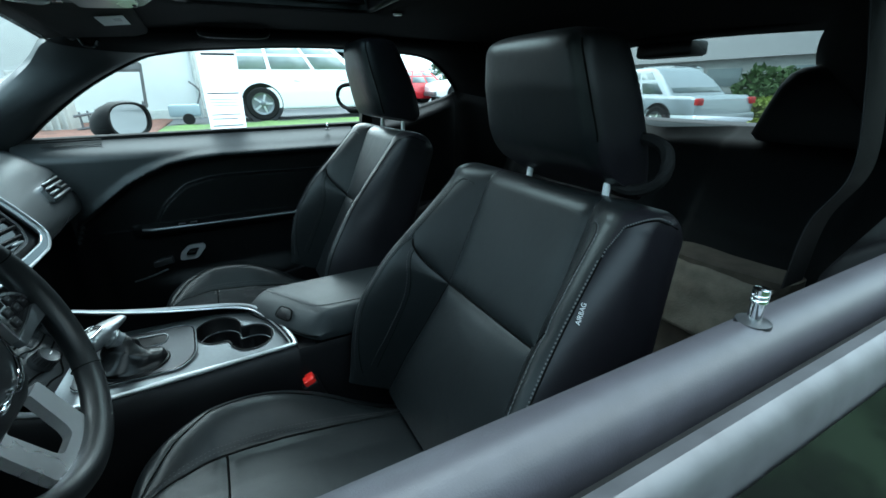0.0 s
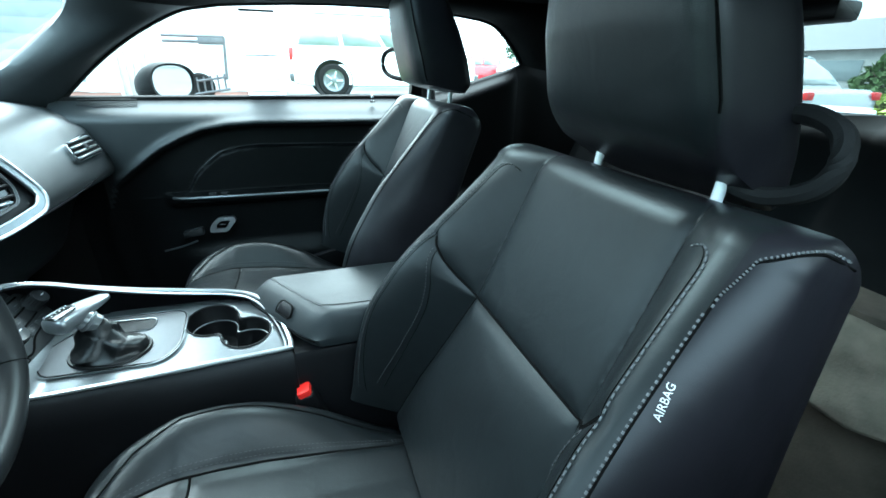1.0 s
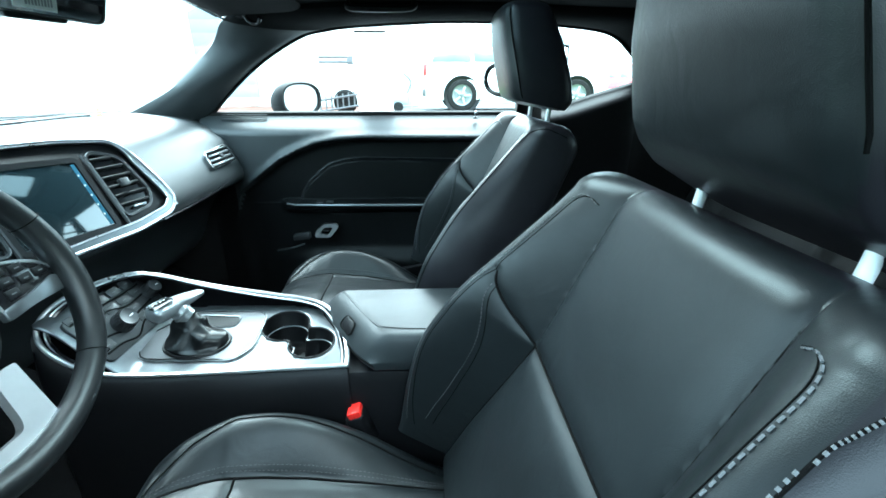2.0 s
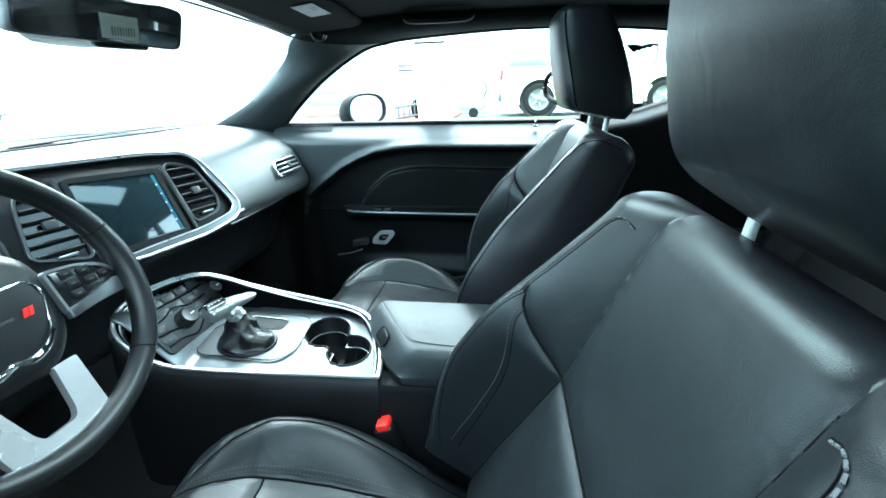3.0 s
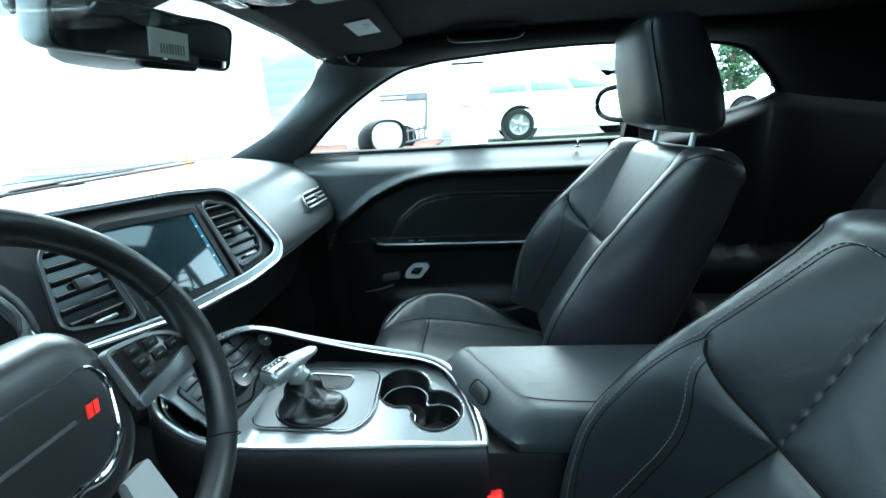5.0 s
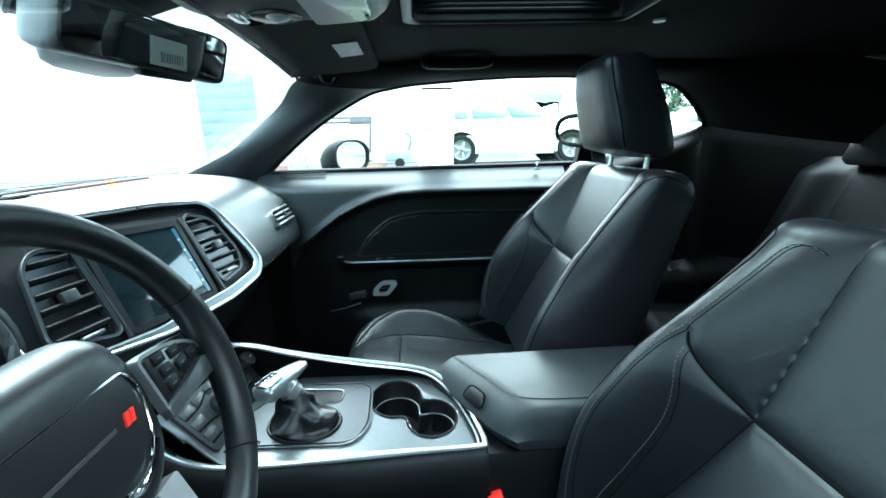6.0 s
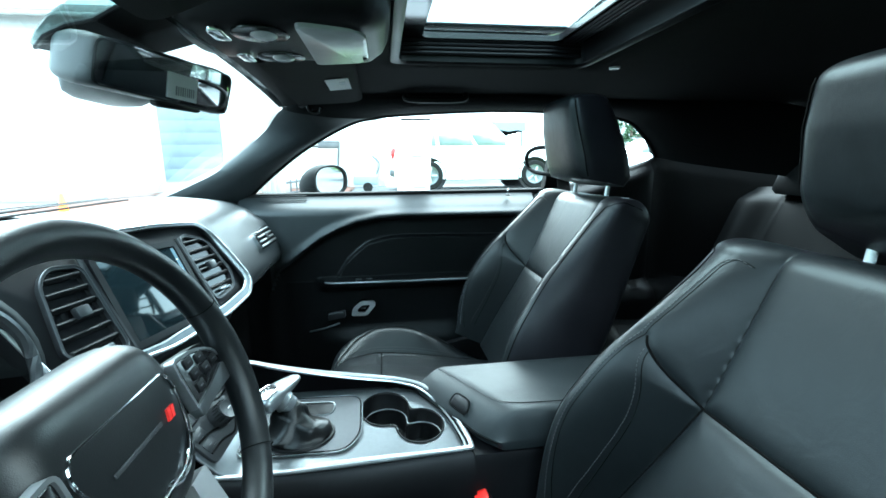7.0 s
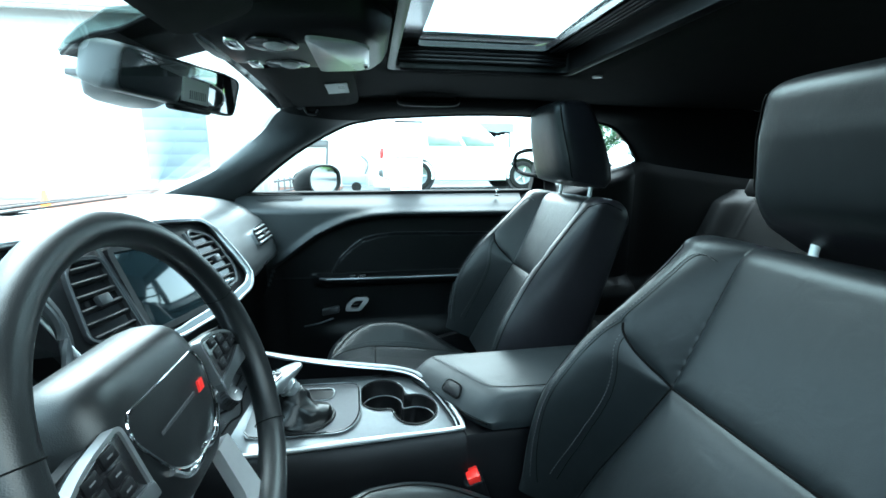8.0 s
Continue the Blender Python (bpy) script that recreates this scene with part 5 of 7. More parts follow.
rings = []
for y in eased(-0.103, 0.106, 44):
    xs = [lid_front(y) + (0.090 - lid_front(y)) * t for t in [k * k for k in span(0, 0.55, 26)] + span(0.33, 1.0, 12)]
    rings.append([(x, y, lid_z(x, y)) for x in xs] + [(0.090, y, 0.630), (lid_front(y) + 0.006, y, 0.630)])
pad = part("pad", loft(rings), LID_LEATHER, lid, smooth=60)
part("seam", tube([(lid_front(y) - 0.0005, y, 0.6405) for y in span(-0.10, 0.103, 40)], 0.0013, 6), CREASE, pad)
latch_m = axes((-0.2585, -0.016, 0.668), (0.49, -0.86, 0.0), (0.55, 0.31, 0.78))
latch_o = fillet([(-0.024, -0.011), (0.024, -0.011), (0.019, 0.012), (-0.019, 0.012)], 0.009, 5)
part("latch", plate(latch_o, 0.016, latch_m @ Matrix.Translation((0, 0, 0.0005)), 0.003), PLASTIC, lid, "black release latch")
part("latch_groove", tube([latch_m @ Vector((p.x, p.y, 0.0010)) for p in grown(latch_o, 0.0015)], 0.0013, 5, closed=True), CREASE, lid)
st = bmesh.new()
lp = [Vector((p.x, p.y, lid_z(p.x, p.y) + 0.0004)) for p in curve([(-0.285, 0.085, 0), (-0.262, 0.045, 0), (-0.236, 0.0, 0), (-0.205, -0.048, 0), (-0.180, -0.066, 0), (-0.10, -0.073, 0), (0.06, -0.073, 0)], 26)]
part("seam", tube([p + Vector((0.002, 0.003, -0.0003)) for p in lp], 0.0010, 5), CREASE, pad)
for a, b in list(zip(lp, lp[1:]))[::2]:
    tube([a, a.lerp(b, 0.8)], 0.0007, 5, bm=st)
part("stitching", st, THREAD_DARK, lid, "grey contrast stitching")

# shifter: plate, boot, stick and knob
shifter = thing("gear_selector", "silver gear selector with black leather boot on the console", "gear selector", (-0.54, 0.0, 0.63))


def surface_place(x, y):
    return axes((x, y, top_z(x, y)), (1, 0, (top_z(x + 0.02, y) - top_z(x - 0.02, y)) / 0.04), (0, 1, (top_z(x, y + 0.02) - top_z(x, y - 0.02)) / 0.04))


sm = surface_place(-0.535, 0.015) @ Matrix.Translation((0, 0, -0.0035))
plate_o = fillet([(-0.095, -0.070), (0.075, -0.073), (0.098, -0.040), (0.095, 0.060), (-0.050, 0.064), (-0.112, -0.010)], 0.022, 5)
slot_o = fillet([(-0.045, 0.016), (0.046, 0.012), (0.050, 0.046), (-0.040, 0.052)], 0.014, 5)
slot_c = (0.004, 0.031)
slot_r, gate_r = radial(slot_o, slot_c), radial(plate_o, slot_c)
part("gate_plate", ring_frame(gate_r, slot_r, 0.006, sm @ Matrix.Translation((0, 0, 0.0085))), SATIN_DARK, shifter, "dark satin gate plate with an open slot")
part("gate_groove", tube([sm @ Vector((p.x, p.y, 0.0078)) for p in gate_r], 0.0013, 6, closed=True), PLASTIC_GLOSS, shifter)
part("gate_edge", tube([sm @ Vector((p.x, p.y, 0.0078)) for p in grown(gate_r, 0.0034)], 0.0011, 6, closed=True), SATIN, shifter)
part("gate_pocket", loft([[sm @ Vector((*(Vector(slot_c) + (p - Vector(slot_c)) * k), z)) for p in slot_r] for k, z in ((1.0, 0.0090), (0.985, 0.0080), (0.96, 0.0076), (0.3, 0.0074))], caps="end"), PLASTIC, shifter, "black slot")
part("slot_edge", tube([sm @ Vector((p.x, p.y, 0.0090)) for p in slot_r], 0.0013, 5, closed=True), SATIN, shifter)
rings = []
for t in span(0, 1, 34):
    z = 0.008 + 0.050 * t
    r = lerp(t, [0, 0.08, 0.25, 0.5, 0.75, 1], [0.048, 0.049, 0.045, 0.033, 0.023, 0.017])
    row = []
    for j in range(72):
        q = 2 * math.pi * j / 72
        e = math.sin(math.pi * min(1, t * 1.05))
        fold = 0.17 * math.sin(3 * q + 5.5 * t + 0.6) * e + 0.07 * math.sin(5 * q - 7 * t + 2.0) * e + 0.06 * math.sin(t * 13 + 3.6 * math.sin(q + 0.7) + 1.5 * math.sin(2 * q)) * e
        fold += 0.045 * math.sin(7 * q - 11 * t) * e
        rr = r * (1 + fold)
        row.append(sm @ Vector((-0.018 * t - 0.006 + rr * math.cos(q) * 1.12, -0.030 + 0.022 * t + rr * math.sin(q) * 0.76, z + 0.004 * e * math.sin(2 * q + 9 * t))))
    rings.append(row)
part("boot", loft(rings), BOOT_LEATHER, shifter, "creased black leather boot", smooth=70)
part("boot_ring", tube([sm @ Vector((-0.006 + 0.058 * math.cos(q), -0.030 + 0.040 * math.sin(q), 0.0095)) for q in (2 * math.pi * j / 48 for j in range(48))], 0.0030, 6, closed=True), PLASTIC, shifter)
g0, g1 = Vector((-0.5945, -0.042, 0.706)), Vector((-0.551, 0.056, 0.714))
gd = (g1 - g0).normalized()
gs = gd.cross(Vector((0, 0, 1))).normalized()
gn = gs.cross(gd)
rings = []
for t in [0.0, 0.015, 0.05, 0.1] + span(0.16, 1, 16):
    c = g0.lerp(g1, t) - gn * 0.004 * smooth_step(0.5, 1, t)
    ra = lerp(t, [0, 0.015, 0.05, 0.12, 0.35, 0.7, 0.92, 0.98, 1], [0.010, 0.016, 0.0205, 0.0225, 0.0215, 0.0165, 0.0115, 0.008, 0.003])
    rb = lerp(t, [0, 0.015, 0.05, 0.12, 0.35, 0.7, 0.92, 0.98, 1], [0.007, 0.011, 0.0150, 0.0165, 0.0145, 0.0095, 0.0060, 0.004, 0.002])
    row = []
    for q in (2 * math.pi * j / 28 for j in range(28)):
        cq, sq = math.cos(q), math.sin(q)
        row.append(c + gs * ra * math.copysign(abs(cq) ** 0.75, cq) + gn * rb * math.copysign(abs(sq) ** 0.75, sq) * (1.0 if sq > 0 else 0.85))
    rings.append(row)
kn = part("knob", loft(rings), KNOB, shifter, "satin silver T-shaped handle", smooth=60)
neck_top, neck_low = g0.lerp(g1, 0.36), sm @ Vector((-0.022, -0.008, 0.055))
part("stick", tube([neck_low.lerp(neck_top, k) for k in (-0.1, 0.2, 0.24, 0.34, 0.38, 0.75, 1.0)], [0.0160, 0.0165, 0.0185, 0.0190, 0.0170, 0.0165, 0.0185], 22), KNOB, shifter, "polished neck of the handle")
win = axes(g0.lerp(g1, 0.20) + gn * 0.0148, gd, gn.cross(gd))
win_o = fillet([(-0.017, -0.0125), (0.020, -0.0105), (0.020, 0.0105), (-0.017, 0.0125)], 0.006, 4)
window = part("gear_window", plate(win_o, 0.004, win @ Matrix.Translation((0, 0, 0.0022)), 0.001), PLASTIC_GLOSS, kn, "gloss black gear display")
part("window_rim", tube([win @ Vector((p.x, p.y, 0.0014)) for p in grown(win_o, 0.001)], 0.0013, 6, closed=True), CHROME, kn, "chrome rim")
for i in range(4):
    part("gear_mark", box((0, 0, 0), (0.0028, 0.0022, 0.0004), 0, 1, win @ Matrix.Translation((-0.009 + 0.007 * i, 0.004, 0.0024))), WHITE, window, smooth=0)

# climate panel at the front of the console
climate = thing("climate_panel", "black climate control panel with knobs and buttons", "control panel", (-0.68, 0, 0.68))
cm = surface_place(-0.675, 0.005)
part("panel", plate(fillet([(-0.056, -0.088), (0.045, -0.088), (0.048, 0.080), (-0.040, 0.098)], 0.012, 4), 0.008, cm @ Matrix.Translation((0, 0, 0.005)), 0.002), GREY_PLASTIC, climate)
for x, y, r in ((-0.012, 0.076, 0.0145), (0.004, -0.016, 0.0180)):
    kn_ob = part("knob", lathe([(0, 0), (r * 1.12, 0), (r * 1.10, 0.006), (r, 0.008), (r * 0.96, 0.021), (r * 0.86, 0.0245), (r * 0.7, 0.0235), (0, 0.0235)], cm @ Matrix.Translation((x, y, 0.005)), 32), GREY_PLASTIC, climate, "ribbed rotary knob")
    for k in range(20):
        q = 2 * math.pi * k / 20
        part("knob_rib", tube([cm @ Vector((x + r * 0.985 * math.cos(q), y + r * 0.985 * math.sin(q), z)) for z in (0.014, 0.027)], 0.0010, 4), PLASTIC, kn_ob)
    bm = box((x, y + r * 0.3, 0.0290), (0.0016, r * 0.5, 0.0005), 0, 1)
    bm.transform(cm)
    part("knob_mark", bm, PAPER, kn_ob, smooth=0)
for k in range(4):
    gx = -0.040 + 0.022 * k
    groove = [cm @ Vector((gx + 0.004 * math.sin(26 * y + k) + 0.012 * math.exp(-((y + 0.016) / 0.022) ** 2) * (1 if gx > 0.0 else -1 if gx > -0.03 else 0), y, 0.0056)) for y in span(-0.080, 0.072 - 0.004 * k, 40)]
    part("groove", tube(groove, 0.0017, 6), CREASE, climate)
for row in range(4):
    for col in range(5):
        x, y = -0.050 + row * 0.0225, -0.068 + col * 0.031
        if math.hypot(x + 0.012, y - 0.076) < 0.024 or math.hypot(x - 0.004, y + 0.016) < 0.026:
            continue
        bm = box((x, y, 0.0050), (0.0150, 0.0260, 0.0022), 0.0009, 2)
        bm.transform(cm)
        bt = part("button", bm, GREY_PLASTIC, climate)
        bm = box((x + 0.001, y, 0.0063), (0.0014, 0.008, 0.0003), 0, 1)
        bm.transform(cm)
        part("button_mark", bm, THREAD, bt, smooth=0)

# ---- mirror, visors and roof console ----
mirror = thing("rear_view_mirror", "black rear view mirror with a paper label on its glass", "rear view mirror", (-0.67, 0.01, 1.25))
mm = axes((-0.684, 0.008, 1.217), (0.335, 1, 0.0), (0.22, 0, 1))
mo = fillet([(-0.126, -0.026), (0.118, -0.034), (0.128, 0.028), (0.09, 0.033), (-0.120, 0.030)], 0.013, 4)
rings = []
for s, z in ((0.965, 0.004), (0.985, 0.006), (1.02, 0.004), (1.045, -0.004), (1.06, -0.018), (1.05, -0.034), (1.0, -0.050), (0.90, -0.062), (0.70, -0.072), (0.35, -0.078)):
    rings.append([mm @ Vector((p.x * (1 + (s - 1) * 0.55), p.y * (s if s < 1 else 1 + (s - 1) * 2.2), z)) for p in mo])
part("housing", loft(rings), DASH, mirror, smooth=60)
part("glass", plate([p * 0.955 for p in mo], 0.003, mm @ Matrix.Translation((0, 0, 0.0055))), MIRROR, mirror, "dark reflecting mirror glass")
lb = part("label", plate([Vector(p) for p in ((-0.012, -0.024), (0.045, -0.026), (0.046, 0.010), (-0.011, 0.012))], 0.0008, mm @ Matrix.Translation((0, 0, 0.0068))), PAPER, mirror, "white paper label with printed bars", smooth=0)
for i in range(9):
    bm = box((0.004 + i * 0.0042, -0.013, 0.0072), (0.0022 if i % 3 else 0.003, 0.013, 0.0003), 0, 1)
    bm.transform(mm)
    part("printed_bar", bm, GREY_LENS, lb, smooth=0)
part("mount", tube(curve([(-0.735, 0.03, 1.222), (-0.745, 0.03, 1.240), (-0.735, 0.03, 1.262)], 5), 0.014, 10), PLASTIC, mirror)
rings = []
for z, kx, ky in ((1.186, 0.30, 0.5), (1.189, 0.62, 0.8), (1.196, 0.88, 0.95), (1.210, 1.0, 1.0), (1.235, 0.98, 1.0), (1.262, 0.80, 0.96), (1.275, 0.55, 0.9)):
    rings.append([(-0.778 + 0.30 * (z - 1.2) + 0.042 * kx * math.copysign(abs(math.cos(q)) ** 0.6, math.cos(q)), 0.028 + 0.070 * ky * math.copysign(abs(math.sin(q)) ** 0.6, math.sin(q)), z) for q in (2 * math.pi * j / 32 for j in range(32))])
part("sensor_pod", loft(rings), DASH, mirror, "dark grey sensor cover on the windscreen", smooth=60)
# dotted patch of the windscreen's black edge round the sensor cover
fm = axes((-0.81, -0.058, 1.242), (1, 0, 0.30), (0, -1, 0))
FRIT_EDGE = [(0.0, 0.0), (0.030, 0.024), (0.062, 0.034), (0.095, 0.030), (0.140, 0.048)]
patch = part("dotted_patch", plate([Vector(p) for p in FRIT_EDGE + [(0.150, 0.075), (0.112, 0.089), (0.062, 0.062), (0.030, 0.038), (0.004, 0.013)]], 0.002, fm), FRIT, mirror, "pale dotted patch on the glass", smooth=0)
patch.visible_shadow = False
part("sensor_shroud", plate([Vector(p) for p in [(0.030, -0.130), (0.170, -0.130), (0.175, 0.04)] + FRIT_EDGE[::-1]], 0.004, fm @ Matrix.Translation((0, 0, 0.001))), HEADLINER, mirror, "black shroud round the sensor cover", smooth=0)
part("patch_edge", tube([fm @ Vector((*p, 0.0)) for p in FRIT_EDGE], 0.0028, 6), PLASTIC, mirror)
bm = box((0.022, -0.034, -0.008), (0.085, 0.014, 0.020), 0.006, 3)
bm.transform(mm)
part("button_lip", bm, PLASTIC, mirror)
roof_console = thing("roof_console", "black overhead console with reading lamps", "overhead console", (-0.5, 0, 1.29))
rings = []
for z, g in ((1.310, 0.012), (1.290, 0.008), (1.276, 0.0), (1.268, -0.014), (1.265, -0.04)):
    o = fillet([(-0.64, -0.085 - g), (-0.40, -0.125 - g), (-0.372 + g, -0.08), (-0.372 + g, 0.08), (-0.40, 0.125 + g), (-0.64, 0.085 + g)], 0.03, 4)
    rings.append([(p.x, p.y, z + 0.012 * (p.x + 0.5)) for p in o])
part("body", loft(rings), PLASTIC, roof_console)
part("lamp_panel", plate(fillet([(-0.055, -0.105), (0.020, -0.088), (0.034, -0.06), (0.034, 0.06), (0.020, 0.088), (-0.055, 0.105)], 0.014, 5), 0.006, axes((-0.430, 0, 1.2628), (1, 0, 0.012), (0, -1, 0)), 0.003), LENS, roof_console, "pale grey storage flap")
part("flap_catch", box((-0.402, 0.055, 1.2622), (0.006, 0.014, 0.003), 0.001, 1), PLASTIC, roof_console)
for yy in (-0.060, 0.060):
    m_l = axes((-0.535, yy, 1.2630), (1, 0, 0.012), (0, -1, 0))
    part("lamp_recess", plate([Vector((0.037 * math.cos(q), 0.036 * math.sin(q))) for q in (2 * math.pi * j / 28 for j in range(28))], 0.004, m_l, 0.001), PLASTIC_GLOSS, roof_console)
    part("reading_lamp", lathe([(0, 0.004), (0.010, 0.0035), (0.015, 0.0015), (0.017, 0.0), (0.016, -0.002), (0, -0.002)], m_l @ Matrix.Translation((0.004, 0, 0.0005)) @ Matrix.Diagonal((1.0, 1.25, 1, 1)), 24), LENS, roof_console, "clear reading lamp lens")
    part("switch", plate(fillet([(-0.010, -0.022), (0.010, -0.024), (0.010, 0.024), (-0.010, 0.022)], 0.006, 3), 0.006, axes((-0.588, yy, 1.2605), (1, 0, 0.012), (0, -1, 0)), 0.002), CHROME, roof_console, "chrome lamp switch")
visor = thing("sun_visor", "folded up dark cloth sun visor with a white label", "sun visor", (-0.52, 0.34, 1.285), "sun visors")
rings = []
for y in span(0.135, 0.56, 9):
    row = []
    for q in (2 * math.pi * j / 20 for j in range(20)):
        c, s = math.cos(q), math.sin(q)
        row.append((-0.515 + 0.088 * math.copysign(abs(c) ** 0.4, c), y, 1.286 - 0.016 * (y / 0.56) ** 2 + 0.0085 * math.copysign(abs(s) ** 0.6, s) + 0.12 * 0.088 * c))
    rings.append(row)
part("pad", loft(rings), HEADLINER, visor)
part("pivot", tube([(-0.60, 0.56, 1.262), (-0.60, 0.60, 1.262)], 0.008, 8), PLASTIC, visor)
vl = part("label", plate([Vector(p) for p in ((-0.025, -0.052), (0.025, -0.052), (0.025, 0.052), (-0.025, 0.052))], 0.0008, axes((-0.471, 0.334, 1.2714), (1, 0, 0.10), (0, -1, 0.035))), PAPER, visor, "white warning label", smooth=0)
bm = box((0.010, 0.012, 0.0002), (0.014, 0.030, 0.0004), 0, 1)
bm.transform(axes((-0.471, 0.334, 1.2714), (1, 0, 0.10), (0, -1, 0.035)))
part("printed_bar", bm, GREY_LENS, vl, smooth=0)
visor = thing("sun_visor", "dark cloth sun visor folded up above the windscreen", "sun visor", (-0.56, -0.37, 1.25), "sun visors")
vm = axes((-0.600, -0.390, 1.230), (1, 0, 0.33), (0, -1, 0))
part("pad", plate(fillet([(-0.004, -0.185), (0.09, -0.170), (0.09, 0.19), (0.045, 0.19), (-0.004, -0.02)], [0.03, 0.03, 0.02, 0.02, 0.04], 6), 0.014, vm, 0.005), HEADLINER, visor, smooth=50)
part("pivot", tube([(-0.62, -0.56, 1.243), (-0.62, -0.60, 1.250)], 0.008, 8), PLASTIC, visor)
clip = thing("visor_clip", "small black visor clip on the roof rail", "clip", (-0.585, 0.60, 1.25))
part("hook", tube(curve([(-0.585, 0.585, 1.262), (-0.575, 0.59, 1.245), (-0.555, 0.59, 1.243), (-0.545, 0.585, 1.255)], 5), 0.006, 8), PLASTIC_GLOSS, clip)
dome = thing("coat_hook_lamp", "small round courtesy lamp in the headliner", "lamp", (0.17, 0.30, 1.31))
part("lens", lathe([(0, 0.0), (0.013, 0.0), (0.012, -0.004), (0, -0.005)], Matrix.Translation((0.175, 0.30, roof_z(0.175, 0.30) - 0.0005)), 18), LENS, dome)
grab = thing("grab_handle", "folded black grab handle on the roof rail", "grab handle", (-0.2, 0.58, 1.28))
part("bar", tube(curve([(-0.31, 0.575, 1.288), (-0.29, 0.565, 1.276), (-0.15, 0.562, 1.276), (-0.13, 0.575, 1.292)], 6), 0.009, 10), PLASTIC, grab)


# ---- rear seat, belts and the bag ----
rear_seat = thing("rear_bench", "black leather rear bench with two shaped seats", "rear seat", (0.72, 0, 0.36))


def rear_back(y, v):
    a = abs(abs(y) - 0.36)
    w = 0.045 * smooth_step(0.17, 0.27, a) - 0.005 * math.exp(-((a - 0.165) / 0.006) ** 2)
    w += 0.03 * smooth_step(0.12, 0.0, abs(y))
    if a < 0.165:
        w -= 0.005 * math.exp(-((v - 0.30) / 0.006) ** 2)
    return (0.70 + 0.24 * v / 0.55 - w * 0.9 + 0.05 * smooth_step(0.50, 0.55, v), y, 0.47 + 0.53 * v / 0.55 + 0.012 * math.cos((abs(y) - 0.36) * 5))


back_rings = []
for v in span(0, 0.55, 40):
    row = [rear_back(y, v) for y in span(-0.66, 0.66, 130)]
    row += [(0.99, 0.66, row[-1][2] - 0.01), (0.99, -0.66, row[-1][2] - 0.01)]
    back_rings.append(row)
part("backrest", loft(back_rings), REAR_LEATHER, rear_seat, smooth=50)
cush = []
for x in span(0.36, 0.78, 30):
    row = []
    for y in span(-0.66, 0.66, 110):
        a = abs(abs(y) - 0.36)
        z = 0.505 + 0.03 * smooth_step(0.15, 0.25, a) - 0.045 * smooth_step(0.40, 0.36, x) ** 2 - 0.05 * (x - 0.36) - 0.004 * math.exp(-((a - 0.15) / 0.006) ** 2)
        row.append((x, y, z))
    row += [(x, 0.66, 0.36), (x, -0.66, 0.36)]
    cush.append(row)
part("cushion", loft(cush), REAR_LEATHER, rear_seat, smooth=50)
for yc in (-0.40, 0.40):
    rings = []
    for z, k in ((0.985, 0.9), (1.0, 1.0), (1.06, 1.0), (1.11, 0.98), (1.14, 0.9), (1.153, 0.75), (1.158, 0.5)):
        row = []
        for q in (2 * math.pi * j / 32 for j in range(32)):
            c, s = math.cos(q), math.sin(q)
            row.append((0.935 + 0.15 * (z - 1.0) + 0.05 * k * math.copysign(abs(c) ** 0.55, c), yc * 1.04 + (0.145 - 0.25 * max(0, z - 1.0)) * k * math.copysign(abs(s) ** 0.5, s), z))
        rings.append(row)
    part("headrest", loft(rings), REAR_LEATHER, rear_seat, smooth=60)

for ys in (1, -1):
    belt = thing("seat_belt", "black seat belt webbing hanging beside the rear side panel", "seat belt", (0.30, ys * 0.70, 0.4), "seat belts")
    pts = curve([(0.245, ys * 0.690, 1.22), (0.245, ys * 0.712, 1.12), (0.245, ys * 0.722, 1.04), (0.245, ys * 0.70, 0.98), (0.25, ys * 0.692, 0.90)], 8)
    part("webbing", loft([[p + Vector((d, 0, 0)) + Vector((0, e * ys, 0)) for d, e in ((-0.023, 0), (0.023, 0), (0.023, 0.0015), (-0.023, 0.0015))] for p in pts]), BELT, belt)
    part("anchor", box((0.245, ys * 0.690, 1.225), (0.06, 0.014, 0.03), 0.005), PLASTIC, belt)

bag = thing("canvas_bag", "olive brown canvas bag with flap standing behind the driver's seat", "bag", (0.45, -0.49, 0.47))


def bag_wave(x, y, z):
    n = noise.noise(Vector((x * 9, y * 9, z * 9)))
    return 0.010 * n


rings = []
for z in span(0.50, 0.80, 16):
    t = (z - 0.50) / 0.30
    hx, hy = 0.085 - 0.045 * t ** 2, 0.135 - 0.012 * t
    row = []
    for q in (2 * math.pi * j / 40 for j in range(40)):
        c, s = math.cos(q), math.sin(q)
        x = 0.47 + 0.05 * t + hx * math.copysign(abs(c) ** 0.5, c)
        y = -0.485 + hy * math.copysign(abs(s) ** 0.4, s)
        d = bag_wave(x, y, z)
        row.append((x + d, y + d * 0.6, z + d * 0.5))
    rings.append(row)
part("body", loft(rings), BAG_DARK, bag, "dark brown canvas body", smooth=60)


def flap(u, v):
    y = -0.480 + 0.130 * u
    z = 0.806 - 0.110 * v + 0.022 * abs(u) ** 3 * v + 0.006 * noise.noise(Vector((u * 3, v * 4, 1)))
    x = 0.47 - 0.020 - 0.045 * v ** 0.6 + 0.010 * noise.noise(Vector((u * 2.2, v * 3, 5)))
    return (x - 0.022, y, z)


thicken(part("flap", sheet(flap, span(-1, 1, 24), span(0, 1, 20)), BAG, bag, "folded canvas flap"), 0.004)


# ---- outside: the car's own nose, ground, neighbours ----
def ground_z(x, y):
    return 0.47 * smooth_step(5.0, 8.4, y) * smooth_step(-12.0, -5.0, x)


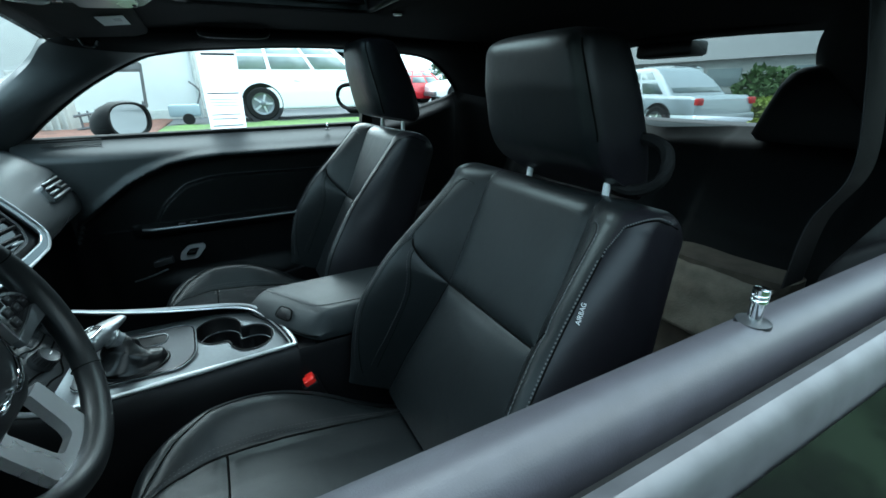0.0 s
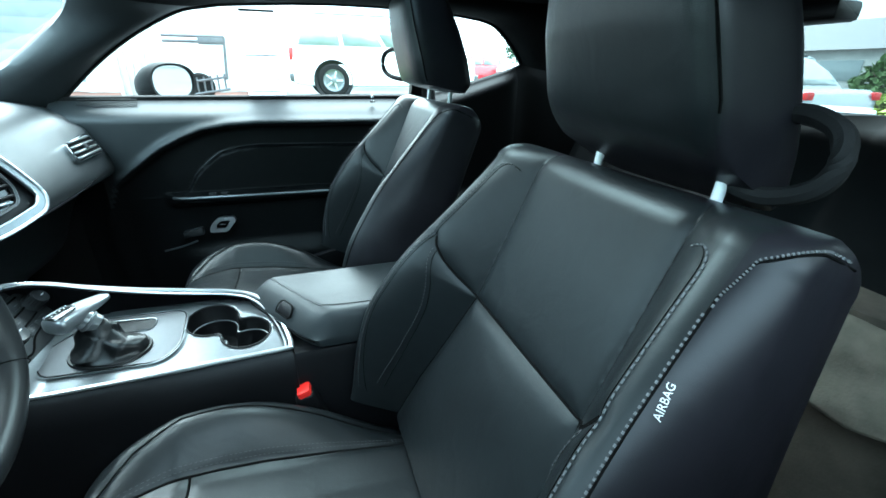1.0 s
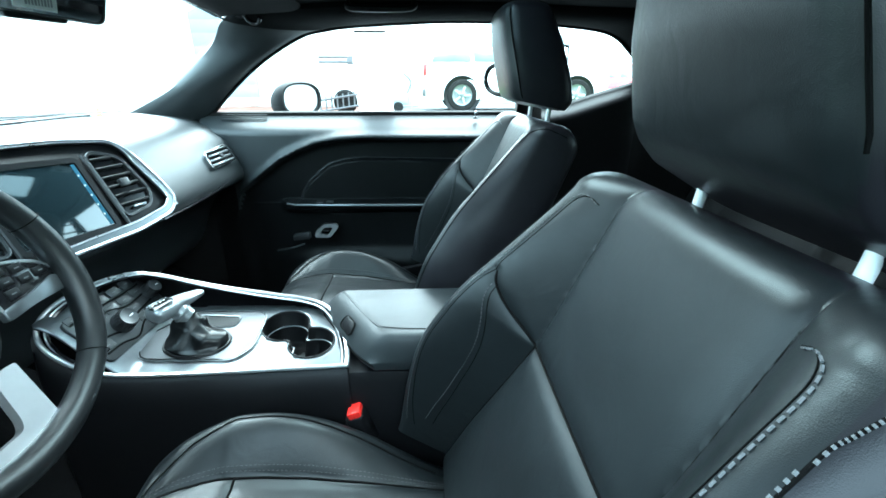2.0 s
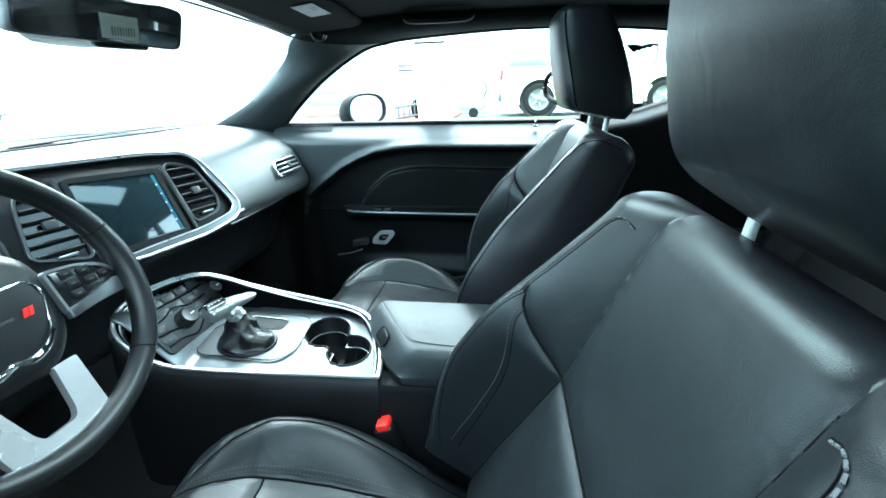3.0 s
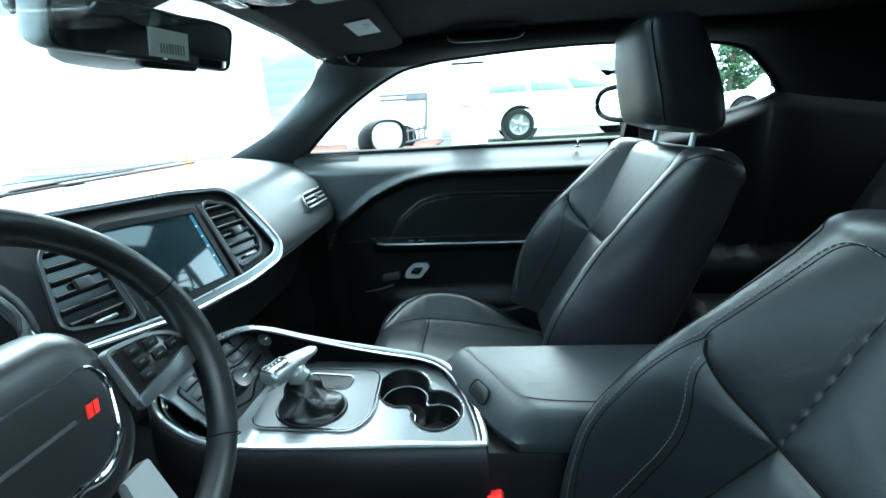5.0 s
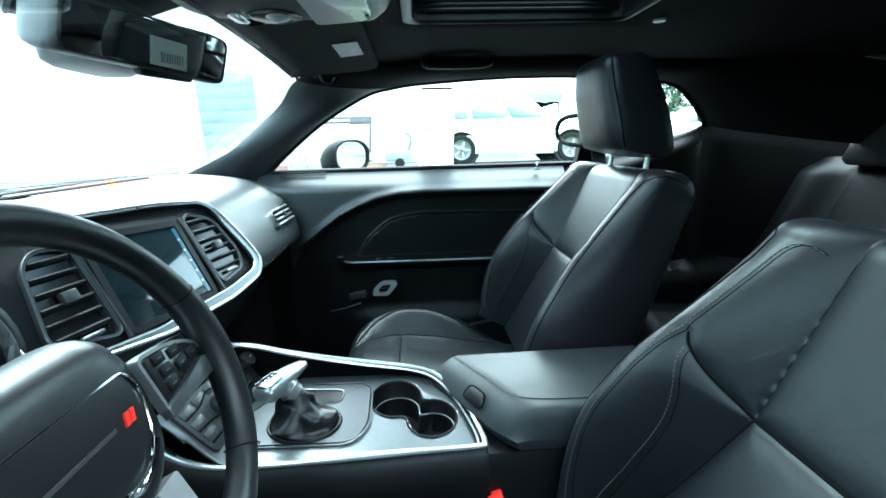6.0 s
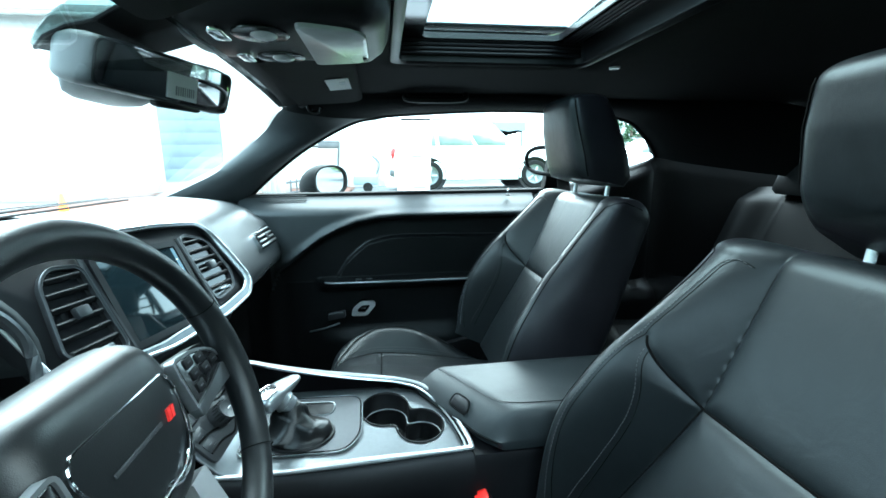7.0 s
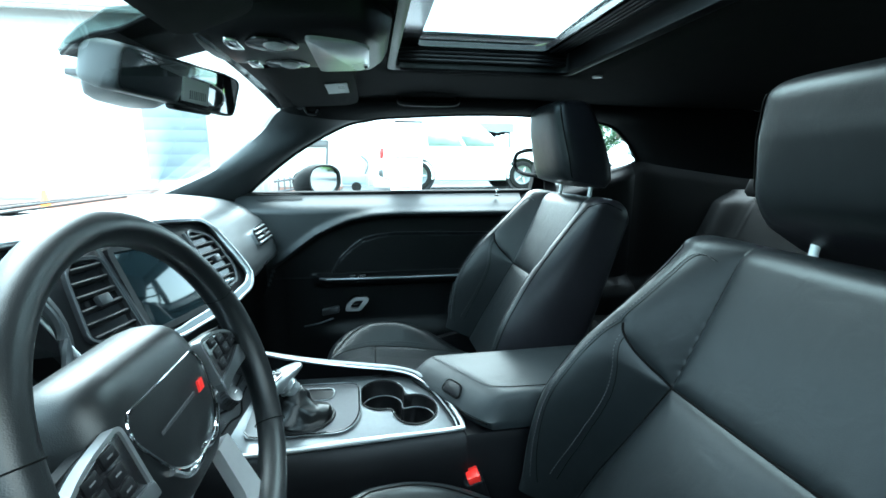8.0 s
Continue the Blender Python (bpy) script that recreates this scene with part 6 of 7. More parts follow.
xs = [-300, -120, -60, -30] + span(-20, 30, 41) + [45, 80, 160, 300]
yy = [-300, -100, -40, -15, -6, 0, 3] + span(4.5, 9, 13) + [10, 12, 16, 24, 40, 80, 300]
solid("ground", sheet(lambda x, y: (x, y, ground_z(x, y)), xs, yy), ASPHALT, "pale worn asphalt yard with a raised verge", "ground")


def verge(x0, x1, y0, y1, lift, rough, seed):
    return sheet(lambda x, y: (x, y, ground_z(x, y) + lift + rough * noise.noise(Vector((x * 3, y * 3, seed)))), span(x0, x1, int((x1 - x0) * 7)), span(y0, y1, int((y1 - y0) * 7)))


thicken(solid("grass", verge(-1.2, 14, 6.4, 9.7, 0.02, 0.02, 2), GRASS, "strip of green grass on the verge", "grass", "stuff"), 0.03, -1)
thicken(solid("mulch_bed", verge(-9.0, -1.2, 5.6, 12.2, 0.03, 0.05, 7), MULCH, "reddish brown bark mulch bed at the building", "mulch", "stuff"), 0.04, -1)
kerb = thing("kerb", "pale concrete kerb along the mulch bed", "kerb", (-4, 5.5, 0), kind="structure")
for i in range(12):
    part("kerb_stone", box((-9.6 + 0.92 * i, 5.48, 0.06 + ground_z(-9.6 + 0.92 * i, 5.48)), (0.90, 0.15, 0.14), 0.02), CONCRETE, kerb)

hood_car = thing("bonnet", "black painted car bonnet ahead of the windscreen", "bonnet", (-1.8, 0, 0.9), kind="structure")
thicken(part("panel", sheet(lambda x, y: (x, y, 0.975 - 0.05 * ((x + 1.25) / 1.2) ** 2 - 0.03 * (y / 0.8) ** 4 + 0.02 * math.exp(-((abs(y) - 0.25) / 0.1) ** 2)), span(-2.5, -1.2, 20), span(-0.85, 0.85, 24)), PAINT, hood_car), 0.01)
for y0, y1 in ((0.05, 0.62), (-0.60, -0.02)):
    wiper = thing("wiper", "black wiper arm and blade at the windscreen's foot", "wiper", (-1.2, y0, 1.0), "wipers")
    part("arm", tube([(-1.22, y0, 0.990), (-1.185, (y0 + y1) / 2, 1.003), (-1.155, y1, 1.010)], 0.0035, 6), PLASTIC, wiper)
    part("blade", tube([(-1.18, y0 + 0.05, 0.992), (-1.145, y1 + 0.08, 1.000)], 0.003, 6), RUBBER, wiper)

side_mirror = thing("side_mirror", "black door mirror with clear glass outside the passenger window", "door mirror", (-0.66, 0.95, 0.98))
sm_m = axes((-0.590, 1.050, 1.036), (0.62, 0.78, 0), (0.03, 0.0, 1))
o = [Vector((0.092 * math.copysign(abs(math.cos(q)) ** 0.8, math.cos(q)), 0.062 * math.copysign(abs(math.sin(q)) ** 0.8, math.sin(q)))) for q in (2 * math.pi * j / 48 for j in range(48))]
rings = [[sm_m @ Vector((p.x * s - 0.03 * max(0, -z - 0.03), p.y * s - 0.30 * max(0, -z - 0.03), z)) for p in o] for s, z in ((0.84, 0.0), (0.87, 0.010), (0.97, 0.012), (1.03, 0.0), (1.04, -0.02), (0.98, -0.05), (0.82, -0.085), (0.58, -0.115), (0.3, -0.135), (0.1, -0.142))]
part("housing", loft(rings), RUBBER, side_mirror, "black mirror housing", smooth=50)
part("glass", plate([p * 0.86 for p in o], 0.003, sm_m @ Matrix.Translation((0, 0, 0.0035))), MIRROR, side_mirror, "clear mirror glass")
part("arm", loft([[(x, y, z) for x, z in ((-0.74 + d, 0.950), (-0.64 + d, 0.950), (-0.65 + d, 0.988), (-0.73 + d, 0.988))] for d, y in ((0, 0.84), (0.0, 0.92), (0.02, 1.04))]), PAINT, side_mirror)

# white building beside the yard
wall = thing("building", "long white rendered building with a blue grey door", "building", (-8, 13, 0), kind="structure")
part("wall", box((-8.1, 13.2, 2.5), (15.6, 0.4, 5.4), 0.02), WALL_WHITE, wall)
part("roof_edge", box((-8.1, 13.0, 5.25), (16.0, 1.0, 0.18), 0.03), CONCRETE, wall)
part("plinth", box((-8.1, 12.97, 0.45), (15.6, 0.08, 0.5), 0.02), CONCRETE, wall)
gate = part("roller_door", box((-5.90, 12.98, 1.80), (1.66, 0.06, 2.8), 0.01), WALL_GREY, wall, "blue grey panelled roller door")
for i in range(8):
    part("door_rib", box((-5.90, 12.950, 0.57 + 0.345 * i), (1.64, 0.012, 0.339), 0.003), WALL_GREY, gate)
part("wall_lamp", box((-8.2, 12.85, 3.6), (0.35, 0.25, 0.16), 0.03), STEEL, wall)
part("gutter", tube([(-15.9, 12.55, 5.1), (-0.2, 12.55, 5.1)], 0.07, 8), CONCRETE, wall)
part("downpipe", tube([(-0.5, 12.92, 5.1), (-0.5, 12.92, 0.4)], 0.05, 8), CONCRETE, wall)


def parked_car(name, label, category, m, length, width, height, nose, paint, tail_tall=False, seed=0):
    """A car along its own x (front at +x), on z 0 of m. nose: bonnet length as a share."""
    c = thing(name, label, category, m.translation, "parked vehicles")
    L, W, H = length, width / 2, height
    belt = H * 0.60 if not tail_tall else H * 0.62
    r = 0.36 if tail_tall else 0.325
    st = [(-0.50, 0.80, 0.72, 0.36), (-0.49, 0.92, 0.90, 0.30), (-0.46, 0.97, 0.98, 0.25), (-0.30, 1.0, 1.0, 0.22), (0.2, 1.0, 1.0, 0.22), (0.30, 0.99, 0.98, 0.23), (0.44, 0.96, 0.90, 0.26), (0.485, 0.88, 0.82, 0.32), (0.50, 0.74, 0.70, 0.38)]
    rings = []
    for s, w, top, low in st:
        h = belt * (top if s > 0 or not tail_tall else min(1, top + 0.08))
        pts = fillet([(-W * w, low), (W * w, low), (W * w * 1.0, h * 0.62), (W * w * 0.95, h), (-W * w * 0.95, h), (-W * w, h * 0.62)], 0.07, 3)
        rings.append([m @ Vector((s * L, p.x, p.y)) for p in pts])
    part("body", loft(rings), paint, c, smooth=35)
    a0, a1 = (-0.485, -0.44) if tail_tall else (-0.36, -0.22)
    b0, b1 = 0.5 - nose, 0.5 - nose - 0.13
    rings = []
    for z, x0, x1, w in ((belt - 0.02, a0, b0, 0.93), (belt + 0.5 * (H - belt), (a0 + a1) / 2, (b0 + b1) / 2, 0.86), (H - 0.07, a1, b1, 0.78), (H, a1 + 0.04, b1 - 0.04, 0.66)):
        pts = fillet([(x0 * L, -W * w), (x1 * L, -W * w), (x1 * L, W * w), (x0 * L, W * w)], 0.14, 3)
        rings.append([m @ Vector((p.x, p.y, z)) for p in pts])
    part("cabin", loft(rings), paint, c, smooth=35)
    # side panes, windscreen and rear window, standing 6 mm proud
    zt, zb = H - 0.10, belt + 0.03
    cuts = [(0.02, 0.33), (0.36, 0.66), (0.69, 0.97)] if tail_tall else [(0.06, 0.30), (0.33, 0.62), (0.65, 0.94)]
    for sd in (1, -1):
        for u0, u1 in cuts:
            def g(u, v):
                z = zb + (zt - zb) * v
                k = (z - belt) / (H - 0.07 - belt)
                xa, xb = a0 + (a1 - a0) * k + 0.012, b0 + (b1 - b0) * k - 0.012
                w = (0.93 + (0.78 - 0.93) * k) * W + 0.012
                return m @ Vector(((xa + (xb - xa) * (u0 + (u1 - u0) * u)) * L, sd * w, z))
            thicken(part("window", sheet(g, (0, 0.5, 1), (0, 0.5, 1)), CAR_GLASS, c), 0.006)
    for e0, e1, sg in ((a0, a1, -1), (b0, b1, 1)):
        def g2(u, v):
            k = 0.12 + 0.74 * v
            z = belt + (H - 0.07 - belt) * k
            return m @ Vector(((e0 + (e1 - e0) * k) * L + sg * 0.014, W * (0.80 - 0.14 * k) * (2 * u - 1), z))
        thicken(part("window", sheet(g2, (0, 0.5, 1), (0, 0.5, 1)), CAR_GLASS, c), 0.006)
    for s in (-0.30, 0.31):
        for sd in (1, -1):
            hub = m @ Vector((s * L, sd * (W - 0.10), r))
            wm = axes(hub, m.to_3x3() @ Vector((1, 0, 0)), (0, 0, 1))
            if (wm.to_3x3() @ Vector((0, 0, 1))).dot(m.to_3x3() @ Vector((0, sd, 0))) < 0:
                wm = axes(hub, m.to_3x3() @ Vector((-1, 0, 0)), (0, 0, 1))
            part("wheel_arch", lathe([(0.0, 0.095), (r * 1.16, 0.095), (r * 1.20, 0.106), (r * 1.24, 0.100), (r * 1.24, 0.02), (0, 0.02)], wm, 28), PLASTIC, c)
            wheel_ob = part("wheel", lathe([(0.0, -0.1), (r * 0.9, -0.1), (r, -0.07), (r, 0.10), (r * 0.93, 0.125), (r * 0.70, 0.128), (r * 0.66, 0.11), (0, 0.10)], wm, 28), RUBBER, c)
            part("rim", lathe([(0.0, 0.125), (r * 0.14, 0.130), (r * 0.2, 0.118), (r * 0.5, 0.112), (r * 0.60, 0.130), (r * 0.66, 0.134), (r * 0.68, 0.12), (0, 0.11)], wm, 28), SATIN, wheel_ob)
            for k in range(5):
                q = 2 * math.pi * k / 5
                bm = box((r * 0.36 * math.cos(q), r * 0.36 * math.sin(q), 0.121), (r * 0.46, r * 0.12, 0.012), 0.004, 1, pose(0, 0, 0, 0, 0, math.degrees(q)))
                bm.transform(wm)
                part("spoke", bm, SILVER, wheel_ob)
    for sd in (1, -1):
        bm = box((-0.492 * L, sd * W * 0.82, belt * 0.86), (0.10, 0.16, 0.26 if tail_tall else 0.14), 0.02)
        bm.transform(m)
        part("tail_lamp", bm, TAIL, c, "red tail lamp")
        bm = box((0.478 * L, sd * W * 0.68, belt * 0.70), (0.12, 0.30, 0.13), 0.03)
        bm.transform(m)
        part("headlamp", bm, LENS, c, "clear headlamp")
        bm = box((b0 * L - 0.25, sd * (W + 0.09), belt + 0.06), (0.10, 0.18, 0.12), 0.03)
        bm.transform(m)
        part("door_mirror", bm, paint, c)
        for xx in (0.12, -0.12):
            bm = box((xx * L, sd * (W * 1.0 + 0.004), belt * 0.80), (0.16, 0.02, 0.03), 0.006)
            bm.transform(m)
            part("door_handle", bm, paint, c)
    for xx, nm in ((-0.497, "rear_bumper"), (0.497, "front_bumper")):
        bm = box((xx * L, 0, 0.42), (0.12, width * 0.92, 0.18), 0.04)
        bm.transform(m)
        part(nm, bm, STEEL if tail_tall else paint, c)
    if tail_tall:
        for sd in (1, -1):
            pts = [m @ Vector((x * L, sd * W * 0.62, H + 0.04)) for x in span(-0.38, 0.1, 5)]
            part("roof_rail", tube(pts, 0.018, 6), STEEL, c)
        bm = box((-0.02 * L, 0, 0.30), (L * 0.5, width * 0.98, 0.06), 0.02)
        bm.transform(m)
        part("running_board", bm, STEEL, c)
    return c


parked_car("sport_utility_vehicle", "white sport utility vehicle parked on the grass verge", "car", pose(2.15, 11.0, 0.49), 4.55, 1.90, 1.72, 0.30, CAR_WHITE, True)
parked_car("pickup", "white pickup parked beyond the verge", "car", pose(10.3, 15.5, 0.47, 0, 0, 170), 4.9, 1.9, 1.62, 0.30, CAR_WHITE, True)
parked_car("sedan", "red sedan parked beyond the verge", "car", pose(7.4, 17.5, 0.47, 0, 0, 180), 4.4, 1.75, 1.40, 0.30, CAR_RED)
parked_car("sedan", "white sedan parked far across the lot", "car", pose(14.0, 20.5, 0.47, 0, 0, 185), 4.5, 1.8, 1.42, 0.30, CAR_WHITE)
parked_car("sedan", "silver sedan parked behind the coupe", "car", pose(9.6, 6.9, 0.0, 0, 0, 82), 4.7, 1.82, 1.46, 0.30, CAR_SILVER)
parked_car("pickup", "dark pickup parked across the yard", "car", pose(17.0, 12.0, 0.0, 0, 0, 190), 5.2, 1.95, 1.80, 0.30, CAR_DARK, True)
parked_car("sedan", "white sedan parked across the yard", "car", pose(24.0, 6.5, 0.0, 0, 0, 80), 4.6, 1.8, 1.45, 0.30, CAR_WHITE)

# canopy behind the utility vehicle
canopy = thing("canopy", "white frame canopy tent behind the utility vehicle", "canopy", (4.5, 16.5, 0.47))
for x in (0.6, 4.7):
    for y in (14.6, 18.6):
        part("pole", tube([(x, y, 0.45), (x, y, 2.55)], 0.035, 8), STEEL, canopy)
part("roof", loft([[(0.5 + 2.15 * k, 14.5 + 2.1 * k, z), (4.8 - 2.15 * k, 14.5 + 2.1 * k, z), (4.8 - 2.15 * k, 18.7 - 2.1 * k, z), (0.5 + 2.15 * k, 18.7 - 2.1 * k, z)] for k, z in ((0, 2.58), (0.5, 3.0), (0.98, 3.4))]), CANVAS, canopy, smooth=20)
for (x0, y0), (x1, y1) in (((0.5, 14.5), (4.8, 14.5)), ((0.5, 14.5), (0.5, 18.7)), ((4.8, 14.5), (4.8, 18.7)), ((0.5, 18.7), (4.8, 18.7))):
    part("valance", loft([[(x0 + (x1 - x0) * t, y0 + (y1 - y0) * t + d, z) for z, d in ((2.60, 0), (2.26 + 0.05 * abs(math.sin(t * 22)), -0.02), (2.26 + 0.05 * abs(math.sin(t * 22)), 0.0), (2.58, 0.02))] for t in span(0, 1, 43)]), CANVAS, canopy)

# trailer, cart and container by the wall
rack = thing("utility_trailer", "black steel ladder frame trailer standing by the wall", "trailer", (-1.9, 9.6, 0.5))
for z in (1.56, 1.66):
    part("rail", tube([(-2.45, 9.6, z), (-1.35, 9.6, z)], 0.030, 6), STEEL, rack)
part("post", tube([(-1.35, 9.6, 1.66), (-1.42, 9.6, 0.86)], 0.030, 6), STEEL, rack)
part("panel", box((-1.60, 9.6, 1.58), (0.46, 0.05, 0.14), 0.01), STEEL, rack)
for z in (0.62, 0.86):
    part("rail", tube([(-2.60, 9.6, z - 0.12), (-1.38, 9.6, z + 0.06)], 0.028, 6), STEEL, rack)
for i in range(9):
    x = -2.5 + 0.13 * i
    part("bar", tube([(x, 9.6, 0.52 + 0.02 * i), (x, 9.6, 0.82 + 0.02 * i)], 0.018, 6), STEEL, rack)
part("wheel", lathe([(0, -0.08), (0.24, -0.08), (0.27, -0.05), (0.27, 0.05), (0.24, 0.08), (0, 0.08)], axes((-1.95, 9.75, 0.72), (1, 0, 0), (0, 0, 1)), 20), RUBBER, rack)
bin_ = thing("ribbed_container", "grey ribbed metal container beside the wall", "container", (-3.0, 10.2, 0.45))
part("box", box((-3.1, 10.3, 1.0), (0.72, 0.7, 1.1), 0.02), CONCRETE, bin_)
for i in range(6):
    part("rib", box((-3.4 + 0.12 * i, 9.93, 1.0), (0.05, 0.05, 1.06), 0.01), CONCRETE, bin_)
fan = thing("garden_cart", "small pale wheeled cart on the mulch", "cart", (-0.9, 10.2, 0.5))
part("tray", box((-0.80, 10.3, 0.76), (0.6, 0.5, 0.25), 0.04), WALL_GREY, fan)
part("wheel", lathe([(0, -0.03), (0.11, -0.03), (0.12, 0), (0.11, 0.03), (0, 0.03)], axes((-0.75, 10.02, 0.585), (1, 0, 0), (0, 0, 1)), 18), RUBBER, fan)
part("handle", tube(curve([(-0.55, 10.3, 0.85), (-0.45, 10.3, 1.15), (-0.62, 10.3, 1.35)], 5), 0.02, 6), STEEL, fan)
cone = thing("traffic_cone", "orange plastic traffic cone on the asphalt", "cone", (-4.66, 5.65, 0.0))
cz = ground_z(-4.66, 5.65) + 0.04
part("body", lathe([(0.14, 0.03), (0.02, 0.70), (0.0, 0.70)], Matrix.Translation((-4.66, 5.65, cz)), 20), ORANGE, cone)
part("foot", box((-4.66, 5.65, cz + 0.015), (0.36, 0.36, 0.03), 0.01), ORANGE, cone)
part("band", lathe([(0.103, 0.30), (0.104, 0.30), (0.080, 0.44), (0.079, 0.44)], Matrix.Translation((-4.66, 5.65, cz)), 20), WHITE, cone)


# ---- planting and far buildings ----
def leaf_cloud(centre, radii, count, size, seed, shape=None):
    rnd_ = random.Random(seed)
    verts, faces = [], []
    while len(faces) < count:
        p = Vector((rnd_.uniform(-1, 1), rnd_.uniform(-1, 1), rnd_.uniform(-1, 1)))
        d = p.length
        bulge = 0.78 + 0.35 * noise.noise(p.normalized() * 1.8 + Vector((seed, 0, 0))) if d > 1e-3 else 1
        if d > bulge or d < bulge * 0.45:
            continue
        if shape and not shape(p):
            continue
        q = Vector((centre[0] + p.x * radii[0], centre[1] + p.y * radii[1], centre[2] + p.z * radii[2]))
        a = Vector((rnd_.gauss(0, 1), rnd_.gauss(0, 1), rnd_.gauss(0, 1))).normalized()
        b = a.cross(Vector((rnd_.gauss(0, 1), rnd_.gauss(0, 1), rnd_.gauss(0, 1)))).normalized()
        s = size * rnd_.uniform(0.6, 1.4)
        k = len(verts)
        verts += [q - a * s, q + b * s * 0.5, q + a * s, q - b * s * 0.5]
        faces.append((k, k + 1, k + 2, k + 3))
    me = bpy.data.meshes.new("leaves")
    me.from_pydata(verts, [], faces)
    return me


def shrub(at, radii, mat, count, size, seed, label):
    s = thing("shrub", label, "shrub", at)
    bm = bmesh.new()
    rnd_ = random.Random(seed)
    for i in range(7):
        q = 2 * math.pi * i / 7
        tube(curve([at, (at[0] + 0.3 * radii[0] * math.cos(q), at[1] + 0.3 * radii[1] * math.sin(q), at[2] + radii[2] * 0.7), (at[0] + 0.7 * radii[0] * math.cos(q), at[1] + 0.7 * radii[1] * math.sin(q), at[2] + radii[2] * 1.4)], 3), [0.03 - 0.003 * k for k in range(7)], 5, bm=bm)
    part("stem", bm, BARK, s)
    me = leaf_cloud((at[0], at[1], at[2] + radii[2]), radii, count, size, seed)
    me.materials.append(mat)
    ob = new("foliage", me)
    ob.parent = s
    ob.matrix_parent_inverse = Matrix.Translation(-Vector(at))
    tagged(ob, kind="stuff")
    return s


shrub((11.9, 4.95, 0.0), (0.8, 0.75, 0.42), LEAF_YELLOW, 1800, 0.07, 3, "yellow green clipped shrub behind the silver sedan")
shrub((15.0, 6.4, 0.0), (1.4, 1.5, 0.85), LEAF_GREEN, 2200, 0.10, 5, "tall loose green shrub at the yard's edge")
shrub((16.0, 4.3, 0.0), (1.6, 1.6, 0.70), LEAF_GREEN, 2200, 0.10, 8, "broad green shrub at the yard's edge")
shrub((-46.0, 31.0, 0.0), (3.0, 3.4, 1.5), LEAF_GREEN, 1500, 0.26, 9, "tall green shrub far across the yard")


def conifer(at, height, spread, seed, label):
    t = thing("tree", label, "tree", at)
    part("trunk", tube([at, (at[0], at[1], at[2] + height * 0.5), (at[0] + 0.1, at[1], at[2] + height)], [0.28, 0.17, 0.03], 10), BARK, t)
    rnd_ = random.Random(seed)
    verts, faces = [], []
    limbs = bmesh.new()
    for i in range(90):
        h = rnd_.uniform(0.12, 0.98)
        r = spread * (1 - h) ** 0.8 * rnd_.uniform(0.6, 1.1)
        q = rnd_.uniform(0, 2 * math.pi)
        base = Vector((at[0], at[1], at[2] + height * h))
        tip = base + Vector((math.cos(q) * r, math.sin(q) * r, -0.25 * r))
        if i % 3 == 0:
            tube([base, tip], [0.05, 0.012], 5, bm=limbs)
        for k in range(46):
            u = rnd_.uniform(0.15, 1.0)
            c = base.lerp(tip, u) + Vector((rnd_.gauss(0, 0.22), rnd_.gauss(0, 0.22), rnd_.gauss(-0.08, 0.14)))
            a = Vector((rnd_.gauss(0, 1), rnd_.gauss(0, 1), rnd_.gauss(-0.4, 0.6))).normalized() * 0.26
            b = a.cross(Vector((rnd_.gauss(0, 1), rnd_.gauss(0, 1), rnd_.gauss(0, 1)))).normalized() * 0.07
            n0 = len(verts)
            verts += [c - a, c + b, c + a, c - b]
            faces.append((n0, n0 + 1, n0 + 2, n0 + 3))
    part("limbs", limbs, BARK, t)
    me = bpy.data.meshes.new("crown")
    me.from_pydata(verts, [], faces)
    me.materials.append(LEAF)
    ob = new("crown", me)
    ob.parent = t
    ob.matrix_parent_inverse = Matrix.Translation(-Vector(at))
    tagged(ob, kind="stuff")


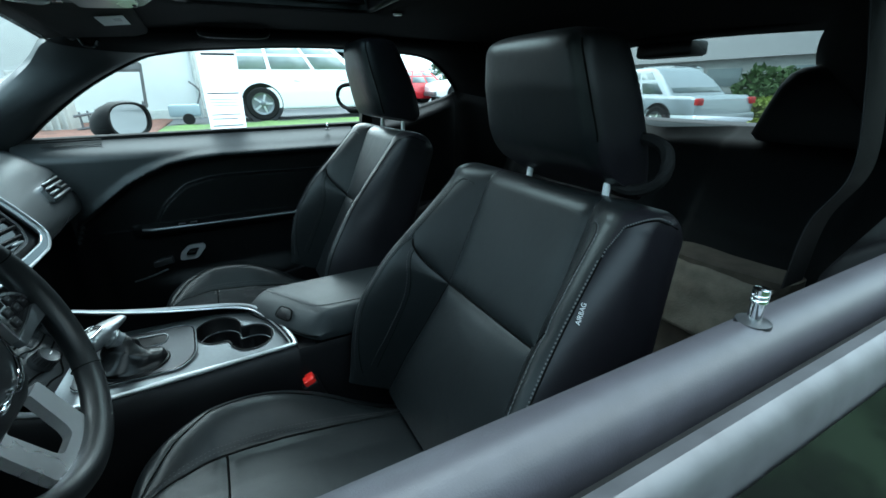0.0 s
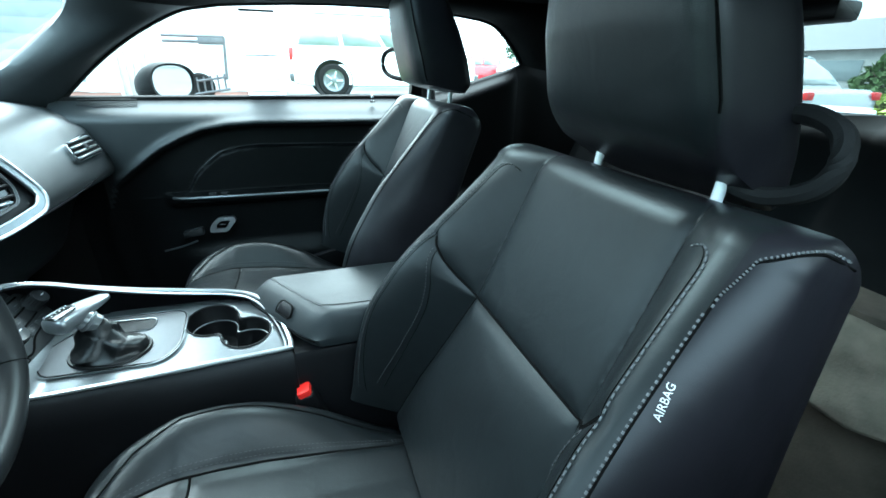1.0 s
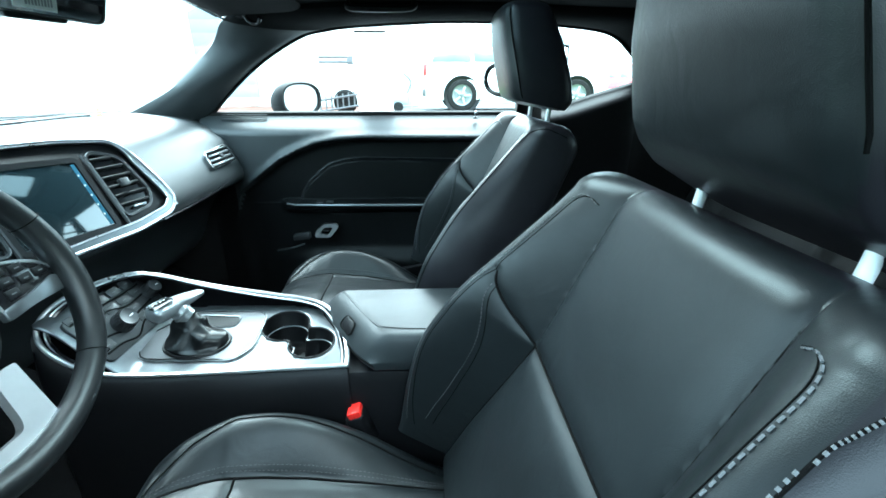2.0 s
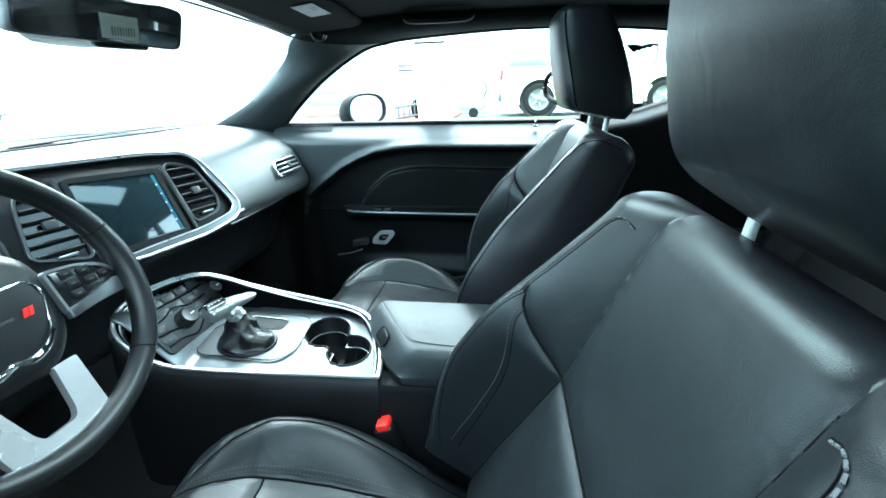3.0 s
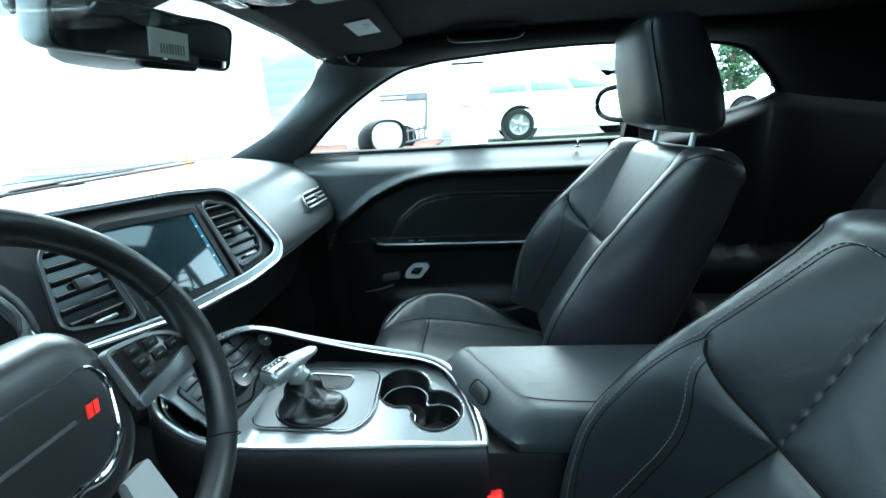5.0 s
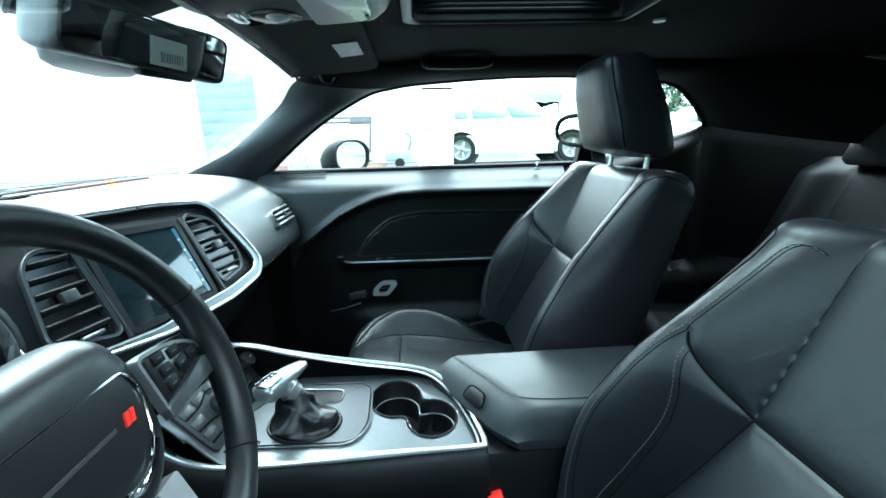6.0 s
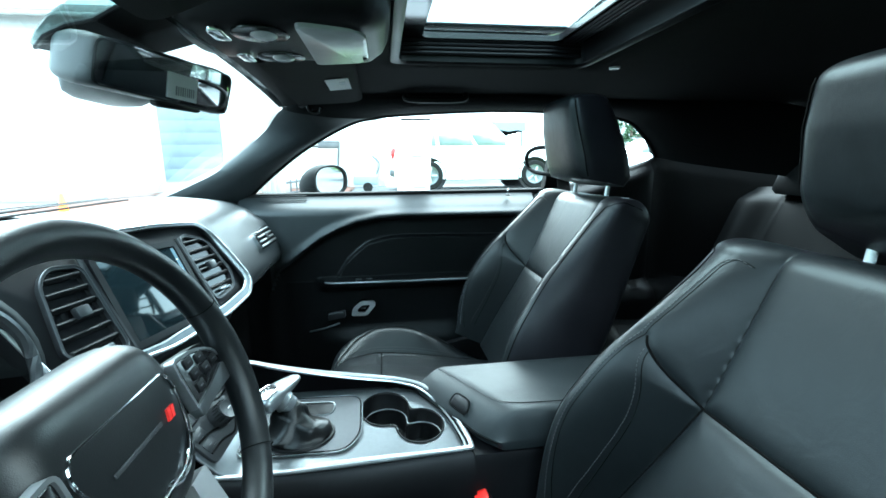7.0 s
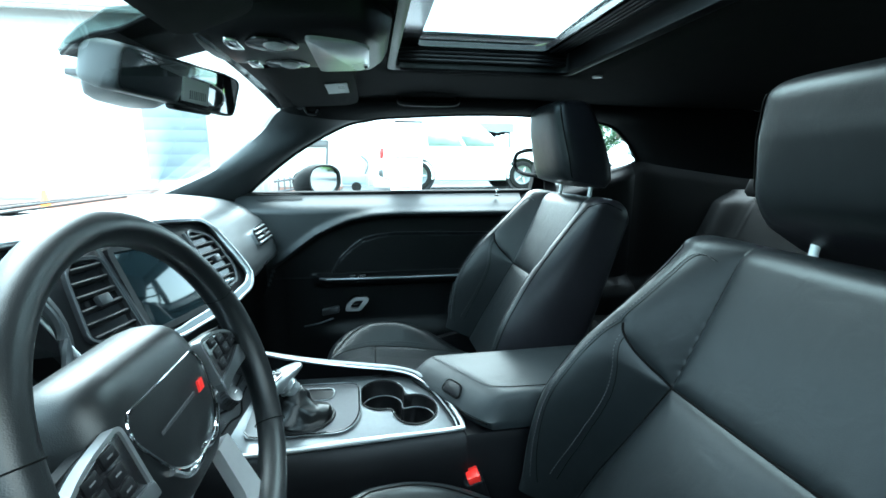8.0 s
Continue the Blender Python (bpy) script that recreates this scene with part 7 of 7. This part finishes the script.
conifer((20.0, 37.0, 0.3), 9.5, 2.8, 4, "dark green conifer beyond the parked cars")
conifer((27.0, 44.0, 0.3), 11.0, 3.0, 6, "dark green conifer at the far side of the lot")
conifer((36.0, 12.0, 0.0), 12.0, 3.4, 12, "tall dark conifer behind the low building")

pole = thing("lamp_pole", "thin pale steel pole beside the shrubs", "pole", (13.0, 4.55, 0))
part("shaft", tube([(13.0, 4.35, 0.0), (13.3, 4.75, 6.0)], 0.05, 8), CONCRETE, pole)
pole2 = thing("utility_pole", "weathered wooden utility pole across the yard", "pole", (22.0, 8.2, 0))
part("shaft", tube([(22.0, 8.2, 0.0), (22.2, 8.2, 8.5)], 0.14, 10), BARK, pole2)
low_building = thing("low_building", "low building with a grey roof across the yard", "building", (34, 12, 0))
part("wall", box((34, 12, 1.3), (8, 40, 2.6), 0.03), CONCRETE, low_building)
part("roof", loft([[(29.5, y, 2.5), (34, y, 4.4), (38.5, y, 2.5)] for y in (-9, 12, 33)]), STEEL, low_building, smooth=0)
for i in range(7):
    part("window", box((29.98, -3 + 5 * i, 1.4), (0.06, 2.2, 1.1), 0.02), CAR_GLASS, low_building)

# hedge on the driver's side of the yard: unseen, added to screen side light
bank = thing("hedge", "dark evergreen hedge out of view, added to screen light from the driver's side", "hedge", (0, -3.4, 0))
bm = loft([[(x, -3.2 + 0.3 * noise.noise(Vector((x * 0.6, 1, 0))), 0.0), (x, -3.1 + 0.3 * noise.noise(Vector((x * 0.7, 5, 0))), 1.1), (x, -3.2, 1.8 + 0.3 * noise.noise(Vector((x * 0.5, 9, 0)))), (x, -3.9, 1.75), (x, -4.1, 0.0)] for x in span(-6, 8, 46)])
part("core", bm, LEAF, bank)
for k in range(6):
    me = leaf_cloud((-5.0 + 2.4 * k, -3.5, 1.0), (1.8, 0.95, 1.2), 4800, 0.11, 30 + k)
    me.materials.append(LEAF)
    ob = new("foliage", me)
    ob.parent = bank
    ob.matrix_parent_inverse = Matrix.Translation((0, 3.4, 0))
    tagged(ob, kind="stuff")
parked_car("sedan", "dark sedan parked beyond the mulch bed", "car", pose(-31.0, 20.5, 0.0, 0, 0, 100), 4.5, 1.8, 1.45, 0.30, CAR_DARK)
